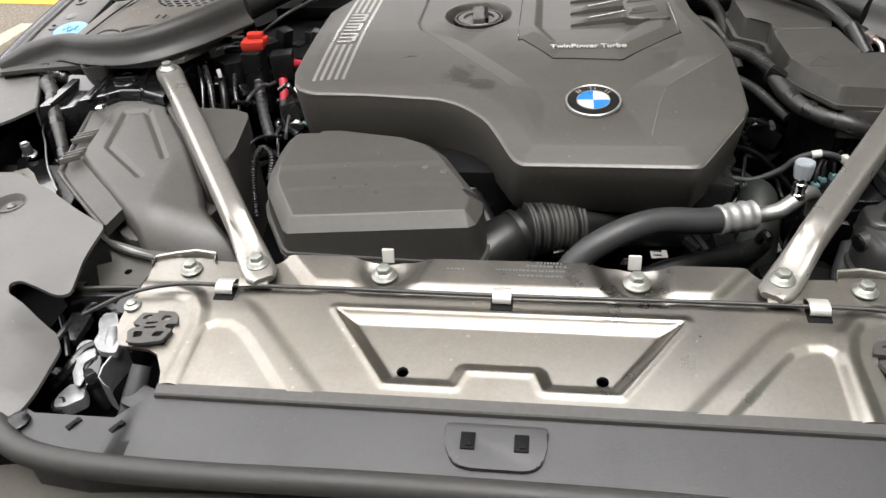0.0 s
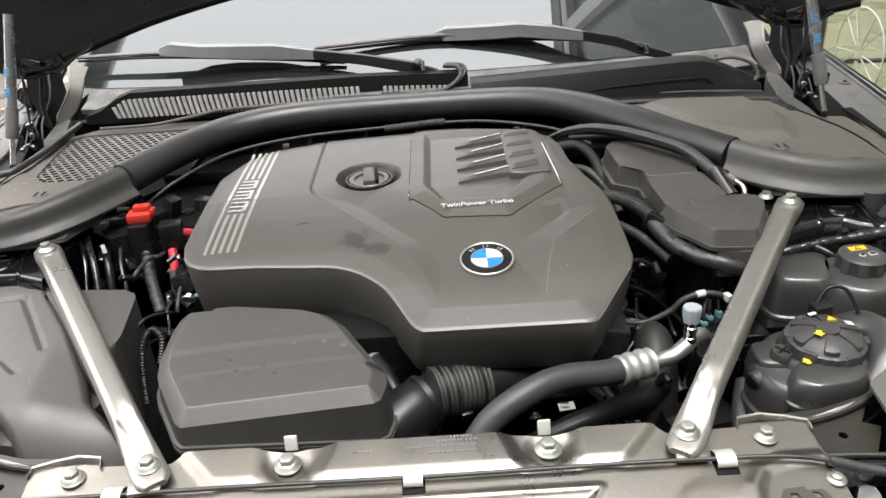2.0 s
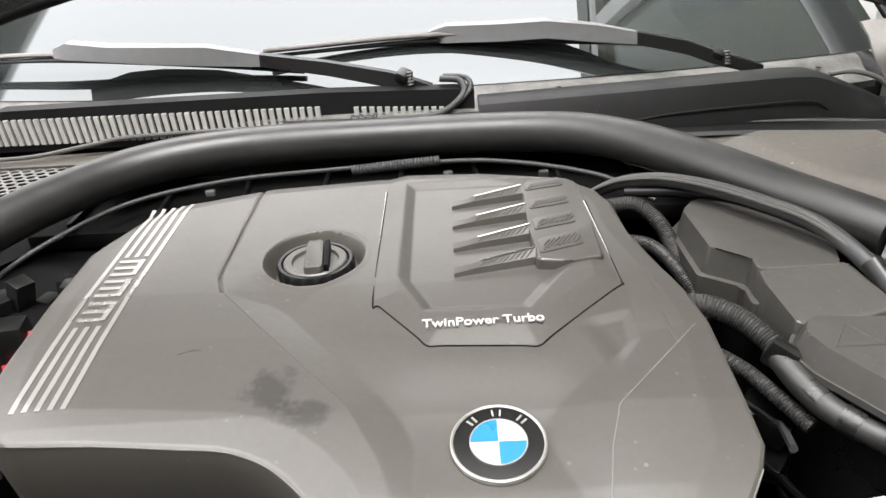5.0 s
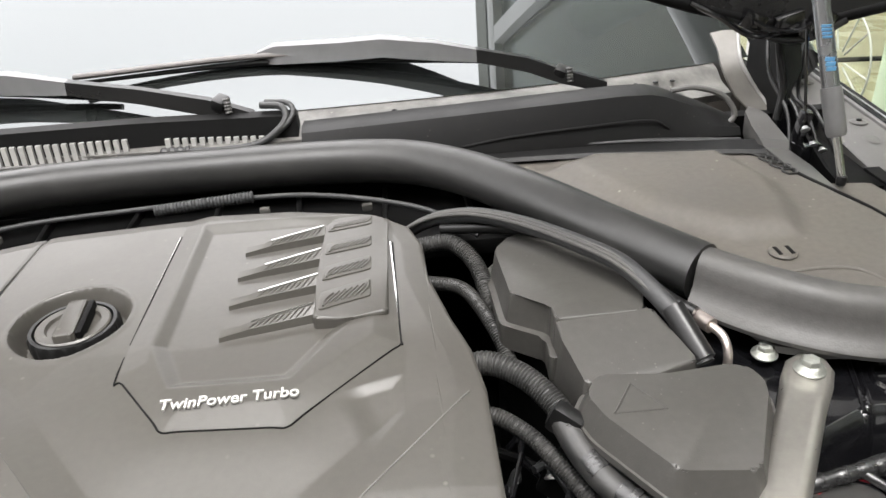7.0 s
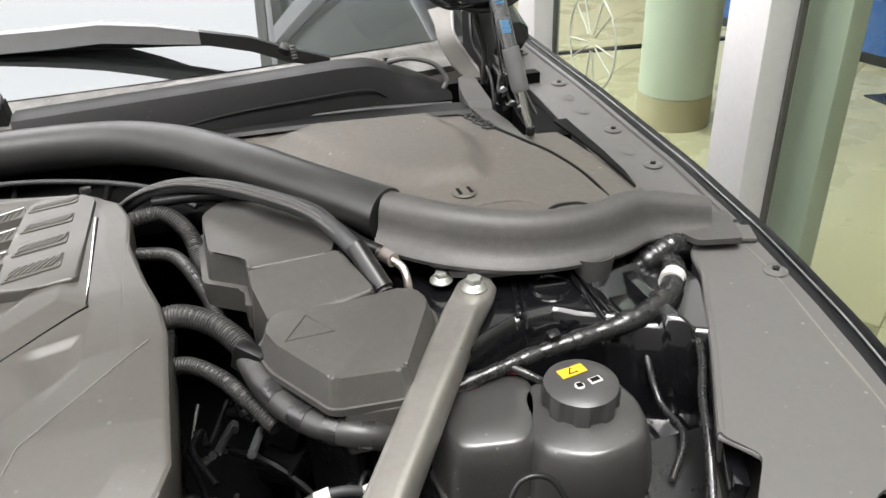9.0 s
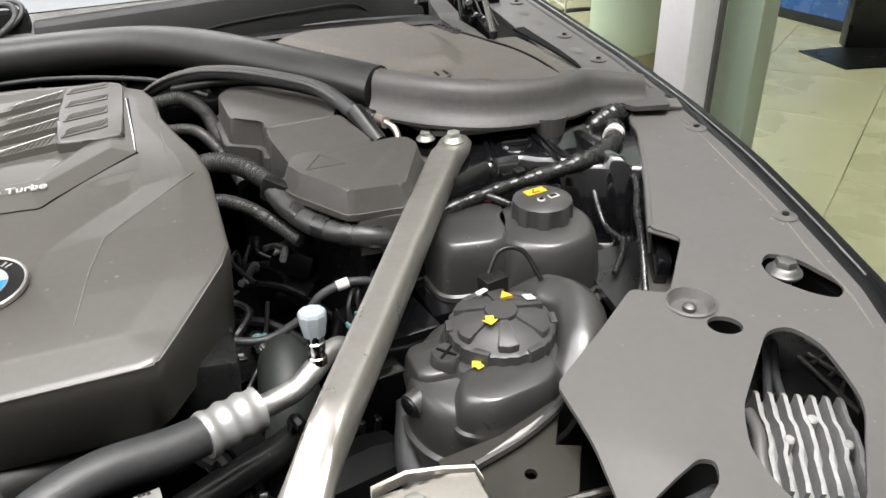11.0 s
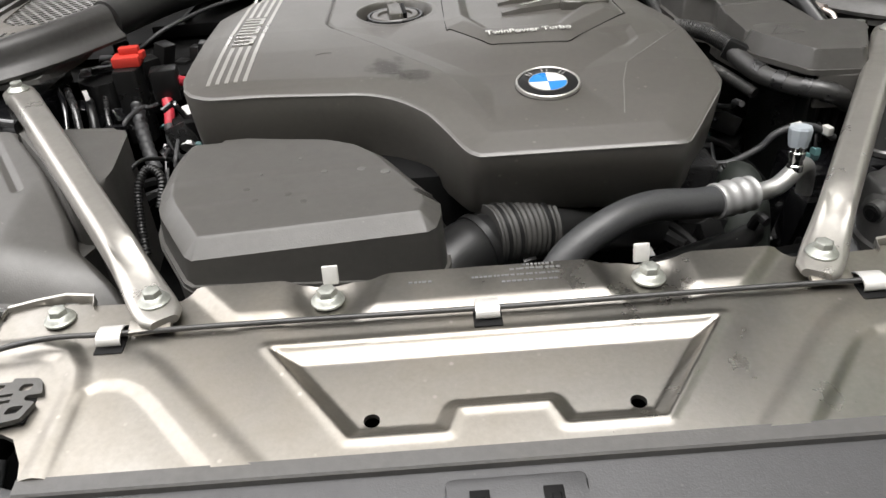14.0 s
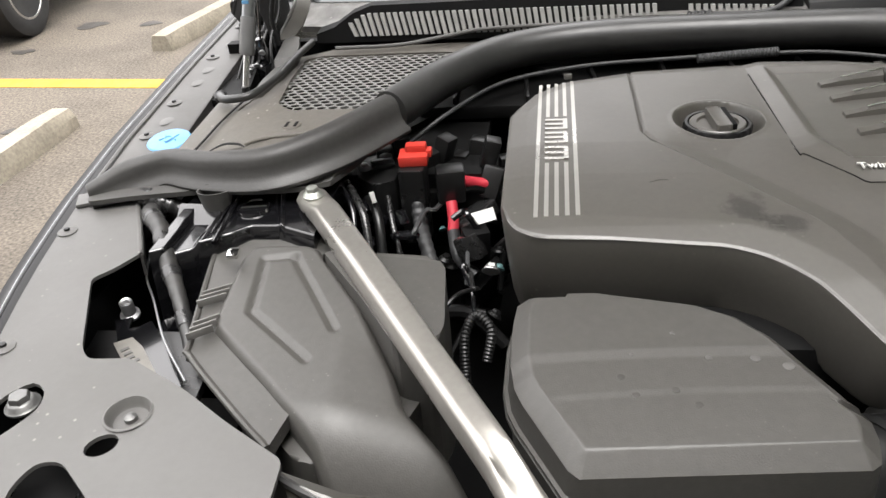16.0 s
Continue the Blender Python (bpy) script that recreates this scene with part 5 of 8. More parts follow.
# ---- strut braces ----
def strut_brace(s):
    th = thing("strut_brace", (s * 0.263, 0.481, 0.93), "bare aluminium strut brace tube with flattened ends", "strut brace", "strut braces")
    a, b = Vector((s * 0.530, 0.888, 0.966)), Vector((s * 0.262, 0.480, 0.930))
    d = (b - a).normalized()
    side = d.cross(Vector((0, 0, 1))).normalized()
    up = side.cross(d).normalized()
    rings = []
    for u, w, h, dz in ((-0.045, 0.004, 0.004, 0.0), (-0.040, 0.012, 0.005, 0.0), (-0.02, 0.0180, 0.005, 0.001), (0.02, 0.0190, 0.006, 0.001), (0.06, 0.0178, 0.010, 0.005), (0.10, 0.0166, 0.0140, 0.008), (0.3, 0.0162, 0.0145, 0.009), (0.6, 0.0154, 0.0145, 0.009),
                        (0.80, 0.0150, 0.0140, 0.010), (0.84, 0.0150, 0.0135, 0.010), (0.87, 0.0150, 0.012, 0.009), (0.895, 0.0155, 0.010, 0.007), (0.92, 0.0160, 0.008, 0.005), (0.96, 0.0172, 0.0045, 0.0015), (1.0, 0.0174, 0.004, 0.001), (1.03, 0.0165, 0.004, 0.001), (1.045, 0.011, 0.004, 0.0)):
        c = a.lerp(b, u) + up * dz
        ring = []
        dent = 0.35 * step(1 - abs(u - 0.885) / 0.055) + 0.35 * step(1 - abs(u - 0.05) / 0.04)
        for cx, cz in ((1, -0.5), (1, 0.05), (0.96, 0.30), (0.88, 0.62), (0.78, 0.86), (0.64, 0.98), (0.36, 1 - dent), (-0.36, 1 - dent), (-0.64, 0.98), (-0.78, 0.86), (-0.88, 0.62), (-0.96, 0.30), (-1, 0.05), (-1, -0.5), (-0.74, -1), (0.74, -1)):
            ring.append(c + side * (w * cx) + up * (h * cz))
        rings.append(ring)
    part("tube", loft(bmesh.new(), rings), BRACE, th, smooth=50)
    part("bolt", hex_bolt(bmesh.new(), tuple(a + up * 0.006), 0.0072), ZINC, th, "zinc hexagon bolt")
    part("bolt", hex_bolt(bmesh.new(), tuple(b + up * 0.004 + Vector((0, 0.002, 0))), 0.0072), ZINC, th, "zinc flange bolt")
    part("bracket", block((0.032, 0.014, 0.005), (s * 0.262, 0.4635, 0.9245), (8, 0, s * -6), 0.0018), STEEL, th, "bright steel foot")
    return th


strut_brace(1)
strut_brace(-1)

# ---- engine cover ----
COV_FRONT = [(-0.314, 0.835), (-0.307, 0.809), (-0.298, 0.793), (-0.285, 0.784), (-0.268, 0.778), (-0.205, 0.774), (-0.142, 0.768), (-0.111, 0.765), (-0.093, 0.760), (-0.074, 0.751), (-0.057, 0.738), (-0.039, 0.719), (-0.023, 0.692), (-0.008, 0.662), (-0.001, 0.651), (0.008, 0.6445), (0.017, 0.644), (0.106, 0.6435), (0.196, 0.643), (0.206, 0.646), (0.213, 0.652), (0.246, 0.702), (0.266, 0.733), (0.274, 0.752)]
COV_REAR = [(-0.314, 1.045), (-0.305, 1.070), (-0.285, 1.115), (-0.250, 1.150), (-0.149, 1.184), (-0.02, 1.196), (0.10, 1.188), (0.205, 1.160), (0.226, 1.140), (0.238, 1.100), (0.240, 1.040), (0.256, 0.967), (0.268, 0.925), (0.274, 0.880)]
OUTLINE = COV_FRONT + COV_REAR[::-1]
BADGE = [(-0.010, 1.30), (-0.009, 0.922), (0.040, 0.858), (0.130, 0.852), (0.213, 0.932), (0.206, 1.30)]
BADGE_IN = [(0.011, 1.165), (0.011, 0.952), (0.036, 0.898), (0.128, 0.896), (0.172, 0.962), (0.195, 0.970), (0.195, 1.165)]
FOLD_L = [(-0.150, 0.950), (-0.096, 0.884), (-0.020, 0.796), (0.006, 0.748), (0.021, 0.704), (0.027, 0.686)]
FOLD_R = [(0.262, 0.876), (0.222, 0.830), (0.180, 0.786), (0.168, 0.750), (0.155, 0.686)]
BROW = [(0.262, 0.876), (0.218, 0.938), (0.130, 0.852), (0.040, 0.858), (-0.009, 0.922), (-0.040, 0.985), (-0.135, 0.985), (-0.150, 0.950)]
VALLEY = FOLD_L + FOLD_R[::-1] + BROW[1:-1]
CHEEK = [(0.158, 0.879), (0.213, 0.898), (0.2125, 0.860), (0.186, 0.822)]


def cover_top(x, y):
    z = float(np.interp(y, [0.60, 0.672, 0.72, 0.79, 0.88, 0.95, 1.2], [0.9556, 0.9685, 0.9795, 0.9913, 0.9995, 1.003, 1.003]))
    z -= 0.003 * step((abs(x + 0.02) - 0.20) / 0.10)
    # facets either side of the valley that leads to the roundel
    if inside(x, y, VALLEY):
        deep = step((y - 0.680) / 0.10) * step(line_distance(x, y, BROW, False) / 0.075)
        left = min(1.0, line_distance(x, y, FOLD_L, False) / (0.004 + 0.026 * deep))
        right = min(1.0, line_distance(x, y, FOLD_R, False) / (0.006 + 0.040 * deep))
        z -= 0.0064 * deep * min(left, right)
        if inside(x, y, CHEEK):
            z -= 0.0030 * min(1.0, line_distance(x, y, CHEEK, False) / 0.009) * step(line_distance(x, y, [CHEEK[3], CHEEK[0]], False) / 0.025)
    z -= 0.0026 * max(0.0, 1 - line_distance(x, y, [(-0.159, 1.19), (-0.160, 0.978), (-0.150, 0.950)], False) / 0.0030)
    # plateau of the lettered badge
    if inside(x, y, BADGE):
        d = line_distance(x, y, BADGE)
        z += 0.0050 * min(1.0, d / 0.022)
        if inside(x, y, BADGE_IN):
            z -= 0.0065 * min(1.0, line_distance(x, y, BADGE_IN) / 0.012)
    # well of the filler cap
    r = math.hypot(x + 0.073, (y - 1.008) * 0.95)
    z -= 0.022 * min(1.0, max(0.0, (0.050 - r) / 0.008)) - 0.0008 * max(0.0, 1 - abs(r - 0.052) / 0.004)
    # bevelled rim of the moulding
    d = line_distance(x, y, OUTLINE)
    wide = 0.031 - 0.010 * step((y - 0.80) / 0.1)
    z -= 0.0034 * max(0.0, 1 - d / wide) + 0.0012 * max(0.0, 1 - d / 0.0025)
    return z


# paler plastic that puts the highlight of edges and ribs into colour
EDGE = material("pale_edge_highlight", (0.20, 0.195, 0.185), 0.4, bump=0.0)
ec = thing("engine_cover", (0, 0.92, 0.9), "matte dark grey moulded plastic engine cover", "engine cover")
ccols = columns(COV_FRONT, COV_REAR, 330, -0.314, 0.274)
part("top_shell", field(ccols, 330, cover_top), COVER, ec)
skirt = bmesh.new()
ring0 = [Vector((x, y, cover_top(x, y))) for x, y in OUTLINE]
rings = [ring0]
cxm, cym = -0.02, 0.93
for k, (drop, grow) in enumerate(((0.006, 0.0010), (0.03, -0.003), (0.074, -0.010), (0.082, -0.018), (0.076, -0.042))):
    ring = []
    for v in ring0:
        q = Vector((v.x - cxm, v.y - cym, 0)).normalized()
        low = 0.968 - drop * (1.0 if v.y < 0.9 else 0.8) - (0.012 if v.x < -0.05 else 0.0) * (k > 1)
        if k == 0:
            low = v.z - 0.004
        ring.append(Vector((v.x, v.y, 0)) + q * grow + Vector((0, 0, low)))
    rings.append(ring)
loft(skirt, rings, caps=False)
part("skirt", skirt, COVER, ec, smooth=35)
# highlight along the moulding's front edge, put in as a thin pale tube
part("edge_line", tube([(x, y - 0.0008, cover_top(x, y) + 0.0003) for x, y in COV_FRONT[1:-1]], 0.0006, 6, 3), EDGE, ec, "thin pale highlight on the moulding edge")
for pts in ([(-0.0105, 1.15), (-0.0100, 1.05), (-0.0095, 0.924)], [(0.2068, 1.10), (0.2105, 1.0), (0.2125, 0.936)]):
    part("badge_edge", tube([(x, y, cover_top(x + (0.006 if x < 0 else -0.006), y) - 0.0015) for x, y in pts], 0.0010, 6, 6), CHROME, ec, "bright badge edge")
crease = [(0.1565 + 0.0125 * k / 6, 0.692 + 0.058 * k / 6) for k in range(6)] + [(0.169 + 0.012 * k / 5, 0.750 + 0.036 * k / 5) for k in range(5)] + [(0.181 + 0.080 * k / 12, 0.786 + 0.088 * k / 12) for k in range(13)]
fold = [(-0.1602, 1.17), (-0.1605, 1.06), (-0.1605, 0.980), (-0.158, 0.966), (-0.150, 0.950), (-0.123, 0.917), (-0.096, 0.884), (-0.058, 0.840), (-0.020, 0.796), (-0.006, 0.772)]
part("fold_line", tube([(x, y, cover_top(x - 0.004, y) - 0.0002) for x, y in fold], [0.0007, 0.0007, 0.0007, 0.0007, 0.0006, 0.0005, 0.0005, 0.0004, 0.0003, 0.0001], 6, 4), DUCT, ec, "dark moulded seam")
gap = [(-0.010, 1.15), (-0.0098, 1.05), (-0.009, 0.922), (-0.002, 0.9128), (0.030, 0.871), (0.040, 0.858), (0.055, 0.857), (0.115, 0.853), (0.130, 0.852), (0.145, 0.8665), (0.200, 0.9195), (0.213, 0.932), (0.2125, 0.945), (0.209, 1.10)]
part("badge_gap", tube([(x, y, cover_top(x, y) + 0.0002) for x, y in gap], 0.0008, 6, 5), DEEP, ec, "dark gap round the badge")
# painted highlight that follows the right-hand crease
part("crease_line", tube([(x, y, max(cover_top(x + q, y) for q in (-0.003, 0.0, 0.003)) + 0.0002) for x, y in crease], 0.0006, 6, 2), EDGE, ec, "thin pale highlight along the crease")
# stripes and lettering bars
for k in range(5):
    u = k / 4
    runs = ((0.806, 1.140 + 0.012 * u),) if k in (0, 4) else ((0.806, 0.906), (1.026, 1.140 + 0.012 * u))
    for ya, yb in runs:
        pts = [(-0.279 + 0.041 * u + (yy - 0.80) * 0.004, yy) for yy in np.linspace(ya, yb, int((yb - ya) / 0.008) + 2)]
        bm = bmesh.new()
        loft(bm, [[(x - 0.0022, y, cover_top(x, y) - 0.001), (x + 0.0022, y, cover_top(x, y) - 0.001), (x + 0.0022, y, cover_top(x, y) + 0.0006), (x - 0.0022, y, cover_top(x, y) + 0.0006)] for x, y in pts])
        part("stripe", bm, SILVER, ec, "silver printed stripe", smooth=0)
for yc in (0.928, 0.966, 1.004):
    bm = bmesh.new()
    for w, h, dx, dy in ((0.026, 0.0050, 0.0, -0.0125), (0.026, 0.0050, 0.0, 0.0), (0.026, 0.0050, 0.0, 0.0125), (0.0050, 0.030, 0.0105, 0.0)):
        block((w, h, 0.0016), (-0.258 + dx, yc + dy, cover_top(-0.258 + dx, yc + dy)), bevel=0, bm=bm)
    part("lettering_bar", bm, SILVER, ec, "silver bars of the maker's mark", smooth=0)
# filler cap
cap = part("oil_cap", lathe([(0.030, -0.022), (0.0385, -0.020), (0.0385, -0.008), (0.0365, -0.005), (0.0335, -0.005), (0.0325, -0.012), (0.004, -0.012)], 120, pose(-0.073, 1.008, 1.004), lobes=20, lobe=0.03, lobe_from=1, lobe_to=2), BLACK, ec, "round black oil filler cap")
part("dial", lathe([(0.029, -0.014), (0.0315, -0.012), (0.0315, -0.0055), (0.0300, -0.0042), (0.0235, -0.0046), (0.0220, -0.0075), (0.004, -0.008)], 64, pose(-0.073, 1.008, 1.004)), COVER, cap, "dark grey dial")
grip = prism(rounded([(-0.0095, -0.030), (0.0095, -0.030), (0.0085, 0.030), (-0.0085, 0.030)], 0.004, 3), -0.010, lambda x, y: 0.0062 - 4.0 * y * y, 0.0022, 0.0015)
grip.transform(pose(-0.073, 1.008, 1.004, 0, 0, 5))
part("grip", grip, COVER, cap, "raised grip bar")
gv = block((0.0050, 0.052, 0.010), (0.0120, 0.0, -0.0025), bevel=0.001)
gv.transform(pose(-0.073, 1.008, 1.004, 0, 0, 5))
part("groove", gv, DEEP, cap, "dark slot beside the grip")
# fins and ribbed tiles of the badge
plinth = part("plinth", prism(rounded([(0.141, 0.963), (0.170, 0.961), (0.204, 0.970), (0.204, 1.047), (0.205, 1.137), (0.189, 1.152), (0.150, 1.145), (0.143, 1.122), (0.140, 1.03)], 0.004, 3), 1.000, lambda x, y: 1.0125 - 0.05 * (x - 0.145), 0.003), COVER, ec)
for k in range(4):
    y0 = 0.946 + 0.0475 * k
    bm = bmesh.new()
    loft(bm, [[(0.064, y0 + 0.009, 1.000), (0.064, y0 + 0.022, 1.000), (0.064, y0 + 0.022, 1.0056), (0.064, y0 + 0.011, 1.0050)],
              [(0.079, y0 + 0.013, 1.000), (0.079, y0 + 0.023, 1.000), (0.079, y0 + 0.023, 1.0074), (0.079, y0 + 0.0145, 1.0066)],
              [(0.088, y0 + 0.015, 1.000), (0.088, y0 + 0.0240, 1.000), (0.088, y0 + 0.0240, 1.0098), (0.088, y0 + 0.0170, 1.0072)],
              [(0.142, y0 + 0.026, 1.000), (0.142, y0 + 0.0385, 1.000), (0.142, y0 + 0.0385, 1.0145), (0.142, y0 + 0.0285, 1.0090)]])
    fin = part("fin", bm, COVER, ec, smooth=20)
    part("fin_edge", tube([(0.089, y0 + 0.0235, 1.0100), (0.115, y0 + 0.0305, 1.0122), (0.141, y0 + 0.0375, 1.0145)], 0.0010, 6, 3), CHROME, fin, "bright fin edge")
    rb = bmesh.new()
    for j in range(9):
        u = (j + 0.7) / 9.6
        xx, ya, yb = 0.088 + 0.053 * u, y0 + 0.0172 + 0.0115 * u, y0 + 0.0230 + 0.0140 * u
        za, zb = 1.0073 + 0.0018 * u, 1.0096 + 0.0046 * u
        tube([(xx - 0.004, ya, za + 0.0002), (xx + 0.003, yb, zb + 0.0002)], 0.0007, 6, 1, bm=rb)
    part("rib", rb, COVER, fin, "fine diagonal ribs")
    fl, rl = 0.9745 + 0.0472 * k - (0.001 if k == 3 else 0), 0.999 + 0.0440 * k
    fr, rr_ = 0.993 + 0.0455 * k, 1.020 + 0.0420 * k
    bm = prism(rounded([(0.1450, fl - 0.001), (0.189, fr), (0.189, rr_ + 0.002), (0.1450, rl + 0.002)], 0.003, 2), 1.008, lambda x, y: 1.0137 - 0.05 * (x - 0.145), 0.0011)
    tl = part("tile", bm, COVER, ec)
    rb = bmesh.new()
    for j in range(8):
        u = (j + 0.5) / 8
        xx, w = 0.1475 + 0.0415 * u, 0.0065
        ya, yb = fl + (fr - fl) * u + 0.0025, rl + (rr_ - rl) * u - 0.0025
        z = 1.0137 - 0.05 * (xx - 0.145)
        tube([(max(xx - w, 0.1495), ya, z), (xx, (ya + yb) / 2, z + 0.0003), (min(xx + w, 0.1870), yb, z)], 0.0013, 6, 2, bm=rb)
    part("rib", rb, COVER, tl, "slanting ribs of the tile")
tx = text_mesh("TwinPower Turbo", 0.0148, 0.0008)
wide = max(v.co.x for v in tx.verts) - min(v.co.x for v in tx.verts)
tx.transform(Matrix.Diagonal((0.101 / wide, 1.0, 1.0, 1.0)))
tx.transform(pose(0.036, 0.8725, cover_top(0.085, 0.878) + 0.0012, 3, 0, 1.2))
part("lettering", tx, WHITE, ec, "raised silver lettering", smooth=0)
# roundel
em = Vector((0.0905, 0.7585, 0))
ez = cover_top(em.x, em.y) + 0.003
tilt = pose(em.x, em.y, ez, 7, 0, 0)
rd = part("roundel", lathe([(0.030, -0.006), (0.0335, -0.004), (0.0335, 0.0015), (0.031, 0.002), (0.004, 0.002)], 56, tilt), BLACK, ec, "round enamel badge with black ring")
part("ring", lathe([(0.0318, 0.0), (0.0342, -0.001), (0.0342, 0.0026), (0.0330, 0.0034), (0.0318, 0.0026), (0.0318, 0.0)], 56, tilt, caps=False), SILVER, rd, "silver ring")
part("inner_ring", lathe([(0.0196, 0.0018), (0.0206, 0.0018), (0.0206, 0.0030), (0.0196, 0.0030), (0.0196, 0.0018)], 48, tilt, caps=False), SILVER, rd)
for k in range(4):
    bm = bmesh.new()
    fan = [(0, 0)] + [(0.0198 * math.cos(radians(90 * k + 7.5 * j)), 0.0198 * math.sin(radians(90 * k + 7.5 * j))) for j in range(13)]
    prism(fan, 0.0018, 0.0028, 0, bm=bm)
    bm.transform(tilt)
    part("quarter", bm, BLUE if k in (1, 3) else WHITE, rd, "blue enamel quarter" if k in (1, 3) else "white enamel quarter", smooth=0)
lb = bmesh.new()
for ang in (138, 128, 96, 84, 52, 42):
    own = block((0.0015, 0.0058, 0.0008), (0.0262, 0, 0.0024), (0, 0, 90), 0)
    own.transform(tilt @ pose(0, 0, 0, 0, 0, ang))
    merged(lb, own)
part("ring_mark", lb, SLAT, rd, "small silver bars on the ring", smooth=0)
# oily hand smudge on the cover
SMUDGE = material("dull_smudge", (0.064, 0.060, 0.055), 0.55, stain=0.2, stain_scale=40, bump=0.1)


def film_of_grime(name, color, scale, low, high):
    """A ragged film that thins out to nothing at its edges."""
    m = bpy.data.materials.new(name)
    m.use_nodes = True
    n, l = m.node_tree.nodes, m.node_tree.links
    b = n["Principled BSDF"]
    b.inputs["Base Color"].default_value, b.inputs["Roughness"].default_value = (*color, 1), 0.6
    co = n.new("ShaderNodeTexCoord")
    mid = n.new("ShaderNodeVectorMath")
    mid.operation = "DISTANCE"
    mid.inputs[1].default_value = (0.5, 0.5, 0.5)
    flat_ = n.new("ShaderNodeVectorMath")
    flat_.operation = "MULTIPLY_ADD"
    flat_.inputs[1].default_value, flat_.inputs[2].default_value = (1, 1, 0), (0, 0, 0.5)
    l.new(co.outputs["Generated"], flat_.inputs[0])
    l.new(flat_.outputs[0], mid.inputs[0])
    tex = n.new("ShaderNodeTexNoise")
    tex.inputs["Scale"].default_value, tex.inputs["Detail"].default_value, tex.inputs["Roughness"].default_value = scale, 6, 0.65
    l.new(co.outputs["Object"], tex.inputs["Vector"])
    cut = n.new("ShaderNodeMath")
    cut.operation = "SUBTRACT"
    l.new(tex.outputs["Fac"], cut.inputs[0])
    l.new(mid.outputs["Value"], cut.inputs[1])
    rng = n.new("ShaderNodeMapRange")
    rng.inputs["From Min"].default_value, rng.inputs["From Max"].default_value = low, high
    rng.inputs["To Max"].default_value = 0.34
    l.new(cut.outputs[0], rng.inputs["Value"])
    l.new(rng.outputs[0], b.inputs["Alpha"])
    return m


GRIME = film_of_grime("greasy_mark", (0.022, 0.021, 0.020), 42.0, 0.10, 0.30)
for x0, y0, w, h in ((-0.080, 0.815, 0.055, 0.065), (-0.048, 0.790, 0.050, 0.040)):
    part("smudge", field([(x0 - w / 2 + w * i / 10, y0 - h / 2, y0 + h / 2) for i in range(11)], 10, lambda x, y: cover_top(x, y) + 0.0007), GRIME, ec, "dull oily smudge")
part("scratch", tube([(x, y, cover_top(x, y) + 0.0002) for x, y in ((-0.165, 0.862), (-0.155, 0.866), (-0.146, 0.866))], [0.0003, 0.0008, 0.0003], 6, 4), DUCT, ec, "short dark scuff")


# ---- intake box in front of the engine ----
DUCT_FRONT = [(-0.297, 0.640), (-0.293, 0.615), (-0.286, 0.598), (-0.252, 0.538), (-0.244, 0.531), (-0.046, 0.549), (-0.038, 0.555), (-0.033, 0.575)]
DUCT_REAR = [(-0.297, 0.690), (-0.294, 0.716), (-0.284, 0.727), (-0.225, 0.730), (-0.139, 0.714), (-0.109, 0.699), (-0.086, 0.675), (-0.074, 0.655), (-0.046, 0.608), (-0.033, 0.592)]
DUCT_OUT = DUCT_FRONT + DUCT_REAR[::-1]


def duct_top(x, y):
    d = line_distance(x, y, DUCT_OUT)
    z = 0.954 + 0.05 * (y - 0.56)
    for ridge, drop, wide in ((0.630 + 0.13 * (x + 0.278) - 0.25 * (x + 0.278) ** 2, 0.0014, 0.010), (0.588 + 0.17 * (x + 0.272) - 0.35 * (x + 0.272) ** 2, 0.0006, 0.006)):
        z -= drop * min(1.0, max(0.0, (ridge + wide - y) / wide))
    front = y < 0.60 or x < -0.25
    z -= 0.0130 * max(0.0, 1 - d / 0.015) if front else 0.008 * max(0.0, 1 - d / 0.010)
    return z


du = thing("intake_box", (-0.17, 0.63, 0.86), "black moulded air intake box with water spots", "air intake box")
part("lid", field(columns(DUCT_FRONT, DUCT_REAR, 150, -0.297, -0.033), 140, duct_top), DUCT, du)
sk = bmesh.new()
r0 = [Vector((x, y, duct_top(x, y))) for x, y in DUCT_OUT]
rr = [r0]
for drop, grow in ((0.002, 0.0008), (0.018, 0.003), (0.0184, 0.0065), (0.0205, 0.0070), (0.0210, 0.005), (0.0225, 0.005), (0.0230, 0.0075), (0.0265, 0.0075), (0.027, 0.002), (0.09, 0.0), (0.10, -0.02)):
    rr.append([Vector((v.x, v.y, 0.936 - drop - 0.12 * max(0.0, v.x + 0.27))) + Vector((v.x + 0.16, v.y - 0.63, 0)).normalized() * grow if drop > 0.01 else Vector((v.x, v.y, v.z - drop)) for v in r0])
loft(sk, rr, caps=False)
part("body", sk, DUCT, du, smooth=50)
for x, y, r in ((-0.082, 0.634, 0.0046), (-0.105, 0.642, 0.004), (-0.140, 0.642, 0.003), (-0.165, 0.668, 0.002), (-0.20, 0.643, 0.0016)):
    part("spot", lathe([(r, 0), (r * 0.9, 0.0006), (r * 0.3, 0.0008)], 16, pose(x, y, duct_top(x, y))), TRIM, du, "pale dried water spot")
for x, y in ((-0.20, 0.60), (-0.17, 0.606), (-0.155, 0.592), (-0.21, 0.618)):
    part("spot", lathe([(0.0032, 0), (0.003, 0.0003), (0.001, 0.0004)], 12, pose(x, y, duct_top(x, y))), SMUDGE, du, "dark water spot")

# ---- air filter housing beside it ----
ab = thing("air_filter_housing", (-0.48, 0.70, 0.72), "black air filter housing with sloped moulded lid", "air filter housing")


def lid_z(x, y):
    return 0.950 - 0.15 * (0.82 - y)


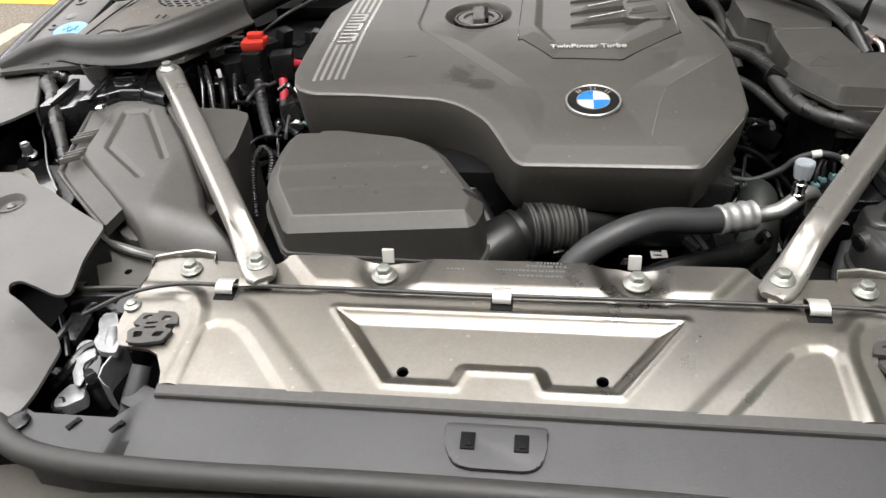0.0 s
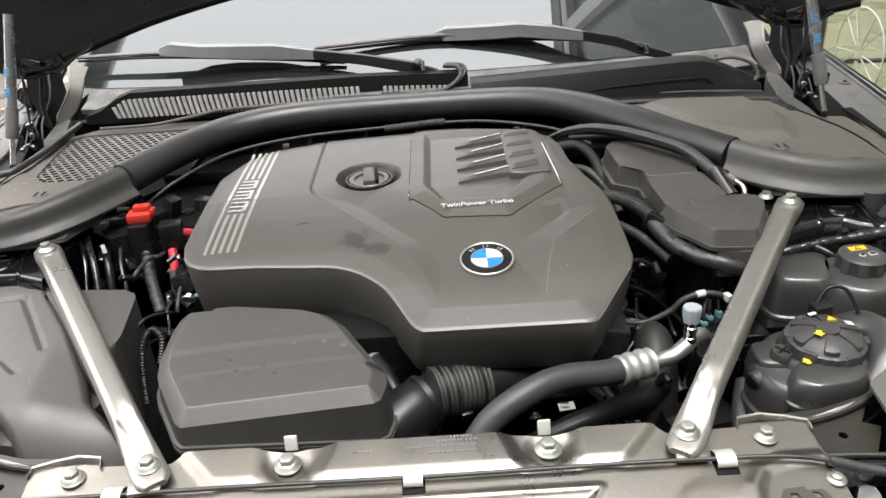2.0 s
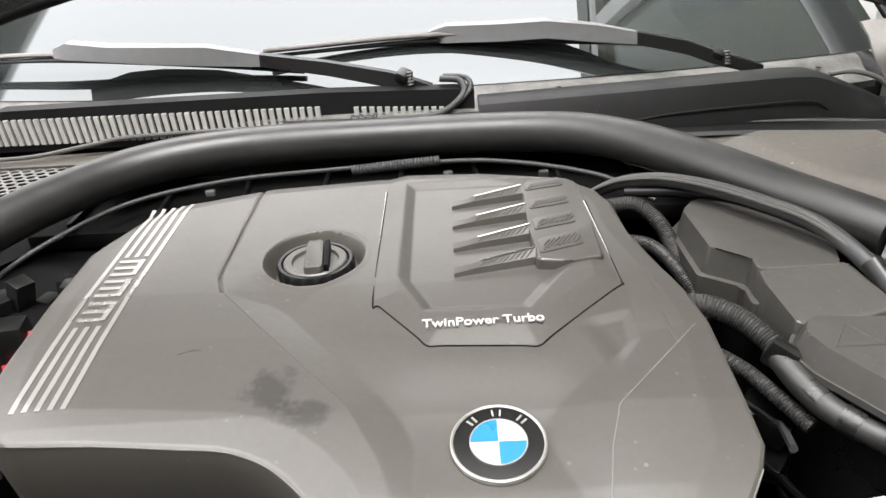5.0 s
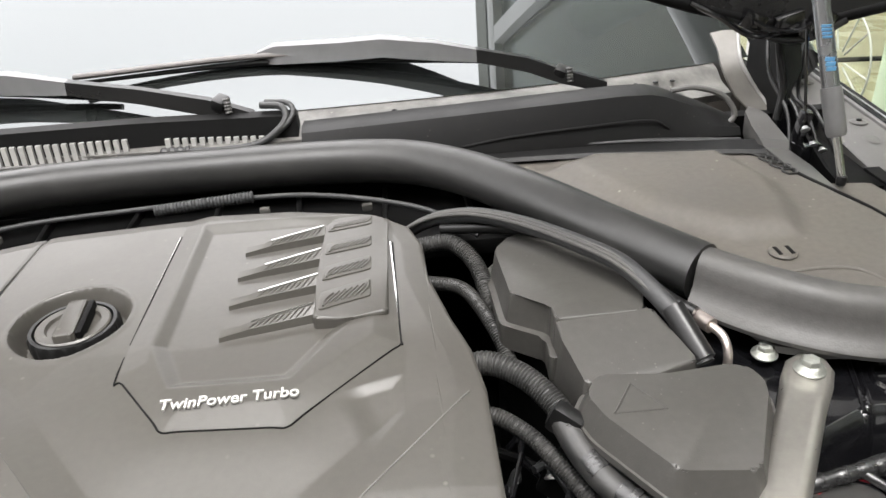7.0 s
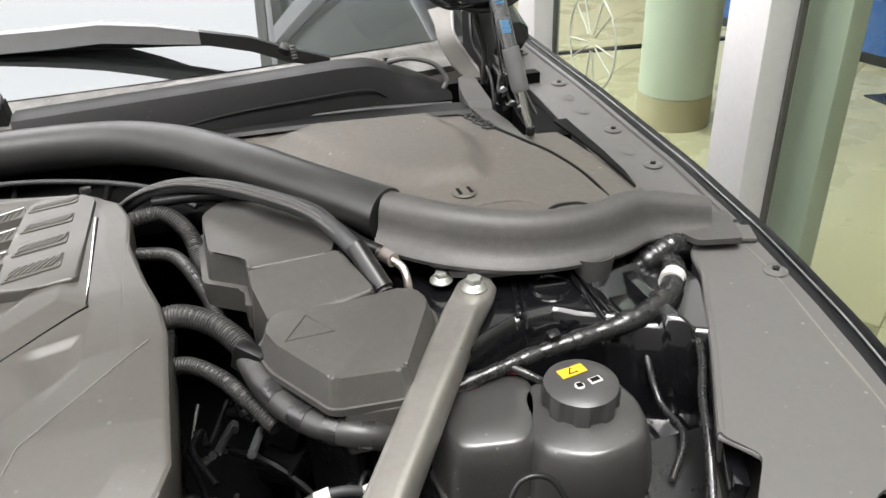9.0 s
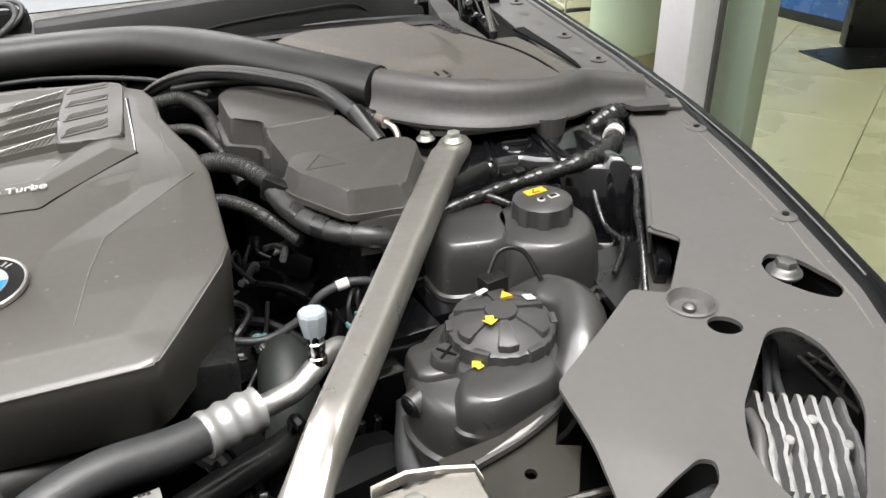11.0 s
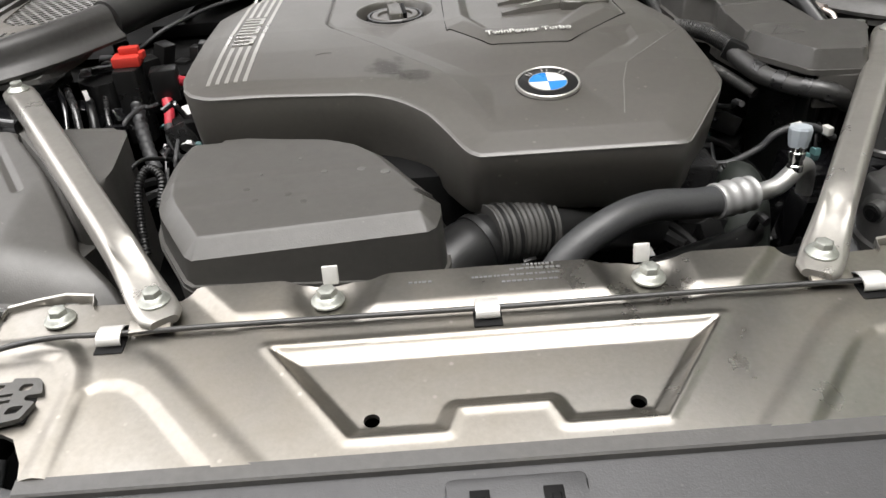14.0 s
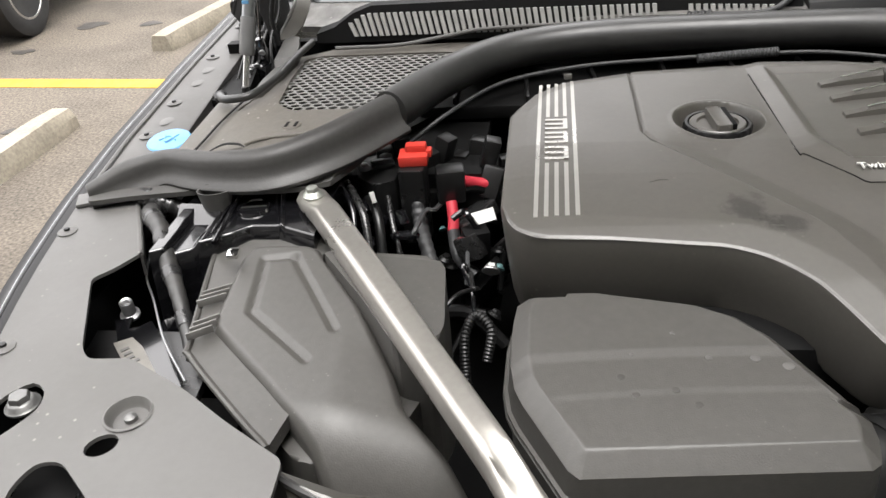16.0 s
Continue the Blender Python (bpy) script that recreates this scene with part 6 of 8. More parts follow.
LID_FRONT = [(-0.590, 0.716), (-0.585, 0.700), (-0.516, 0.637), (-0.462, 0.583), (-0.440, 0.552), (-0.405, 0.536), (-0.340, 0.530), (-0.314, 0.540)]
LID_REAR = [(-0.590, 0.800), (-0.583, 0.818), (-0.570, 0.823), (-0.522, 0.823), (-0.509, 0.818), (-0.450, 0.738), (-0.404, 0.664), (-0.390, 0.632), (-0.350, 0.600), (-0.324, 0.572), (-0.314, 0.556)]
LID_OUT = LID_FRONT + LID_REAR[::-1]


def housing_z(x, y):
    z = lid_z(x, y)
    slope = max(0.0, x + 0.455)
    z -= 0.40 * slope * slope / (slope + 0.020) * step((0.74 - y) / 0.06) + 11.0 * max(0.0, 0.620 - y) ** 2
    for pts in ([(-0.531, 0.802), (-0.562, 0.797), (-0.554, 0.722), (-0.484, 0.664)], [(-0.531, 0.802), (-0.500, 0.755), (-0.466, 0.702)]):
        z -= 0.0034 * max(0.0, 1 - line_distance(x, y, pts, False) / 0.0065)
    z -= 0.007 * max(0.0, 1 - line_distance(x, y, LID_OUT) / 0.008) ** 2
    return z


part("lid", field(columns(LID_FRONT, LID_REAR, 150, -0.590, -0.314), 110, housing_z, 0.085), DUCT, ab)
part("body", prism(rounded([(-0.590, 0.80), (-0.50, 0.82), (-0.37, 0.69), (-0.40, 0.60), (-0.47, 0.575), (-0.580, 0.68)], 0.02, 3), 0.70, 0.885, 0.004), DUCT, ab)
part("rear_box", prism(rounded([(-0.50, 0.800), (-0.378, 0.788), (-0.366, 0.770), (-0.357, 0.684), (-0.365, 0.652), (-0.40, 0.66), (-0.44, 0.72)], 0.010, 3), 0.80, lambda x, y: 0.956 - 0.05 * max(0, 0.77 - y), 0.006), DUCT, ab)
part("flange", plate([(-0.494, 0.574), (-0.530, 0.605), (-0.597, 0.668), (-0.606, 0.690), (-0.631, 0.842), (-0.618, 0.862), (-0.50, 0.866), (-0.50, 0.80), (-0.575, 0.800), (-0.578, 0.715), (-0.510, 0.648), (-0.482, 0.620)][::-1], [], lambda x, y: 0.924 + 0.13 * (y - 0.70), 0.014), DUCT, ab)
part("rim", tube([(-0.494, 0.574, 0.908), (-0.53, 0.605, 0.912), (-0.597, 0.668, 0.921), (-0.606, 0.690, 0.924), (-0.631, 0.842, 0.940), (-0.618, 0.862, 0.942), (-0.55, 0.868, 0.943), (-0.505, 0.866, 0.943)], 0.0034, 8, 6), DUCT, ab)
for k in range(3):
    part("rib", block((0.026, 0.0018, 0.008), (-0.594, 0.690 + 0.009 * k, 0.933), (0, 0, 35), 0.0006), EDGE, ab)
    part("rib", block((0.030, 0.0018, 0.008), (-0.600, 0.738 + 0.008 * k, 0.936), (0, 0, 30), 0.0006), EDGE, ab)
part("snap_clip", block((0.012, 0.016, 0.006), (-0.592, 0.790, 0.958), (0, 0, 10), 0.0015), CHROME, ab, "bright spring clip")

# ---- fuse box lids and their wiring beside the engine ----
F1 = rounded([(0.305, 0.993), (0.340, 0.968), (0.339, 0.944), (0.421, 0.951), (0.432, 0.985), (0.418, 1.06), (0.38, 1.105), (0.325, 1.108), (0.303, 1.080)], 0.006, 3)
fb = thing("control_unit_box", (0.37, 1.03, 0.85), "black two-level plastic control unit box", "electronics box")
part("lid", prism(F1, 0.966, lambda x, y: 0.9985 - 0.04 * max(0, x - 0.38), 0.003, 0.006), DUCT, fb)
part("apron", prism(rounded([(0.337, 0.958), (0.337, 0.928), (0.347, 0.880), (0.400, 0.878), (0.449, 0.895), (0.430, 0.962)], 0.005, 3), 0.935, lambda x, y: 0.9965 - 0.20 * max(0.0, 0.952 - y), 0.003, 0.006), DUCT, fb)
part("rim", prism(rounded([(0.300, 0.990), (0.336, 0.964), (0.334, 0.935), (0.44, 0.94), (0.43, 1.07), (0.385, 1.112), (0.32, 1.112), (0.298, 1.083)], 0.006, 3), 0.945, 0.970, 0.002), DUCT, fb)
part("box", prism([(0.31, 1.09), (0.31, 1.03), (0.345, 0.955), (0.43, 0.935), (0.41, 1.07)], 0.70, 0.956, 0.004), DEEP, fb)
F2 = rounded([(0.352, 0.888), (0.338, 0.864), (0.345, 0.835), (0.380, 0.777), (0.388, 0.773), (0.436, 0.768), (0.444, 0.772), (0.482, 0.845), (0.486, 0.868), (0.473, 0.886), (0.406, 0.884)], 0.008, 3)
f2 = thing("fuse_box", (0.41, 0.84, 0.75), "black fuse box with flat warning-marked lid", "fuse box")
part("lid", prism(F2, 0.970, lambda x, y: 0.993 - 0.06 * max(0, 0.80 - y), 0.003, 0.0085), DUCT, f2)
part("rim", prism([(0.41 + (x - 0.41) * 1.03, 0.83 + (y - 0.83) * 1.03) for x, y in F2], 0.9655, 0.9715, 0.0015), DUCT, f2)
part("side_skirt", prism(rounded([(0.388, 0.7715), (0.436, 0.7655), (0.4465, 0.7705), (0.485, 0.846), (0.478, 0.872), (0.44, 0.85), (0.402, 0.80)], 0.005, 3), 0.928, 0.9660, 0.0015), DUCT, f2)
part("box", prism([(0.365, 0.88), (0.365, 0.84), (0.395, 0.792), (0.435, 0.778), (0.475, 0.86), (0.45, 0.88)], 0.70, 0.967, 0.004), BLACK, f2)
for k in range(4):
    part("side_rib", block((0.004, 0.012, 0.10), (0.400 + 0.011 * k, 0.786 - 0.004 * k, 0.90), (0, 0, 15), 0.001), DEEP, f2)
tg = bmesh.new()
for a, b in (((0.360, 0.838), (0.398, 0.838)), ((0.398, 0.838), (0.380, 0.868)), ((0.380, 0.868), (0.360, 0.838))):
    tube([(*a, 0.9931), (*b, 0.9931)], 0.0008, 6, 2, bm=tg)
part("warning_triangle", tg, DUCT, f2, "embossed warning triangle")


def hose(name, label, pts, radius, mat=HOSE, ripple=0.0, pitch=0.005, n=12, category="hose", group=""):
    th = tagged(part(name, tube(pts, radius, n, 8, ripple, pitch), mat), label, category, group)
    return th


hose("wiring_conduit", "black corrugated wiring conduit from under the engine cover", [(0.250, 0.925, 0.972), (0.278, 0.922, 0.982), (0.305, 0.905, 0.980), (0.325, 0.880, 0.972), (0.335, 0.855, 0.964)], 0.0098, CONDUIT, 0.0005, 0.0028, category="wiring", group="wiring runs")
lm = thing("wiring_loom", (0.36, 0.80, 0.95), "black taped wiring loom running to the fuse box", "wiring", "wiring runs")
LOOM = [(0.328, 0.872, 0.968), (0.338, 0.842, 0.958), (0.352, 0.812, 0.952), (0.372, 0.786, 0.950), (0.392, 0.770, 0.950), (0.412, 0.766, 0.944), (0.430, 0.772, 0.930)]
part("loom", tube(LOOM, [0.0105, 0.0115, 0.011, 0.0105, 0.0105, 0.0105, 0.010], 14, 8), CONDUIT, lm)
for p, q in zip(LOOM[1:5], LOOM[2:6]):
    a_, b_ = Vector(p).lerp(Vector(q), 0.3), Vector(p).lerp(Vector(q), 0.75)
    part("tape_wrap", tube([a_, b_], 0.0117, 14, 2), TAPE, lm)
hose("wiring_conduit", "thin black corrugated conduit below the thicker one", [(0.255, 0.90, 0.945), (0.280, 0.893, 0.952), (0.305, 0.872, 0.948), (0.325, 0.843, 0.940), (0.342, 0.815, 0.932)], 0.0068, CONDUIT, 0.0004, 0.0026, category="wiring", group="wiring runs")
cl = thing("loom_clamp", (0.345, 0.845, 0.955), "black plastic clamp round the wiring loom", "clamp")
part("band", block((0.026, 0.014, 0.026), (0.331, 0.862, 0.967), (0, 20, -35), 0.005), BLACK, cl)
hose("wiring_conduit", "black corrugated conduit behind the engine cover", [(0.235, 1.12, 0.985), (0.268, 1.115, 0.988), (0.290, 1.09, 0.975), (0.30, 1.05, 0.955), (0.315, 1.02, 0.94)], 0.0085, CONDUIT, 0.0005, 0.0028, category="wiring", group="wiring runs")
hose("wiring_conduit", "second black conduit behind the engine cover", [(0.24, 1.08, 0.965), (0.275, 1.06, 0.965), (0.298, 1.01, 0.95), (0.31, 0.97, 0.93)], 0.0068, CONDUIT, 0.0004, 0.0026, category="wiring", group="wiring runs")
rh = thing("refrigerant_hose", (0.35, 1.1, 1.0), "flat black sleeved line curving past the control box", "hose")
band_path = [(0.222, 1.158, 0.984), (0.245, 1.150, 1.000), (0.268, 1.140, 1.010), (0.300, 1.118, 1.019), (0.340, 1.082, 1.023), (0.378, 1.040, 1.023), (0.410, 1.000, 1.020), (0.430, 0.962, 1.010), (0.444, 0.930, 0.996), (0.452, 0.905, 0.978)]
part("sleeve", tube([(x, y, z - 0.004) for x, y, z in band_path], [0.006, 0.0070, 0.0078, 0.0082, 0.0084, 0.0084, 0.0084, 0.0086, 0.0090, 0.0090], 14), HOSE, rh)
for k in range(6):
    off = -0.0095 + 0.0036 * k
    rib = [(x + 0.72 * off, y + 0.62 * off, z + 0.0020 - 0.0004 * (k - 2) ** 2) for x, y, z in band_path[:7]]
    part("strand", tube([*rib, (0.432 + 0.45 * off, 0.958 + 0.3 * off, 1.0075), (0.445 + 0.3 * off, 0.926 + 0.2 * off, 0.992)], 0.0021, 8), MOULD, rh, "grey flat strand of the sleeved bundle")
part("end_sleeve", tube([(0.438, 0.945, 1.003), (0.452, 0.905, 0.978)], 0.0098, 14, 10), BLACK, rh)
hose("coolant_line", "thin black twin line beneath the sleeved line", [(0.26, 1.135, 0.995), (0.32, 1.11, 1.003), (0.37, 1.085, 1.004), (0.415, 1.03, 1.0), (0.445, 0.97, 0.995), (0.460, 0.95, 0.992)], 0.006, BLACK, category="hose")
PINKMETAL = material("dull_pinkish_metal", (0.62, 0.55, 0.51), 0.38, metal=0.9, grain=0.1, stain=0.2, stain_scale=80, bump=0.1)
vf = thing("service_valve", (0.463, 0.945, 0.98), "bright metal service valve on a thin line", "valve")
part("ferrule", tube([(0.460, 0.960, 0.986), (0.470, 0.938, 0.986)], 0.0068, 14, 2), PINKMETAL, vf)
part("collar", tube([(0.4595, 0.961, 0.986), (0.462, 0.956, 0.986)], 0.0080, 14, 2), PINKMETAL, vf)
part("line", tube([(0.469, 0.940, 0.986), (0.476, 0.927, 0.982), (0.477, 0.916, 0.970), (0.475, 0.912, 0.945)], 0.0038, 10), PINKMETAL, vf)
part("tower_bolt", hex_bolt(bmesh.new(), (0.509, 0.919, 0.966), 0.0062), ZINC, None)
tagged(bpy.data.objects["tower_bolt"], "pale zinc bolt on the strut tower", "bolt")

# ---- big refrigerant hose and pipes in front of the engine ----
CRIMP = material("dull_crimp_aluminium", (0.35, 0.35, 0.345), 0.5, metal=0.6, grain=0.08, stain=0.12, stain_scale=60, bump=0.2, bump_scale=500)
ac = thing("refrigerant_pipe", (0.2, 0.62, 0.86), "thick black rubber hose crimped onto an aluminium pipe", "hose")
part("hose", tube([(0.02, 0.515, 0.80), (0.045, 0.530, 0.86), (0.075, 0.552, 0.900), (0.118, 0.572, 0.920), (0.160, 0.592, 0.922), (0.205, 0.605, 0.914), (0.236, 0.617, 0.909)], 0.0148, 18, 8), HOSE, ac)
part("crimp", tube([(0.226, 0.612, 0.910), (0.246, 0.621, 0.9085), (0.267, 0.629, 0.907)], 0.0170, 22, 10, 0.0010, 0.0145), CRIMP, ac, "ribbed aluminium crimp sleeve")
part("pipe", tube([(0.262, 0.627, 0.907), (0.280, 0.634, 0.905), (0.298, 0.640, 0.906), (0.314, 0.650, 0.911), (0.328, 0.662, 0.914), (0.341, 0.673, 0.909), (0.350, 0.682, 0.893), (0.353, 0.686, 0.865)], [0.0092, 0.0092, 0.0092, 0.0095, 0.0088, 0.0088, 0.0086, 0.0086], 16), CASTALU, ac, "bent aluminium pipe")
part("port", lathe([(0.004, 0), (0.0078, 0.0), (0.0078, 0.006), (0.0068, 0.007), (0.0068, 0.012), (0.0076, 0.013), (0.0076, 0.019), (0.0064, 0.020), (0.0064, 0.026)], 20, pose(0.319, 0.652, 0.916, -6, 2, 0)), CHROME, ac)
part("port_cap", lathe([(0.006, 0.004), (0.0090, 0.004), (0.0096, 0.008), (0.0108, 0.014), (0.0112, 0.022), (0.0100, 0.0245), (0.004, 0.025)], 9, pose(0.320, 0.6565, 0.936, -6, 2, 0)), PALE, ac, "pale faceted plastic cap", smooth=20)
it = thing("intake_pipe", (0.0, 0.62, 0.84), "glossy black intake pipe with ribbed bellows", "pipe")
part("snout", tube([(-0.060, 0.570, 0.842), (-0.036, 0.598, 0.858), (-0.008, 0.622, 0.866), (0.016, 0.640, 0.868)], [0.030, 0.034, 0.034, 0.029], 28, 8), BLACK, it)
part("collar", tube([(0.000, 0.629, 0.867), (0.006, 0.633, 0.868)], 0.0345, 28, 2), BLACK, it)
part("bellows", tube([(0.012, 0.638, 0.873), (0.04, 0.650, 0.870), (0.075, 0.664, 0.865)], 0.0325, 28, 12, 0.0007, 0.0060), SEALEND, it)
part("tail", tube([(0.07, 0.662, 0.866), (0.12, 0.68, 0.855), (0.20, 0.71, 0.83)], 0.030, 24), BLACK, it)
for u in (0.018, 0.030, 0.062):
    part("clamp_ring", tube([(u, 0.6405 + 0.42 * (u - 0.018), 0.872 - 0.09 * (u - 0.018)), (u + 0.004, 0.6422 + 0.42 * (u - 0.018), 0.8716 - 0.09 * (u - 0.018))], 0.0336, 28, 2), BLACK, it)
part("clamp", block((0.016, 0.020, 0.012), (0.050, 0.632, 0.850), (20, 0, 20), 0.003), BLACK, it)
vp = thing("vent_pipe", (-0.06, 0.71, 0.87), "black breather pipe with a bright clamp under the cover", "pipe")
part("pipe", tube([(-0.105, 0.800, 0.868), (-0.085, 0.755, 0.872), (-0.060, 0.712, 0.874), (-0.040, 0.672, 0.868), (-0.022, 0.640, 0.850)], 0.0105, 14, 8), BLACK, vp)
part("clamp", tube([(-0.0655, 0.721, 0.8738), (-0.061, 0.7135, 0.874), (-0.058, 0.708, 0.8738)], 0.0122, 18, 2), GREYMETAL, vp, "bright worm clamp")
part("clamp_screw", hex_bolt(bmesh.new(), (-0.052, 0.716, 0.880), 0.0036, (-30, 40, 0)), GREYMETAL, vp)
part("lug", block((0.020, 0.012, 0.016), (-0.042, 0.690, 0.868), (10, 20, 30), 0.003), GLOSS, vp)
part("stub", tube([(-0.070, 0.690, 0.850), (-0.050, 0.664, 0.856), (-0.034, 0.640, 0.852)], 0.007, 12, 5), GLOSS, vp)
hose("sensor_wire", "thin black cable with white sleeve over the engine side", [(0.250, 0.755, 0.888), (0.272, 0.750, 0.880), (0.296, 0.750, 0.878), (0.327, 0.750, 0.893), (0.342, 0.750, 0.909), (0.364, 0.750, 0.917), (0.387, 0.750, 0.914), (0.41, 0.75, 0.90)], 0.0040, HOSE, category="wiring", group="wiring runs")
ws_ = thing("cable_sleeve", (0.352, 0.752, 0.914), "small white cable sleeve", "cable sleeve")
part("sleeve", tube([(0.359, 0.750, 0.9155), (0.370, 0.750, 0.9175)], 0.0050, 12, 2), WHITE, ws_)

# ---- coolant tanks beside the strut brace ----
CAPGREY = material("dark_cap_plastic", (0.062, 0.061, 0.060), 0.36, grain=0.1, stain=0.1, bump=0.1)
ta = thing("expansion_tank", (0.55, 0.74, 0.82), "black coolant expansion tank with a ribbed screw cap", "coolant tank")


def blob(poly, z0, z1, z2, round_, bm=None):
    """A moulded tank: vertical flank, domed top, seam ring."""
    rings = []
    cx, cy = sum(p[0] for p in poly) / len(poly), sum(p[1] for p in poly) / len(poly)
    for k, z in ((0.94, z0), (1.0, z0 + 0.01), (1.0, z1 - 0.008), (1.05, z1 - 0.006), (1.05, z1 - 0.001), (1.0, z1 + 0.001)):
        rings.append([(cx + (x - cx) * k, cy + (y - cy) * k, z) for x, y in poly])
    for q in range(1, 7):
        a = math.pi / 2 * q / 6
        k = 1 - round_ * (1 - math.cos(a))
        rings.append([(cx + (x - cx) * k, cy + (y - cy) * k, z1 + 0.001 + (z2 - z1) * math.sin(a)) for x, y in poly])
    rings.append([(cx + (x - cx) * 0.3 * (1 - round_), cy + (y - cy) * 0.3 * (1 - round_), z2 + 0.001) for x, y in poly])
    return loft(bm or bmesh.new(), rings)


part("lobe", blob(rounded([(0.452, 0.800), (0.455, 0.735), (0.520, 0.722), (0.545, 0.765), (0.552, 0.808), (0.49, 0.822)], 0.018, 4), 0.78, 0.885, 0.936, 0.22), TANK, ta)
part("body", blob(rounded([(0.520, 0.790), (0.512, 0.715), (0.550, 0.690), (0.604, 0.698), (0.622, 0.740), (0.612, 0.79), (0.56, 0.805)], 0.02, 4), 0.78, 0.880, 0.936, 0.22), TANK, ta)
for seam in ([(0.455, 0.790), (0.455, 0.742), (0.470, 0.729), (0.512, 0.716)], [(0.512, 0.708), (0.530, 0.700), (0.552, 0.689), (0.600, 0.695), (0.614, 0.712), (0.624, 0.742), (0.616, 0.785)]):
    part("seam", tube([(x, y, 0.872) for x, y in seam], 0.0058, 10, 6, flat=0.6), TANK, ta)
part("neck", lathe([(0.026, 0.910), (0.026, 0.940), (0.022, 0.941)], 24, Matrix.Translation((0.569, 0.757, 0))), BLACK, ta)
ecap = part("screw_cap", lathe([(0.027, 0.924), (0.0300, 0.926), (0.0300, 0.949), (0.0285, 0.9555), (0.022, 0.9590), (0.006, 0.9590)], 128, Matrix.Translation((0.569, 0.757, 0)), lobes=8, lobe=0.09, lobe_from=1, lobe_to=2), CAPGREY, ta, "black fluted screw cap")
part("label", block((0.022, 0.010, 0.0008), (0.566, 0.767, 0.9596), (0, 0, 8), 0), YELLOW, ecap, "yellow warning label bar", smooth=0)
part("mark", prism([(0.5615, 0.7635), (0.5705, 0.7645), (0.5655, 0.7712)], 0.9598, 0.9603, 0), DEEP, ecap, "dark warning triangle", smooth=0)
part("mark", prism([(0.5633, 0.7645), (0.5688, 0.7651), (0.5658, 0.7692)], 0.9601, 0.9606, 0), YELLOW, ecap, smooth=0)
part("mark", block((0.0045, 0.004, 0.0006), (0.564, 0.750, 0.9602), bevel=0), DEEP, ecap, smooth=0)
part("mark", block((0.0075, 0.0042, 0.0006), (0.578, 0.7523, 0.9598), (0, 0, 8), 0), DEEP, ecap, smooth=0)
part("mark", lathe([(0.0040, 0), (0.0040, 0.0006), (0.002, 0.0007)], 16, pose(0.564, 0.750, 0.959)), WHITE, ecap)
part("mark", block((0.010, 0.0065, 0.0008), (0.578, 0.752, 0.9594), (0, 0, 8), 0), WHITE, ecap, smooth=0)
tb = thing("coolant_reservoir", (0.46, 0.61, 0.80), "large round black coolant reservoir with yellow arrows", "coolant tank")
part("body", blob(rounded([(0.374, 0.612), (0.384, 0.572), (0.42, 0.545), (0.48, 0.552), (0.525, 0.585), (0.548, 0.635), (0.532, 0.672), (0.48, 0.690), (0.42, 0.680), (0.39, 0.650)], 0.02, 4), 0.76, 0.862, 0.905, 0.16), TANK, tb)
part("cap_neck", lathe([(0.050, 0.890), (0.050, 0.912), (0.046, 0.917), (0.02, 0.918)], 40, Matrix.Translation((0.462, 0.622, 0))), TANK, tb)
part("front_lobe", blob(rounded([(0.405, 0.588), (0.398, 0.560), (0.42, 0.545), (0.475, 0.552), (0.495, 0.570), (0.488, 0.592), (0.43, 0.605)], 0.014, 4), 0.80, 0.894, 0.922, 0.25), TANK, tb)
part("side_lobe", tube([(0.500, 0.672, 0.905), (0.522, 0.655, 0.916), (0.532, 0.625, 0.918), (0.518, 0.592, 0.910), (0.495, 0.572, 0.895)], [0.016, 0.022, 0.023, 0.022, 0.016], 16), TANK, tb)
cm = Matrix.Translation((0.462, 0.622, 0))
rcap = part("screw_cap", lathe([(0.040, 0.915), (0.043, 0.917), (0.043, 0.931), (0.0405, 0.9325), (0.0385, 0.9325), (0.030, 0.9385), (0.013, 0.9425), (0.004, 0.9428)], 192, cm, lobes=24, lobe=0.018, lobe_from=1, lobe_to=3), CAPGREY, tb, "wide black ribbed screw cap")
for k in range(6):
    # broad raised wedges between the sunk panels of the dome
    own = prism(rounded([(0.013, -0.0035), (0.0375, -0.0085), (0.0395, 0.0), (0.0375, 0.0085), (0.013, 0.0035)], 0.002, 2), 0.928, lambda x, y: 0.9452 - 0.0002 - 9.0 * max(0.0, math.hypot(x, y) - 0.012) ** 2, 0.0012)
    own.transform(cm @ pose(0, 0, 0, 0, 0, 60 * k + 14))
    part("wedge", own, CAPGREY, rcap)
    own = block((0.006, 0.014, 0.016), (0.0415, 0, 0.926), (0, 0, 0), 0.0016)
    own.transform(cm @ pose(0, 0, 0, 0, 0, 60 * k + 44))
    part("grip", own, CAPGREY, rcap)
part("hub", lathe([(0.012, 0.938), (0.0135, 0.943), (0.0125, 0.9455), (0.004, 0.9458)], 24, cm), CAPGREY, rcap)


def arrow(at, size, turn, mat, parent):
    pts = [(-0.3, -0.5), (0.3, -0.5), (0.3, 0.0), (0.6, 0.0), (0, 0.6), (-0.6, 0.0), (-0.3, 0.0)]
    bm = prism([(x * size, y * size) for x, y in pts], 0, 0.0008, 0)
    bm.transform(pose(*at, 0, 0, turn))
    part("arrow", bm, mat, parent, "yellow printed arrow", smooth=0)


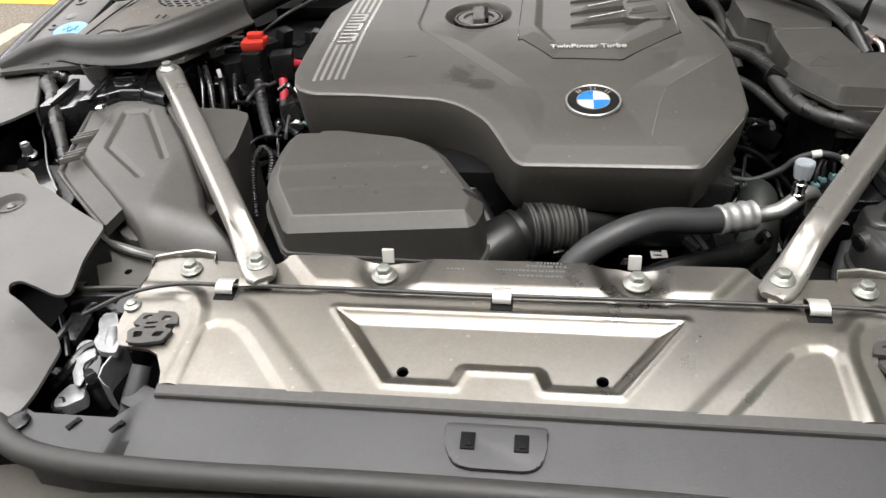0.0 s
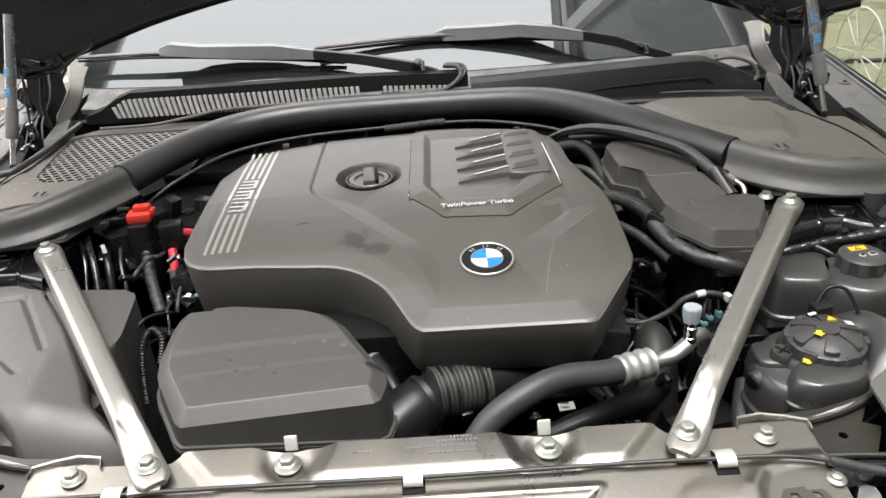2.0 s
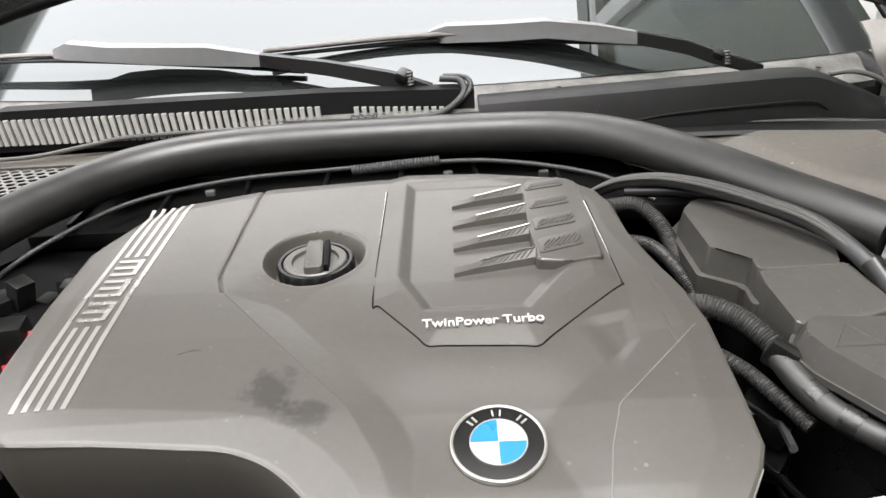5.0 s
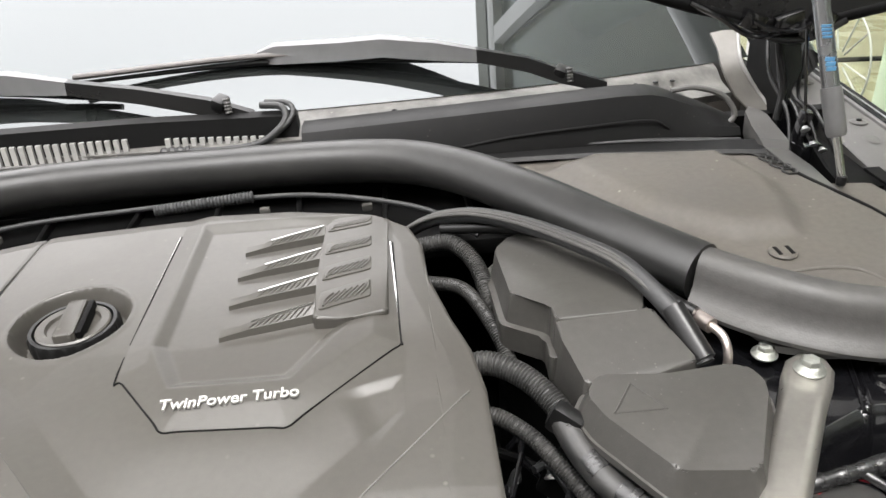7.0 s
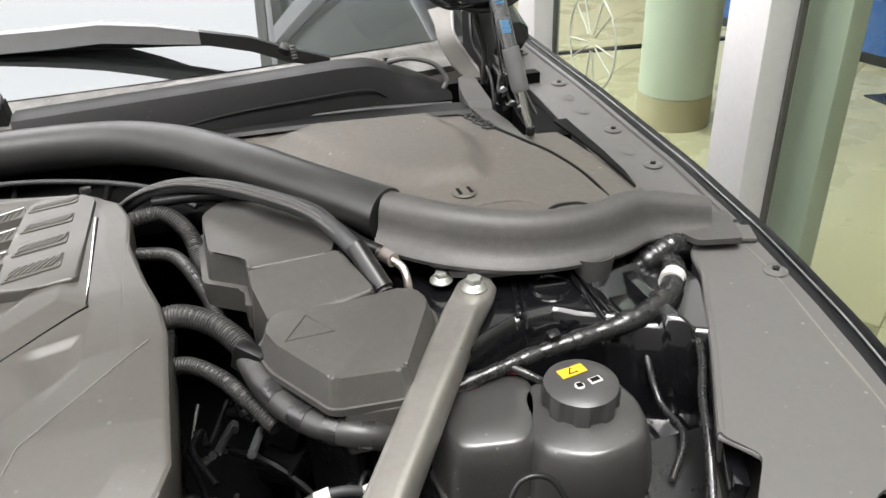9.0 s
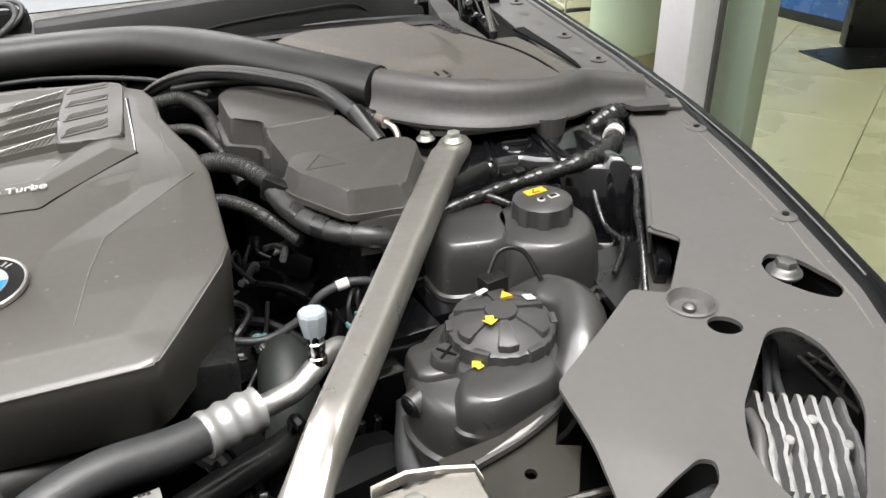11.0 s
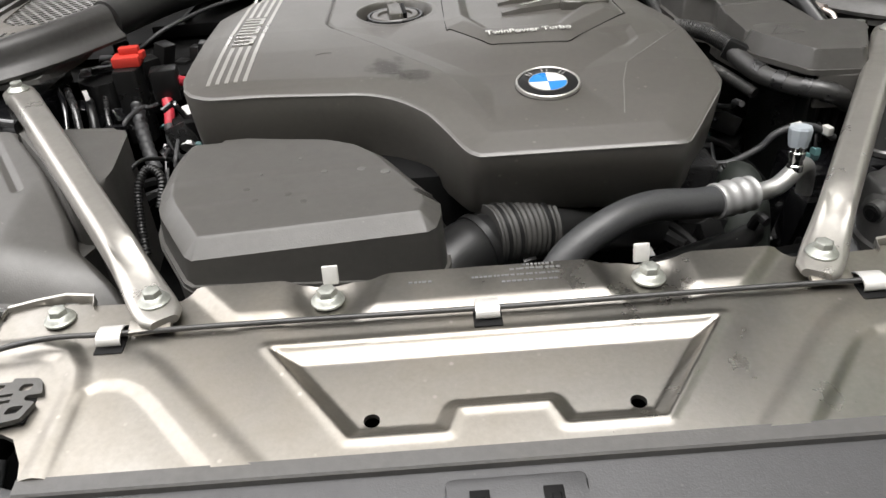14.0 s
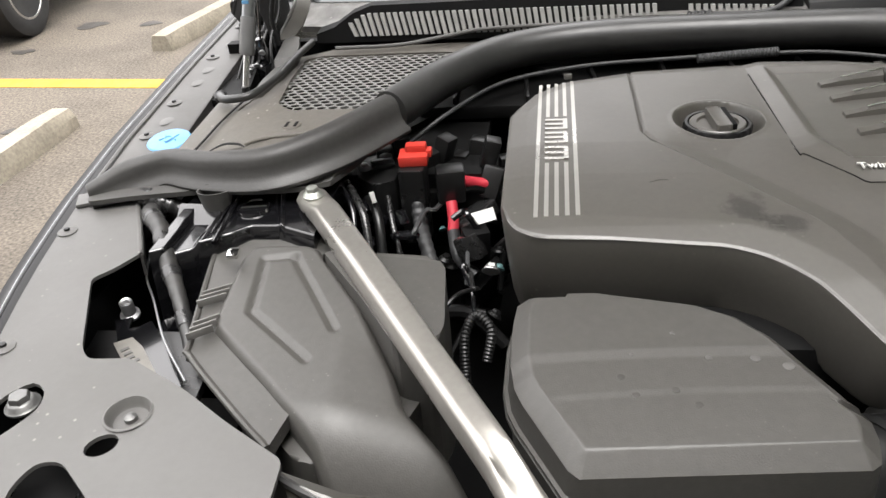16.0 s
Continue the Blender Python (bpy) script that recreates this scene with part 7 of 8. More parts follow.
arrow((0.448, 0.612, 0.9452), 0.0105, 165, BRIGHTYELLOW, rcap)
arrow((0.427, 0.589, 0.9255), 0.0095, 20, BRIGHTYELLOW, tb)
part("mark", prism([(0.467, 0.634), (0.478, 0.634), (0.4725, 0.643)], 0.9440, 0.9466, 0), YELLOW, rcap, "yellow warning triangle", smooth=0)
part("mark", block((0.009, 0.008, 0.0008), (0.491, 0.631, 0.9428), (0, 14, 8), 0), WHITE, rcap, smooth=0)
part("mark", block((0.010, 0.005, 0.0008), (0.459, 0.653, 0.9432), (0, 0, 20), 0), WHITE, rcap, smooth=0)
part("bleed_screw", lathe([(0.006, 0), (0.0125, 0), (0.0125, 0.012), (0.011, 0.014), (0.004, 0.013)], 24, pose(0.413, 0.617, 0.908)), TANK, tb)
part("cross_slot", merged(block((0.018, 0.002, 0.0012), (0.413, 0.617, 0.9218), (0, 0, 40), 0), block((0.018, 0.002, 0.0012), (0.413, 0.617, 0.9220), (0, 0, 130), 0)), DEEP, tb, smooth=0)
part("pipe_boss", blob(rounded([(0.385, 0.650), (0.385, 0.605), (0.425, 0.60), (0.43, 0.655)], 0.012, 3), 0.82, 0.888, 0.911, 0.2), TANK, tb)
part("hose_port", tube([(0.414, 0.616, 0.895), (0.394, 0.608, 0.894), (0.374, 0.600, 0.892)], 0.0088, 18, 4), BLACK, tb)
for u0, u1, rr_ in (((0.396, 0.609, 0.894), (0.391, 0.607, 0.894), 0.0108), ((0.386, 0.605, 0.893), (0.376, 0.601, 0.892), 0.0104), ((0.406, 0.613, 0.895), (0.403, 0.6115, 0.895), 0.0102)):
    part("port_collar", tube([u0, u1], rr_, 20, 1), TANK, tb)
part("port_mouth", tube([(0.3745, 0.6002, 0.892), (0.3728, 0.5995, 0.892)], 0.0052, 8, 1), DEEP, tb)
hose("tank_hose", "black coolant hose below the reservoir", [(0.39, 0.64, 0.86), (0.375, 0.60, 0.83), (0.385, 0.56, 0.80), (0.42, 0.54, 0.79)], 0.014, HOSE, category="hose")
hose("cap_wire", "thin looped wire on the reservoir connector", [(0.470, 0.668, 0.942), (0.485, 0.676, 0.962), (0.505, 0.672, 0.960), (0.515, 0.655, 0.938)], 0.0022, BLACK, category="wiring", group="wiring runs")
cn = thing("connector", (0.475, 0.665, 0.93), "black electrical connector on the reservoir", "connector")
part("shell", block((0.022, 0.016, 0.016), (0.474, 0.664, 0.940), (0, 0, 10), 0.002), BLACK, cn)

# ---- positive terminal by the filter housing ----
jt = thing("jump_terminal", (-0.428, 0.985, 0.86), "black jump-start terminal under a red cap", "battery terminal")
part("post", prism(rounded([(-0.449, 0.965), (-0.417, 0.965), (-0.415, 0.998), (-0.447, 1.000)], 0.005, 2), 0.86, 0.962, 0.004), BLACK, jt)
part("cap", block((0.036, 0.028, 0.014), (-0.431, 0.990, 0.969), (0, 0, 4), 0.003), RED, jt, "red plastic cap")
part("cap_ridge", block((0.026, 0.014, 0.010), (-0.428, 0.996, 0.980), (0, 0, 4), 0.003), RED, jt)
part("cap_latch", block((0.007, 0.013, 0.010), (-0.412, 0.994, 0.974), bevel=0.002), RED, jt)
tx = thing("terminal_cover", (-0.385, 0.985, 0.87), "black terminal cover with red cable sleeves", "battery terminal")
part("cover", block((0.036, 0.030, 0.045), (-0.387, 0.985, 0.935), (0, 0, 10), 0.006), BLACK, tx)
part("red_sleeve", tube([(-0.372, 0.985, 0.938), (-0.357, 0.995, 0.930), (-0.343, 1.000, 0.926)], 0.0075, 12), REDTAPE, tx, "red cable sleeve")
part("red_sleeve", tube([(-0.385, 0.965, 0.920), (-0.382, 0.952, 0.905), (-0.382, 0.940, 0.890)], 0.0070, 12), REDTAPE, tx, "red cable sleeve")
part("cable", tube([(-0.382, 0.942, 0.893), (-0.375, 0.92, 0.87), (-0.352, 0.90, 0.855)], 0.0075, 12), HOSE, tx)
wt = thing("white_tag", (-0.345, 0.935, 0.90), "white paper tag on the cables", "tag")
part("tag", block((0.028, 0.019, 0.001), (-0.343, 0.932, 0.918), (22, -12, 12), 0.0003), WHITE, wt)
hose("terminal_cable", "thick black taped cable dropping from the terminal", [(-0.428, 0.972, 0.915), (-0.424, 0.955, 0.895), (-0.413, 0.925, 0.875), (-0.398, 0.895, 0.85)], 0.009, HOSE, 0.0006, 0.011, category="wiring", group="wiring runs")
hose("sensor_conduit", "thin black conduit looping between box and housing", [(-0.322, 0.69, 0.905), (-0.318, 0.705, 0.93), (-0.333, 0.716, 0.938), (-0.342, 0.70, 0.925), (-0.340, 0.675, 0.895), (-0.335, 0.655, 0.87)], 0.0045, BLACK, 0.0005, 0.0035, category="wiring", group="wiring runs")


# ---- fender trims with holes, rivets, headlamp parts ----
INNER_R = [(0.795, 0.93), (0.755, 0.89), (0.742, 0.855), (0.723, 0.822), (0.693, 0.769), (0.668, 0.728), (0.640, 0.683), (0.657, 0.657), (0.599, 0.593), (0.573, 0.610), (0.522, 0.574), (0.465, 0.537), (0.462, 0.480), (0.455, 0.437), (0.470, 0.433), (0.517, 0.447), (0.526, 0.442), (0.519, 0.428), (0.452, 0.393), (0.436, 0.373), (0.433, 0.318), (0.436, 0.296)]
INNER_L = [(0.795, 0.93), (0.766, 0.92), (0.728, 0.855), (0.699, 0.797), (0.718, 0.768), (0.734, 0.752), (0.690, 0.652), (0.677, 0.638), (0.636, 0.640), (0.570, 0.605), (0.521, 0.572), (0.464, 0.538), (0.462, 0.480), (0.456, 0.437), (0.470, 0.433), (0.517, 0.447), (0.526, 0.442), (0.519, 0.428), (0.452, 0.393), (0.436, 0.373), (0.433, 0.318), (0.436, 0.296)]
OUTER = [(0.50, 0.262), (0.56, 0.295)] + [(fender_edge(y) - 0.006, y) for y in (0.34, 0.42, 0.48, 0.54, 0.60, 0.66, 0.72, 0.78, 0.84, 0.90, 0.935)]
SLOT = rounded([(0.694, 0.598), (0.712, 0.610), (0.730, 0.592), (0.740, 0.550), (0.722, 0.536), (0.706, 0.550), (0.690, 0.578)], 0.008, 2)
BIG = rounded([(0.640, 0.528), (0.660, 0.526), (0.668, 0.504), (0.658, 0.448), (0.600, 0.388), (0.552, 0.400), (0.552, 0.440), (0.572, 0.472)], 0.012, 3)


def trim_z(x, y):
    a = abs(x)
    z = fender_z(x, y)
    z -= 0.007 * step((0.510 - a) / 0.05) * step((0.50 - y) / 0.07)
    if y < 0.42:
        z -= 0.011 * max(0.0, 1 - line_distance(a, y, [(0.470, 0.402), (0.452, 0.393), (0.436, 0.373), (0.433, 0.318), (0.436, 0.296), (0.50, 0.262)], False) / 0.024)
    return z + 0.002


def push_rivet(parent, x, y, z):
    """Flat grey disc with a dark pin."""
    disc = part("rivet", lathe([(0.003, 0), (0.0112, 0), (0.0112, 0.0008), (0.0070, 0.0022), (0.0035, 0.0022)], 22, pose(x, y, z)), TRIM, parent)
    part("pin", lathe([(0.0012, 0.001), (0.0034, 0.001), (0.0034, 0.0046), (0.0012, 0.0052)], 12, pose(x, y, z)), BLACK, disc)


LATCH = material("dull_latch_steel", (0.36, 0.365, 0.37), 0.44, metal=0.6, grain=0.12, grain_scale=120, stain=0.3, stain_scale=50, bump=0.2, bump_scale=300, stain_color=(0.16, 0.16, 0.165))
BOLTGREY = material("dark_phosphated_steel", (0.15, 0.15, 0.145), 0.4, metal=0.7, grain=0.1, stain=0.15, stain_scale=60, bump=0.05)
for s, inner in ((1, INNER_R), (-1, INNER_L)):
    ft = thing("fender_trim", (s * 0.68, 0.6, 0.9), "grey plastic fender trim with bolt slot and lamp opening", "trim panel", "fender trims")
    outer = rounded([(s * x, y) for x, y in inner + OUTER], 0.007, 3)
    holes = [[(s * x, y) for x, y in h] for h in (SLOT, BIG, circle(0.608, 0.578, 0.0185, 20), circle(0.615, 0.5445, 0.0135, 16, 0.0105, -30))]
    part("sheet", plate(outer, holes, trim_z, 0.004, cell=0.016), TRIM, ft, smooth=30)
    if s > 0:
        part("dust_line", tube([(fender_edge(y) - 0.021 + 0.0015 * math.sin(40 * y), y, trim_z(0.75, y) + 0.0002) for y in np.linspace(0.50, 0.88, 12)], [0.0004, 0.0012, 0.0009, 0.0013, 0.0008, 0.0012, 0.0014, 0.0009, 0.0012, 0.0008, 0.0011, 0.0004], 6, 3), DIRTY_GLASS_EDGE, ft, "pale line of dried dust")
    lipn = 7 if s > 0 else 4
    part("edge_lip", tube([(s * (x + 0.003), y, trim_z(x, y) - 0.0035) for x, y in inner[:lipn]], 0.0040, 10, 4), TRIM, ft)
    part("edge_drop", loft(bmesh.new(), [[(s * x, y, trim_z(x, y) - 0.003), (s * (x + 0.004), y, trim_z(x, y) - 0.003), (s * (x + 0.006), y, trim_z(x, y) - 0.030), (s * (x + 0.003), y, trim_z(x, y) - 0.030)] for x, y in inner[:lipn]]), TRIM, ft)
    dish = lathe([(0.003, -0.007), (0.0145, -0.007), (0.0165, -0.005), (0.0175, 0.0005), (0.0192, 0.0022), (0.0212, 0.0012)], 28, pose(s * 0.608, 0.578, trim_z(0.608, 0.578) - 0.001), caps=False)
    part("screw_dish", dish, TRIM, ft)
    part("screw", lathe([(0.002, 0), (0.0055, 0), (0.0055, 0.004), (0.002, 0.006)], 14, pose(s * 0.608, 0.578, trim_z(0.608, 0.578) - 0.008)), BOLTGREY, ft)
    for rx, ry in ((0.768, 0.650), (0.808, 0.836), (0.70, 0.40)):
        push_rivet(ft, s * rx, ry, trim_z(rx, ry))
    hb = thing("adjuster_bolt", (s * 0.708, 0.585, 0.91), "dark hexagon bolt in the fender slot", "bolt", "fender bolts")
    part("head", hex_bolt(bmesh.new(), (s * 0.708, 0.584, 0.936), 0.0086), BOLTGREY, hb)
    part("shank", lathe([(0.008, -0.05), (0.008, 0.001)], 12, pose(s * 0.708, 0.584, 0.936)), PRIMER, hb)
    # bottom of the lamp opening, its shade given as near-zero black
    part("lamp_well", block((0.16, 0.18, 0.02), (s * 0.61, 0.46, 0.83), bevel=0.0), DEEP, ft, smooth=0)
    # outer rivet strip towards the windscreen
    st = thing("fender_rail", (s * 0.82, 1.2, 0.95), "grey sheet metal fender rail with rivets", "body panel", "fender rails")
    bm = bmesh.new()
    rr = []
    for y in np.linspace(0.90, 1.58, 18):
        e = fender_edge(y) - 0.008
        w = float(np.interp(y, [0.9, 1.0, 1.6], [0.05, 0.082, 0.066]))
        z = fender_z(e, y) + 0.003
        rr.append([(s * (e - w), y, z - 0.10), (s * (e - w), y, z - 0.002), (s * (e - w + 0.003), y, z), (s * e, y, z), (s * e, y, z - 0.10)])
    loft(bm, rr)
    part("rail", bm, TRIM, st)
    ys_ = [0.92 + 0.066 * k for k in range(11)]
    part("gutter_bead", tube([(s * (fender_edge(y) - 0.011), y, fender_z(0.85, y) + 0.0035) for y in ys_], 0.0038, 8, 4), TRIM, st)
    part("bright_edge", tube([(s * (fender_edge(y) + 0.0045), y, fender_z(0.85, y) + 0.0055) for y in [0.55 + 0.07 * k for k in range(15)]], 0.0009, 6, 4), GREYMETAL, st, "thin bright fender edge")
    part("end_plate", block((0.058, 0.030, 0.005), (s * 0.800, 0.905, fender_z(0.80, 0.905) + 0.004), (0, 0, s * -22), 0.0018), TRIM, st)
    for y in (0.918, 1.06, 1.163, 1.336, 1.48):
        e = fender_edge(y) - 0.034
        push_rivet(st, s * e, y, fender_z(e, y) + 0.0035)
    for y in (1.11, 1.24, 1.29, 1.40):
        e = fender_edge(y) - 0.045
        part("dimple", lathe([(0.004, 0.0006), (0.010, 0.0004), (0.014, 0.0)], 14, pose(s * e, y, fender_z(e, y) + 0.003) @ Matrix.Diagonal((0.7, 1.4, 1, 1))), TRIM, st)
    # finned lamp driver in the opening
    hs = thing("heat_sink", (s * 0.61, 0.44, 0.85), "cast aluminium finned lamp driver inside the fender opening", "heat sink", "lamp drivers")
    m = pose(s * 0.628, 0.459, 0.880, 8, 0, s * -30)
    own = block((0.066, 0.088, 0.016), (0, 0, -0.010), bevel=0.003)
    own.transform(m)
    part("base", own, FINALU, hs)
    for k in range(7):
        x0 = -0.030 + 0.010 * k
        bm = bmesh.new()
        loft(bm, [[(x0 + dx - 0.0021, y, -0.004), (x0 + dx - 0.0015, y, zt), (x0 + dx + 0.0015, y, zt), (x0 + dx + 0.0021, y, -0.004)] for y, dx, zt in ((-0.043, 0.0, 0.010), (-0.036, 0.0, 0.013), (-0.015, 0.0, 0.013), (-0.008, 0.0022, 0.013), (0.010, 0.0022, 0.013), (0.017, 0.0, 0.013), (0.038, 0.0, 0.013), (0.043, 0.0, 0.010))])
        if k in (1, 3, 5):
            lathe([(0.0042, -0.002), (0.0042, 0.0125), (0.0030, 0.0135)], 12, pose(x0 + 0.005, -0.012 + 0.010 * (k % 4), 0), bm)
        bm.transform(m)
        part("fin", bm, FINALU, hs, smooth=20)
    lug = lathe([(0.0030, -0.006), (0.0085, -0.006), (0.0085, 0.002), (0.0030, 0.003)], 18, m @ pose(s * 0.026, -0.048, 0.0))
    part("lug", lug, FINALU, hs)
    hose("lamp_cable", "grey cable pair entering the lamp opening", [(s * 0.598, 0.49, 0.90), (s * 0.590, 0.47, 0.90), (s * 0.578, 0.45, 0.892), (s * 0.572, 0.42, 0.875)], 0.005, TRIM, category="wiring", group="lamp cables")
    # latch and clutter beside the front panel
    la = thing("hood_latch", (s * 0.42, 0.40, 0.82), "grey galvanised hood latch with springs in the corner", "latch", "hood latches")
    def latch_piece(pts, z0, top, mat, label="", bevel=0.003):
        part("latch_plate", prism([(s * u, v) for u, v in pts][::-s], z0, top, bevel), mat, la, label)

    latch_piece(rounded([(0.416, 0.442), (0.428, 0.442), (0.431, 0.429), (0.424, 0.416), (0.419, 0.398), (0.410, 0.387), (0.400, 0.385), (0.389, 0.385), (0.390, 0.398), (0.402, 0.419)], 0.004, 3), 0.884, lambda x, y: 0.8915 + 0.0020 * math.sin(150 * (y - 0.385)), LATCH, "pale galvanised latch plate", 0.0012)
    latch_piece(rounded([(0.425, 0.406), (0.436, 0.407), (0.441, 0.399), (0.437, 0.387), (0.431, 0.378), (0.429, 0.365), (0.420, 0.351), (0.413, 0.349), (0.413, 0.359), (0.423, 0.373), (0.421, 0.382), (0.414, 0.387)], 0.003, 3), 0.8795, lambda x, y: 0.884 + 0.10 * (y - 0.39), LATCH, "pale hooked catch plate", 0.0010)
    latch_piece(rounded([(0.415, 0.358), (0.432, 0.359), (0.437, 0.340), (0.433, 0.328), (0.421, 0.330), (0.407, 0.342)], 0.004, 3), 0.858, 0.872, LATCH, "", 0.0016)
    latch_piece(rounded([(0.408, 0.392), (0.420, 0.390), (0.418, 0.367), (0.412, 0.352), (0.404, 0.365)], 0.004, 3), 0.866, lambda x, y: 0.878 + 0.15 * (y - 0.37), GLOSS, "glossy black lever", 0.0016)
    latch_piece(rounded([(0.452, 0.450), (0.472, 0.446), (0.470, 0.430), (0.455, 0.407), (0.449, 0.409)], 0.003, 3), 0.874, lambda x, y: 0.885 + 0.2 * (x * s - 0.46), PRIMER, "dark bracket blade", 0.0010)
    part("emboss", tube([(s * 0.410, 0.420, 0.8920), (s * 0.403, 0.402, 0.8915), (s * 0.399, 0.391, 0.8900)], [0.0045, 0.0065, 0.0040], 12, 6, flat=0.45), LATCH, la)
    part("side_rod", tube([(s * 0.488, 0.445, 0.880), (s * 0.463, 0.412, 0.880), (s * 0.446, 0.386, 0.880)], 0.0034, 10, 4), GLOSS, la)
    bm = bmesh.new()
    loft(bm, [[(s * x, y, z), (s * (x + 0.0016), y, z + 0.0004), (s * (x + 0.0022), y, z - 0.034), (s * (x + 0.0004), y, z - 0.034)] for x, y, z in ((0.389, 0.402, 0.888), (0.394, 0.388, 0.887), (0.398, 0.372, 0.885), (0.396, 0.359, 0.884), (0.388, 0.352, 0.883), (0.379, 0.347, 0.882))])
    part("latch_rail", bm, LATCH, la, "galvanised guide rail")
    part("hook", tube([(s * 0.412, 0.396, 0.874), (s * 0.420, 0.391, 0.877), (s * 0.424, 0.376, 0.876), (s * 0.417, 0.356, 0.870)], [0.004, 0.0065, 0.0062, 0.0045], 10, 6, flat=0.6), PRIMER, la, "black catch hook")
    part("spring", tube([(s * (0.431 + 0.0065 * math.cos(1.2 * k)), 0.334 + 0.0065 * math.sin(1.2 * k), 0.858 + 0.0011 * k) for k in range(14)], 0.0016, 6, 3), PRIMER, la, "black coil spring")
    part("rubber_foot", lathe([(0.004, 0), (0.0085, 0), (0.0085, 0.008), (0.006, 0.012), (0.002, 0.013)], 16, pose(s * 0.420, 0.447, 0.878)), BLACK, la)
    ld = bmesh.new()
    block((0.010, 0.080, 0.030), (s * 0.400, 0.395, 0.850), (0, s * 15, s * 14), 0.004, bm=ld)
    block((0.030, 0.024, 0.024), (s * 0.445, 0.385, 0.850), (20, 0, s * 30), 0.006, bm=ld)
    block((0.040, 0.012, 0.012), (s * 0.420, 0.372, 0.872), (0, s * 20, s * 40), 0.003, bm=ld)
    tube([(s * 0.415, 0.405, 0.885), (s * 0.432, 0.395, 0.882), (s * 0.440, 0.375, 0.876), (s * 0.452, 0.36, 0.866)], 0.0055, 8, bm=ld)
    tube([(s * 0.47, 0.45, 0.88), (s * 0.468, 0.42, 0.885), (s * 0.475, 0.38, 0.875), (s * 0.47, 0.34, 0.86)], 0.004, 8, bm=ld)
    tube([(s * 0.44, 0.465, 0.885), (s * 0.455, 0.455, 0.888), (s * 0.470, 0.43, 0.870)], 0.004, 8, bm=ld)
    lathe([(0.012, 0), (0.0165, 0.001), (0.0165, 0.005), (0.010, 0.007), (0.006, 0.004)], 20, pose(s * 0.424, 0.466, 0.889, 15, 0, 0), ld)
    lathe([(0.008, 0), (0.012, 0.002), (0.012, 0.007), (0.005, 0.008)], 18, pose(s * 0.405, 0.450, 0.893, 10, 0, 0), ld)
    part("lever", ld, PRIMER, la, "black latch lever and grommets")
    hn = bmesh.new()
    tube([(s * 0.358, 0.376, 0.885), (s * 0.362, 0.352, 0.865), (s * 0.368, 0.33, 0.845)], [0.010, 0.0115, 0.010], 14, bm=hn)
    block((0.03, 0.028, 0.02), (s * 0.352, 0.348, 0.865), (10, 0, s * 20), 0.006, bm=hn)
    part("horn_pipe", hn, HOSE, la)
    for k in range(7):
        u, v = random.uniform(0.40, 0.47), random.uniform(0.33, 0.46)
        chip = block((random.uniform(0.006, 0.014), random.uniform(0.008, 0.018), random.uniform(0.004, 0.012)), (s * u, v, random.uniform(0.845, 0.872)), (random.uniform(-40, 40), random.uniform(-40, 40), random.uniform(0, 180)), 0.0018, segments=1)
        part("catch", chip, random.choice((LATCH, PRIMER, BLACK, PRIMER)), la)
    # bracket plate between panel and trim
    br = thing("side_bracket", (s * 0.45, 0.50, 0.88), "grey coated bracket plate beside the steel panel", "bracket", "side brackets")
    part("plate", plate([(s * u, v) for u, v in ((0.372, 0.530), (0.372, 0.505), (0.395, 0.470), (0.445, 0.468), (0.468, 0.505), (0.452, 0.512), (0.478, 0.552), (0.42, 0.534))], [circle(s * 0.425, 0.496, 0.0045, 12)], lambda x, y: 0.905 + 0.05 * (y - 0.5), 0.004), OLIVE, br)
    part("drop_edge", block((0.11, 0.010, 0.030), (s * 0.430, 0.464, 0.886), (0, 0, s * -4), 0.002), PRIMER, br)
    part("lip", tube([(s * 0.385, 0.470, 0.905), (s * 0.43, 0.468, 0.905), (s * 0.485, 0.462, 0.905)], 0.003, 8), OLIVE, br)
    part("gutter", tube([(s * 0.392, 0.513, 0.910), (s * 0.43, 0.522, 0.911), (s * 0.465, 0.537, 0.912), (s * 0.487, 0.554, 0.912)], 0.0040, 8), CONDUIT, br)
    part("scuff", tube([(s * 0.402, 0.5150, 0.9142), (s * 0.43, 0.522, 0.9150), (s * 0.452, 0.5315, 0.9156)], [0.0004, 0.0024, 0.0005], 8, 4), SLAT, br, "pale scuffed paint")
pk = thing("wing_pocket", (0.66, 0.68, 0.89), "dark plastic pocket plate in the fender trim cut-out", "bracket")
part("plate", plate([(0.605, 0.640), (0.640, 0.625), (0.705, 0.700), (0.680, 0.740)], [circle(0.655, 0.668, 0.0030, 10)], lambda x, y: 0.900, 0.003), DUCT, pk)
part("lip", tube([(0.641, 0.684, 0.9415), (0.652, 0.666, 0.9415), (0.656, 0.658, 0.9415)], 0.0022, 8, 4), TRIM, pk)

# left-hand details
bc = thing("washer_filler", (-0.775, 1.045, 0.96), "light blue washer fluid filler cap", "filler cap")
part("cap", lathe([(0.020, 0), (0.029, 0.0), (0.030, 0.002), (0.028, 0.004), (0.006, 0.005)], 32, pose(-0.775, 1.045, 0.972, 6, 0, 0)), SKYBLUE, bc)
mk = bmesh.new()
tube([(-0.787, 1.040, 0.9768), (-0.775, 1.050, 0.9778), (-0.763, 1.040, 0.9768)], 0.0012, 6, bm=mk)
tube([(-0.785, 1.055, 0.978), (-0.775, 1.035, 0.9768), (-0.765, 1.055, 0.978)], 0.0012, 6, bm=mk)
part("symbol", mk, SKYBLUE, bc)
sc = thing("ground_stud", (-0.683, 0.735, 0.89), "bright threaded stud and nut on the black wing", "bolt")
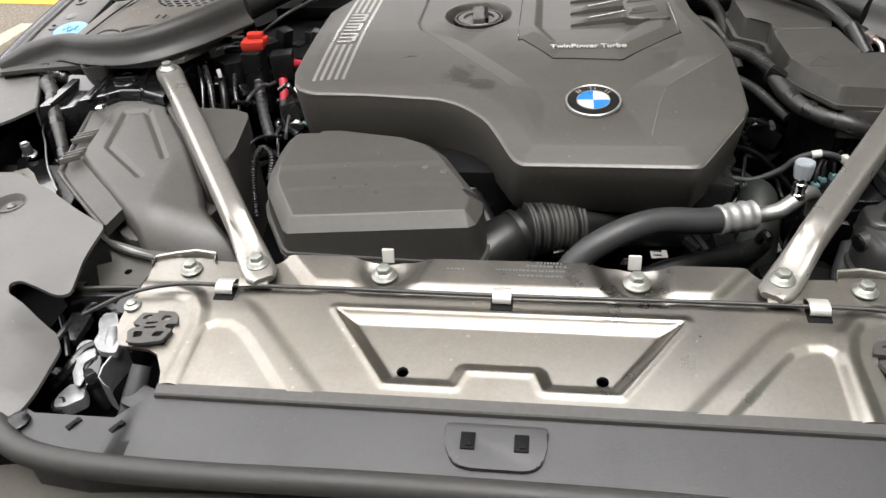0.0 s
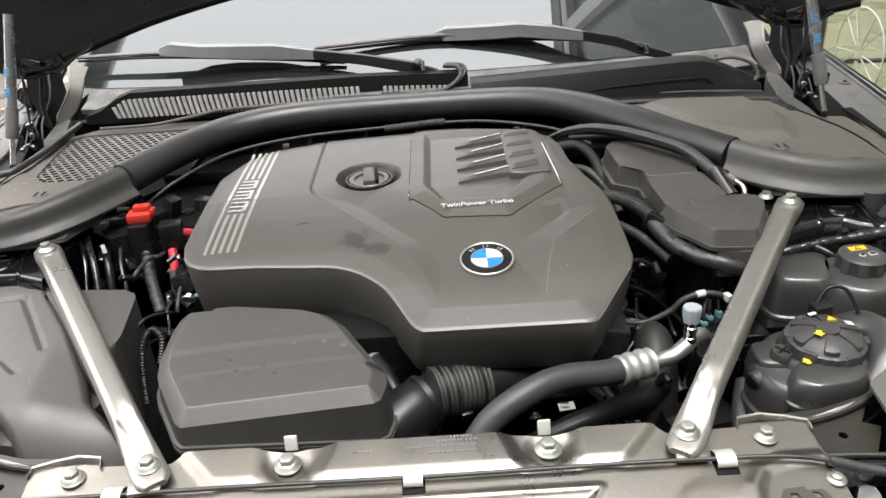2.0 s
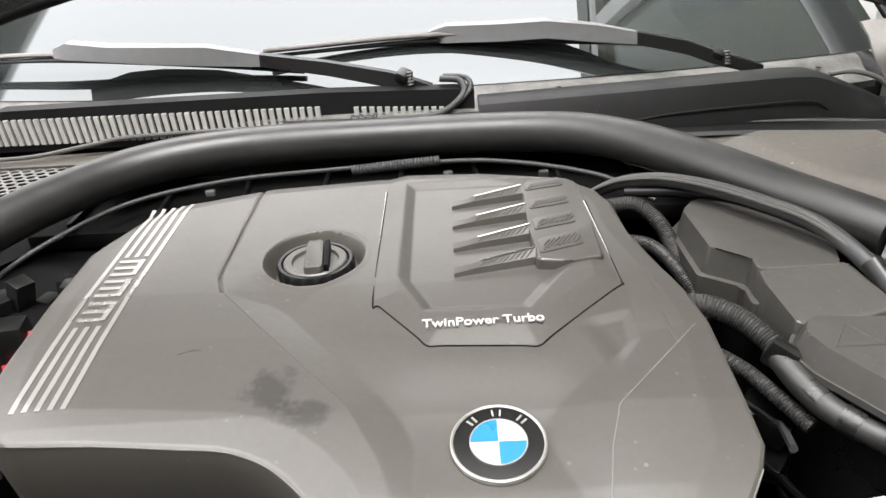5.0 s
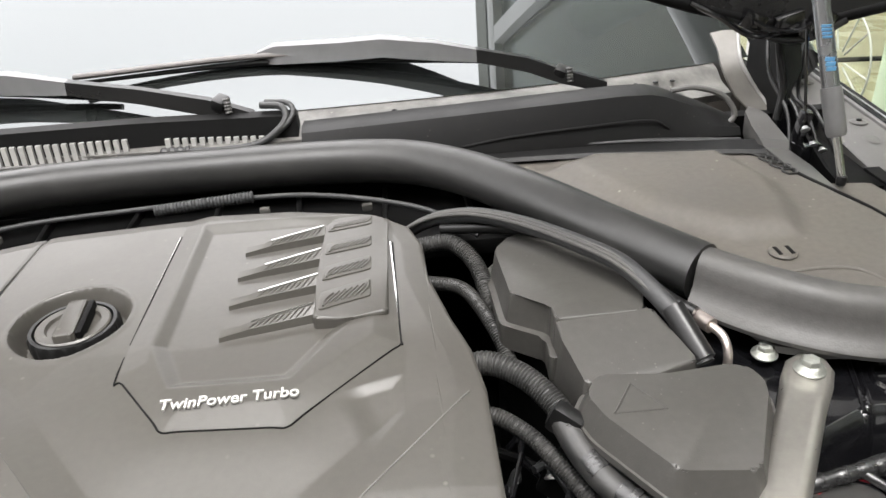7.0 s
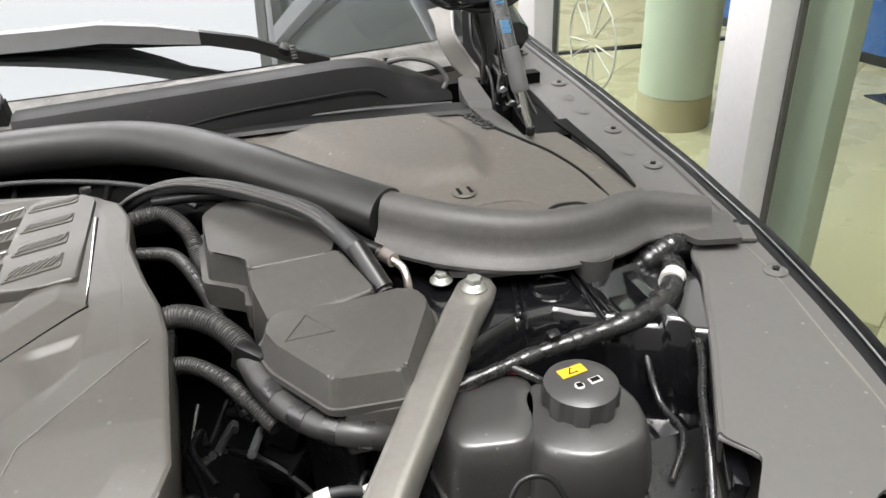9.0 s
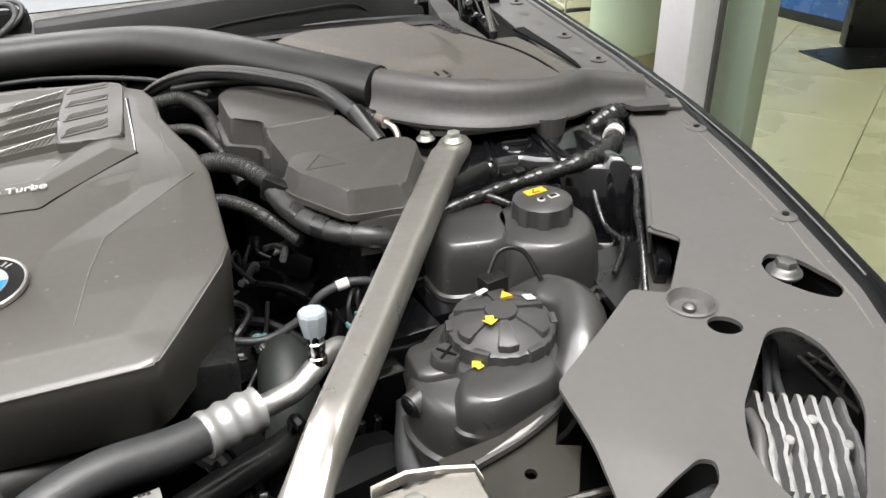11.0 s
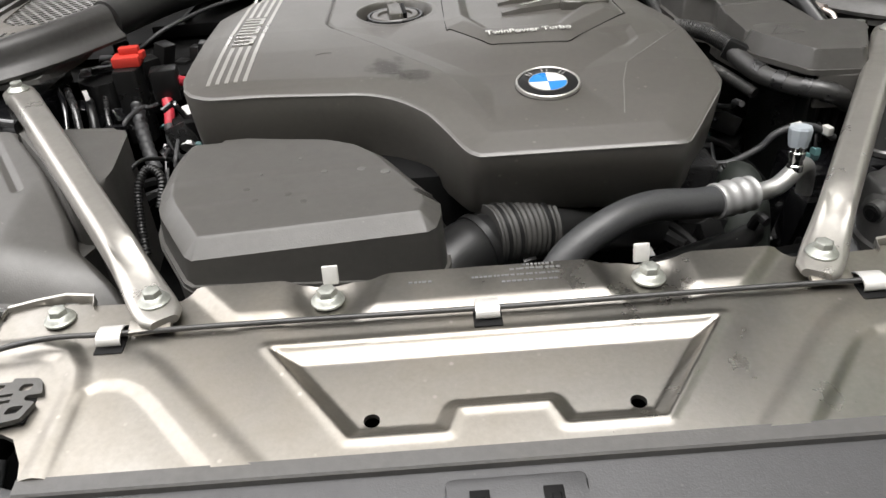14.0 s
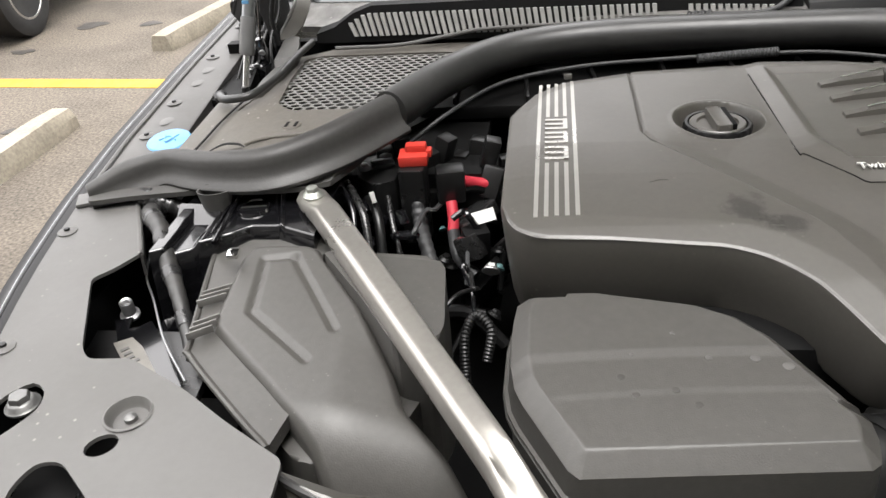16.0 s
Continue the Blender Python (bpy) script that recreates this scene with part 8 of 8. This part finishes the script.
part("nut", lathe([(0.004, 0), (0.0105, 0), (0.0105, 0.003), (0.0070, 0.005), (0.0070, 0.021), (0.0064, 0.022), (0.0040, 0.021), (0.0036, 0.016)], 20, pose(-0.716, 0.766, 0.893, 12, 8, 0)), GREYMETAL, sc)
lbp = thing("wing_label", (-0.645, 0.68, 0.88), "grey printed label on the inner wing", "label")
part("bracket", plate([(-0.725, 0.751), (-0.698, 0.706), (-0.631, 0.643), (-0.606, 0.652), (-0.644, 0.708), (-0.684, 0.752), (-0.693, 0.742), (-0.703, 0.738), (-0.708, 0.758)], [], lambda x, y: 0.897, 0.003), GLOSS, lbp, "glossy black wing bracket")
part("sticker", plate([(-0.706, 0.712), (-0.690, 0.694), (-0.644, 0.646), (-0.628, 0.656), (-0.672, 0.708), (-0.690, 0.722)], [], lambda x, y: 0.899, 0.001), DIRTY_GLASS_EDGE, lbp)
random.seed(9)
lt = bmesh.new()
for k in range(9):
    block((0.006 + 0.006 * random.random(), 0.004, 0.0006), (-0.688 + 0.0062 * k, 0.702 - 0.0058 * k, 0.8996), (0, 0, 45), 0, bm=lt)
part("print_bars", lt, TRIM, lbp, "grey illegible print bars", smooth=0)
hose("wing_flange", "bright thin edge of the black wing flange", [(-0.732, 0.862, 0.915), (-0.711, 0.808, 0.915), (-0.683, 0.766, 0.914), (-0.641, 0.701, 0.913), (-0.595, 0.645, 0.912)], 0.0013, GREYMETAL, category="flange")
for s in (1, -1):
    wl_ = thing("wing_loom", (s * 0.66, 0.81, 0.93), "black taped wiring loom down the inner wing", "wiring", "wiring runs")
    path = [(0.735, 0.900, 0.950), (0.722, 0.870, 0.958), (0.694, 0.836, 0.957), (0.654, 0.818, 0.955), (0.609, 0.814, 0.951), (0.560, 0.812, 0.947), (0.512, 0.806, 0.943), (0.455, 0.80, 0.935)] if s > 0 else [(0.735, 0.900, 0.950), (0.722, 0.870, 0.958), (0.694, 0.836, 0.957), (0.668, 0.79, 0.945), (0.638, 0.742, 0.925), (0.61, 0.69, 0.90)]
    path = [(s * x, y, z) for x, y, z in path]
    fat = [0.010, 0.0112, 0.0104, 0.0096, 0.0078, 0.0066, 0.0058, 0.005][:len(path)]
    part("sheath", tube(path, fat, 14, 8, 0.0003, 0.017), TAPE if s > 0 else CONDUIT, wl_)
    for (p, q), r_ in zip(zip(path[1:], path[2:]), fat[1:]):
        a_, b_ = Vector(p).lerp(Vector(q), 0.15), Vector(p).lerp(Vector(q), 0.40)
        part("tape_wrap", tube([a_, a_.lerp(b_, 0.5), b_], [r_ + 0.0006, r_ + 0.0010, r_ + 0.0003], 14, 2), TAPE, wl_, "shiny tape wrap")
    if s > 0:
        part("clip", block((0.012, 0.010, 0.018), (0.573, 0.817, 0.953), (10, 0, 8), 0.003), BLACK, wl_, "black fir-tree clip")
        part("branch", tube([(0.530, 0.808, 0.945), (0.541, 0.796, 0.942), (0.556, 0.786, 0.934), (0.572, 0.780, 0.915)], 0.0036, 10, 6), TAPE, wl_)
    th = thing("corner_bundle", (s * 0.74, 0.905, 0.94), "black taped cable bundle by the seal corner", "wiring")
    part("loom", tube([(s * 0.775, 0.915, 0.94), (s * 0.745, 0.905, 0.962), (s * 0.715, 0.90, 0.955), (s * 0.69, 0.905, 0.935)], [0.010, 0.0125, 0.0120, 0.009], 14, 8, 0.0006, 0.009), TAPE, th)
    for q in range(5):
        part("tape_wrap", tube([(s * (0.765 - 0.013 * q), 0.912 - 0.002 * q, 0.948 + 0.004 * q - 0.0012 * q * q), (s * (0.758 - 0.013 * q), 0.910 - 0.002 * q, 0.952 + 0.004 * q - 0.0012 * q * q)], 0.0128 - 0.0004 * (q - 2) ** 2, 14, 2), TAPE, th)
# lamp housing seen in the trim opening
lh = thing("headlamp_housing", (0.70, 0.53, 0.85), "black ribbed headlamp housing inside the fender opening", "headlamp")
part("duct", tube([(0.742, 0.600, 0.845), (0.715, 0.565, 0.845), (0.690, 0.535, 0.840)], 0.020, 20, 6), TANK, lh)
part("shell", prism([(0.690, 0.548), (0.735, 0.575), (0.752, 0.52), (0.712, 0.455), (0.685, 0.47)], 0.825, 0.845, 0.003), TANK, lh)
for p, q in (((0.712, 0.552, 0.868), (0.706, 0.480, 0.868)), ((0.735, 0.568, 0.868), (0.740, 0.528, 0.868)), ((0.740, 0.528, 0.868), (0.709, 0.480, 0.868)), ((0.714, 0.540, 0.868), (0.738, 0.545, 0.868)), ((0.713, 0.520, 0.868), (0.732, 0.528, 0.868)), ((0.722, 0.552, 0.868), (0.728, 0.512, 0.868)), ((0.712, 0.505, 0.868), (0.722, 0.512, 0.868))):
    a_, b_ = Vector(p), Vector(q)
    part("rib", tube([a_, a_.lerp(b_, 0.5), b_], 0.0022, 8, 2), DUCT, lh)
for off in (0.0, 0.008):
    hose("lamp_cable", "grey lamp cable looping beside the finned driver", [(0.690 + off, 0.575, 0.870), (0.682 + off, 0.561, 0.882), (0.655 + off, 0.530, 0.884), (0.628 + off, 0.497 - off, 0.882), (0.618, 0.482, 0.868)], 0.0036, HOSE, n=10, category="cable", group="lamp cables")
tape = thing("tape_band", (0.728, 0.865, 0.955), "white tape band round the loom", "tape")
part("band", tube([(0.706, 0.850, 0.959), (0.715, 0.860, 0.959)], 0.0116, 14, 2), WHITE, tape)
hose("wing_wire", "thin black wire hanging down the wing", [(0.665, 0.83, 0.95), (0.655, 0.80, 0.925), (0.652, 0.77, 0.90), (0.648, 0.73, 0.90), (0.62, 0.70, 0.89)], 0.003, TAPE, category="wiring", group="wiring runs")
hose("wing_wire", "thin black wire along the trim edge", [(0.70, 0.80, 0.945), (0.683, 0.765, 0.94), (0.660, 0.73, 0.935), (0.64, 0.69, 0.925), (0.62, 0.65, 0.90)], 0.0034, TAPE, category="wiring", group="wiring runs")
for k, mat in enumerate((REDTAPE, WHITE, TEAL)):
    hose("sensor_wire", "thin coloured sensor wire on the tower", [(0.496, 0.798, 0.936), (0.508, 0.805 + 0.002 * k, 0.941), (0.520, 0.808 + 0.002 * k, 0.941), (0.536, 0.803, 0.938)], 0.0008, mat, n=6, category="wiring", group="coloured wires")
# ---- wipers ----
ARMGREY = material("pale_grey_arm_paint", (0.27, 0.27, 0.275), 0.4, grain=0.05, stain=0.08, stain_scale=20, bump=0.03)
SPOILER = material("dusty_blade_spoiler", (0.17, 0.155, 0.145), 0.5, grain=0.1, stain=0.15, stain_scale=20, bump=0.1)
def wiper(name_at, pts, head, blade):
    th = thing("wiper", name_at, "dark grey windscreen wiper resting at the glass base", "wiper", "windscreen wipers")
    arm = bmesh.new()
    rings = []
    for k, ((x, y, z), w, h) in enumerate(pts):
        h *= 1.4 if 0 < k < 5 else 1.0
        rings.append([(x, y - w, z - h), (x, y - w * 0.6, z + h), (x, y + w * 0.6, z + h), (x, y + w, z - h)])
    loft(arm, rings[:6])
    part("arm_cover", arm, ARMGREY, th, "grey wiper arm cover", smooth=30)
    part("arm_root", loft(bmesh.new(), rings[5:]), BLACK, th, "black hinged arm root", smooth=30)
    part("pivot", block((0.017, 0.022, 0.016), head[:3], (10, 20, -20), 0.004), BLACK, th)
    part("spring", tube([(head[0] + 0.011, head[1] - 0.012, head[2] - 0.010), (head[0] + 0.010, head[1] - 0.008, head[2] + 0.008)], 0.0042, 10, 12, 0.0007, 0.004), TRIM, th, "small coil spring")
    part("blade", tube(blade, [0.003, 0.0055, 0.0055, 0.004], 10, 8, flat=0.8), BLACK, th, "black rubber blade")
    part("spoiler", tube([(x, y - 0.001, z + 0.0085) for x, y, z in blade[:3]], 0.0062, 10, 8, flat=0.62), SPOILER, th, "dusty brown-grey blade spoiler")
    return th


wiper((0.0, 1.37, 1.06), [((-0.525, 1.50, 1.105), 0.012, 0.006), ((-0.50, 1.495, 1.109), 0.020, 0.008), ((-0.44, 1.490, 1.103), 0.022, 0.007), ((-0.38, 1.478, 1.101), 0.021, 0.008), ((-0.28, 1.455, 1.099), 0.017, 0.009), ((-0.20, 1.432, 1.094), 0.012, 0.008), ((-0.10, 1.40, 1.085), 0.011, 0.009), ((-0.01, 1.372, 1.072), 0.011, 0.010), ((0.045, 1.362, 1.056), 0.012, 0.008)],
      (0.005, 1.368, 1.076, 80, 0, 30), [(-0.745, 1.60, 1.072), (-0.53, 1.520, 1.088), (-0.28, 1.458, 1.083), (-0.14, 1.43, 1.073)])
wiper((0.44, 1.41, 1.05), [((0.04, 1.485, 1.102), 0.012, 0.006), ((0.065, 1.480, 1.106), 0.020, 0.008), ((0.15, 1.474, 1.106), 0.022, 0.008), ((0.21, 1.468, 1.108), 0.021, 0.008), ((0.28, 1.452, 1.101), 0.016, 0.008), ((0.335, 1.438, 1.094), 0.012, 0.008), ((0.40, 1.418, 1.082), 0.011, 0.009), ((0.44, 1.405, 1.068), 0.011, 0.009), ((0.50, 1.39, 1.052), 0.010, 0.007)],
      (0.443, 1.406, 1.070, 80, 0, 30), [(-0.20, 1.458, 1.091), (0.05, 1.470, 1.097), (0.26, 1.455, 1.088), (0.40, 1.44, 1.078)])
hose("washer_hose", "second thin washer hose beside the first", [(0.03, 1.315, 1.034), (0.066, 1.322, 1.042), (0.094, 1.340, 1.060), (0.090, 1.358, 1.072), (0.06, 1.366, 1.074)], 0.0035, HOSE, category="hose")
hose("washer_hose", "thin grey washer hose looping over the cowl", [(-0.035, 1.318, 1.035), (0.01, 1.315, 1.034), (0.055, 1.318, 1.038), (0.085, 1.335, 1.056), (0.082, 1.352, 1.070), (0.055, 1.36, 1.072)], 0.0045, HOSE, category="hose")
wc = thing("hose_coupling", (-0.04, 1.318, 1.03), "small dark hose coupling", "connector")
part("body", tube([(-0.065, 1.320, 1.034), (-0.03, 1.317, 1.035)], 0.0065, 12, 4, 0.0008, 0.01), BLACK, wc)

# ---- engine and clutter deep in the bay ----
eng = thing("engine_block", (0, 0.95, 0.62), "near-black engine block in painted shade below the cover", "engine")
# the shade under the cover is in the block's near-zero colour
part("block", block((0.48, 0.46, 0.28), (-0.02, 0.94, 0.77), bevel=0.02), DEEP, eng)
random.seed(3)
for k in range(46):
    x, y, z = random.uniform(0.20, 0.36), random.uniform(0.60, 0.95), random.uniform(0.72, 0.86)
    if k > 26:
        x, y, z = random.uniform(-0.36, -0.30), random.uniform(0.75, 1.1), random.uniform(0.78, 0.93)
    if random.random() < 0.5:
        bm = block((random.uniform(0.02, 0.06), random.uniform(0.02, 0.05), random.uniform(0.02, 0.05)), (x, y, z), (random.uniform(-30, 30), random.uniform(-30, 30), random.uniform(0, 90)), 0.004)
    else:
        d = Vector((random.uniform(-0.05, 0.05), random.uniform(-0.06, 0.06), random.uniform(-0.03, 0.03)))
        bm = tube([Vector((x, y, z)), Vector((x, y, z)) + d + Vector((0, 0, 0.02)), Vector((x, y, z)) + 2 * d], random.uniform(0.004, 0.010), 8, 5)
    part("bracket" if k % 2 else "pipe", bm, random.choice((DEEP, BLACK, BLACK, PRIMER)), eng)
for k in range(40):
    # small fasteners and fittings that glint between the pipes
    x, y, z = random.choice(((random.uniform(0.26, 0.34), random.uniform(0.66, 0.95), random.uniform(0.80, 0.88)), (random.uniform(0.0, 0.30), random.uniform(0.58, 0.68), random.uniform(0.78, 0.86)), (random.uniform(-0.40, -0.32), random.uniform(0.80, 1.08), random.uniform(0.84, 0.92))))
    part("fitting", hex_bolt(bmesh.new(), (x, y, z), random.uniform(0.003, 0.006), (random.uniform(-60, 30), random.uniform(-40, 40), 0)), random.choice((PRIMER, BLACK, CONDUIT, TEAL, CASTALU, BLACK)), eng)
for k in range(16):
    x, y, z = random.uniform(0.26, 0.36), random.uniform(0.60, 1.0), random.uniform(0.82, 0.90)
    if k > 8:
        x, y, z = random.uniform(-0.40, -0.33), random.uniform(0.76, 1.08), random.uniform(0.86, 0.93)
    pts = [(x, y, z)]
    for j in range(4):
        pts.append((pts[-1][0] + random.uniform(-0.02, 0.02), pts[-1][1] + random.uniform(-0.05, 0.01), pts[-1][2] + random.uniform(-0.02, 0.02)))
    part("lead", tube(pts, random.uniform(0.0022, 0.0045), 8, 6), random.choice((HOSE, BLACK, GLOSS)), eng)
part("rocker_side", block((0.05, 0.34, 0.06), (0.235, 0.86, 0.88), (0, 8, 0), 0.01), PRIMER, eng)
GREENBLACK = material("dark_coolant_rubber", (0.024, 0.028, 0.024), 0.5, spec=0.4, grain=0.15, grain_scale=200, stain=0.15, bump=0.15, bump_scale=400)
bh = thing("braided_hose", (0.24, 0.63, 0.82), "black printed hose running low across the bay", "hose")
bh_path = [(0.300, 0.672, 0.835), (0.276, 0.652, 0.836), (0.236, 0.634, 0.838), (0.186, 0.612, 0.838), (0.14, 0.60, 0.825), (0.10, 0.595, 0.80)]
part("hose", tube(bh_path, 0.0135, 16, 8), BLACK, bh)
for k in range(9):
    p = Vector(bh_path[1]).lerp(Vector(bh_path[3]), 0.12 + 0.085 * k)
    part("print", block((0.0045 if k % 3 else 0.003, 0.0035, 0.0006), p + Vector((0.002, -0.0065, 0.0118)), (28, 0, 24), 0), MOULDGREY, bh, "faint grey print bar", smooth=0)
st_ = thing("part_label", (0.176, 0.642, 0.83), "small white printed label on the engine front", "label")
part("label", block((0.020, 0.011, 0.0008), (0.174, 0.641, 0.838), (18, 0, 8), 0.0003), SLAT, st_)
for k in range(6):
    part("print_bar", block((0.0028, 0.0018 + 0.001 * (k % 2), 0.0004), (0.1685 + 0.0034 * (k % 3), 0.639 + 0.0055 * (k // 3), 0.8384 + 0.0018 * (k // 3)), (18, 0, 8), 0), PRIMER, st_, smooth=0)
rad = thing("radiator_shroud", (0.0, 0.53, 0.7), "black radiator shroud behind the steel panel", "radiator")
part("shroud", block((0.78, 0.05, 0.20), (0, 0.50, 0.79), bevel=0.008), BLACK, rad)
part("belt_cover", block((0.10, 0.06, 0.12), (0.33, 0.62, 0.78), (0, 0, 10), 0.03), DEEP, rad)
part("coolant_pipe", tube([(0.302, 0.752, 0.862), (0.300, 0.728, 0.864), (0.297, 0.700, 0.850), (0.294, 0.680, 0.82), (0.292, 0.668, 0.78), (0.290, 0.66, 0.72)], [0.016, 0.024, 0.027, 0.028, 0.028, 0.028], 20, 6), GREENBLACK, rad, "thick dark coolant pipe")
tl = thing("teal_connector_block", (0.368, 0.72, 0.88), "black electronics box with teal connectors", "electronics box")
part("box", block((0.080, 0.070, 0.10), (0.392, 0.728, 0.835), (0, 6, 10), 0.004), GLOSS, tl)
part("front_case", block((0.050, 0.030, 0.11), (0.362, 0.690, 0.815), (8, 6, 12), 0.003), GLOSS, tl)
for u, v, w in ((0.348, 0.672, 0.845), (0.362, 0.674, 0.842), (0.350, 0.671, 0.815), (0.366, 0.673, 0.812)):
    part("latch", block((0.006, 0.004, 0.018), (u, v, w), (8, 6, 12), 0.001), PRIMER, tl)
for u, v, w in ((0.362, 0.722, 0.879), (0.374, 0.736, 0.878), (0.388, 0.742, 0.880)):
    plug = part("plug", block((0.0075, 0.010, 0.026), (u, v, w), (-6, 4, 12), 0.002), TEAL, tl, "teal plug")
    part("collar", block((0.0092, 0.0118, 0.006), (u, v, w - 0.004), (-6, 4, 12), 0.001), TEAL, plug)
    part("lead", tube([(u, v + 0.001, w + 0.010), (u + 0.002, v + 0.010, w + 0.026), (u + 0.012, v + 0.026, w + 0.030), (u + 0.022, v + 0.034, w + 0.004)], 0.0020, 8), BLACK, tl)
part("white_plug", block((0.008, 0.012, 0.010), (0.398, 0.745, 0.912), (0, 0, 15), 0.002), WHITE, tl, "small white plug")
# thin cables along the seal
hose("bulkhead_cable", "thin grey cable along the seal behind the engine", [(-0.45, 1.06, 0.955), (-0.40, 1.10, 0.980), (-0.33, 1.19, 0.988), (-0.22, 1.235, 0.992), (-0.10, 1.245, 0.995), (0.0, 1.25, 0.996), (0.12, 1.24, 0.998), (0.24, 1.20, 0.990), (0.30, 1.15, 0.975)], 0.0030, HOSE, category="wiring", group="wiring runs")
hose("bulkhead_conduit", "short corrugated conduit behind the engine cover", [(-0.06, 1.232, 0.998), (0.0, 1.238, 1.0), (0.05, 1.245, 1.0)], 0.0065, HOSE, 0.0006, 0.004, category="wiring", group="wiring runs")
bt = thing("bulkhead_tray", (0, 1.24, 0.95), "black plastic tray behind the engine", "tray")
# tray colour carries the shade behind the engine
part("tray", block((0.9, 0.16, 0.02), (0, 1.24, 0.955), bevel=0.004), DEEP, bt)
for k in range(9):
    part("stiffener", block((0.006, 0.13, 0.012), (-0.40 + 0.1 * k, 1.235, 0.968), (0, 0, 3 * (k % 3)), 0.002), BLACK, bt)
for (x, y, z) in ((-0.24, 1.225, 0.985), (0.06, 1.245, 0.985), (0.18, 1.232, 0.985)):
    pl = thing("cable_clip", (x, y, 0.976), "pale cable clip behind the engine", "clip", "cable clips")
    part("clip", block((0.012, 0.008, 0.008), (x, y, z - 0.004), (0, 0, 5), 0.002), MOULDGREY, pl)
# ignition-side wiring clutter by the terminal
for k in range(10):
    x, y, z = -0.50 + 0.02 * k, 1.03 + 0.012 * (k % 4), 0.93 + 0.012 * (k % 3)
    th = thing("relay", (x, y, z - 0.02), "small black relay beside the terminal", "relay", "relays")
    part("case", block((0.022, 0.020, 0.028 + 0.006 * (k % 3)), (x, y, z), (8 * (k % 3), 5 * (k % 2), 12 * k), 0.003), BLACK, th)
tb = thing("terminal_bracket", (-0.47, 1.0, 0.90), "black moulded bracket and leads beside the terminal", "bracket")
part("plate", prism(rounded([(-0.512, 1.030), (-0.505, 0.985), (-0.478, 0.968), (-0.455, 0.978), (-0.452, 1.020), (-0.475, 1.045)], 0.008, 3), 0.900, lambda x, y: 0.946 + 0.10 * (y - 1.0), 0.003), BLACK, tb)
part("ledge", block((0.030, 0.016, 0.006), (-0.476, 1.010, 0.952), (8, 0, 18), 0.002), PRIMER, tb)
part("screw", hex_bolt(bmesh.new(), (-0.497, 1.000, 0.949), 0.0048), GREYMETAL, tb, "bright screw")
part("boss", lathe([(0.003, 0), (0.008, 0), (0.008, 0.006), (0.004, 0.008)], 16, pose(-0.474, 1.024, 0.950)), DUCT, tb)
part("sticker", block((0.006, 0.014, 0.0008), (-0.474, 0.934, 0.944), (50, 0, 30), 0.0002), SLAT, tb, "small pale sticker")
for k, pts in enumerate(([(-0.533, 0.985, 0.940), (-0.512, 0.945, 0.948), (-0.494, 0.910, 0.940), (-0.486, 0.872, 0.905)],
                         [(-0.520, 0.985, 0.940), (-0.498, 0.940, 0.944), (-0.480, 0.905, 0.934), (-0.468, 0.865, 0.890)],
                         [(-0.492, 0.972, 0.920), (-0.478, 0.945, 0.930), (-0.466, 0.915, 0.918), (-0.458, 0.880, 0.870)],
                         [(-0.462, 0.960, 0.930), (-0.452, 0.925, 0.912), (-0.440, 0.895, 0.88), (-0.436, 0.870, 0.84)])):
    part("lead", tube(pts, 0.0036 + 0.0012 * (k % 3), 10, 8), (GLOSS, TAPE, BLACK, TAPE)[k], tb)
part("ring_boss", lathe([(0.010, 0), (0.017, 0.0), (0.018, 0.004), (0.015, 0.007), (0.011, 0.005), (0.010, 0.0)], 24, pose(-0.434, 0.905, 0.905, -25, 0, 0), caps=False), GLOSS, tb)
for u, v, w, r_ in ((-0.490, 0.955, 0.915, 20), (-0.468, 0.945, 0.900, -30), (-0.450, 0.948, 0.905, 50), (-0.480, 0.900, 0.895, 10)):
    part("clip", block((0.016, 0.020, 0.022), (u, v, w), (r_, 12, r_), 0.003), GLOSS, tb)
tray = thing("relay_tray", (-0.42, 1.03, 0.88), "black tray below the relays", "tray")
part("tray", block((0.26, 0.10, 0.03), (-0.42, 1.04, 0.905), bevel=0.004), DEEP, tray)
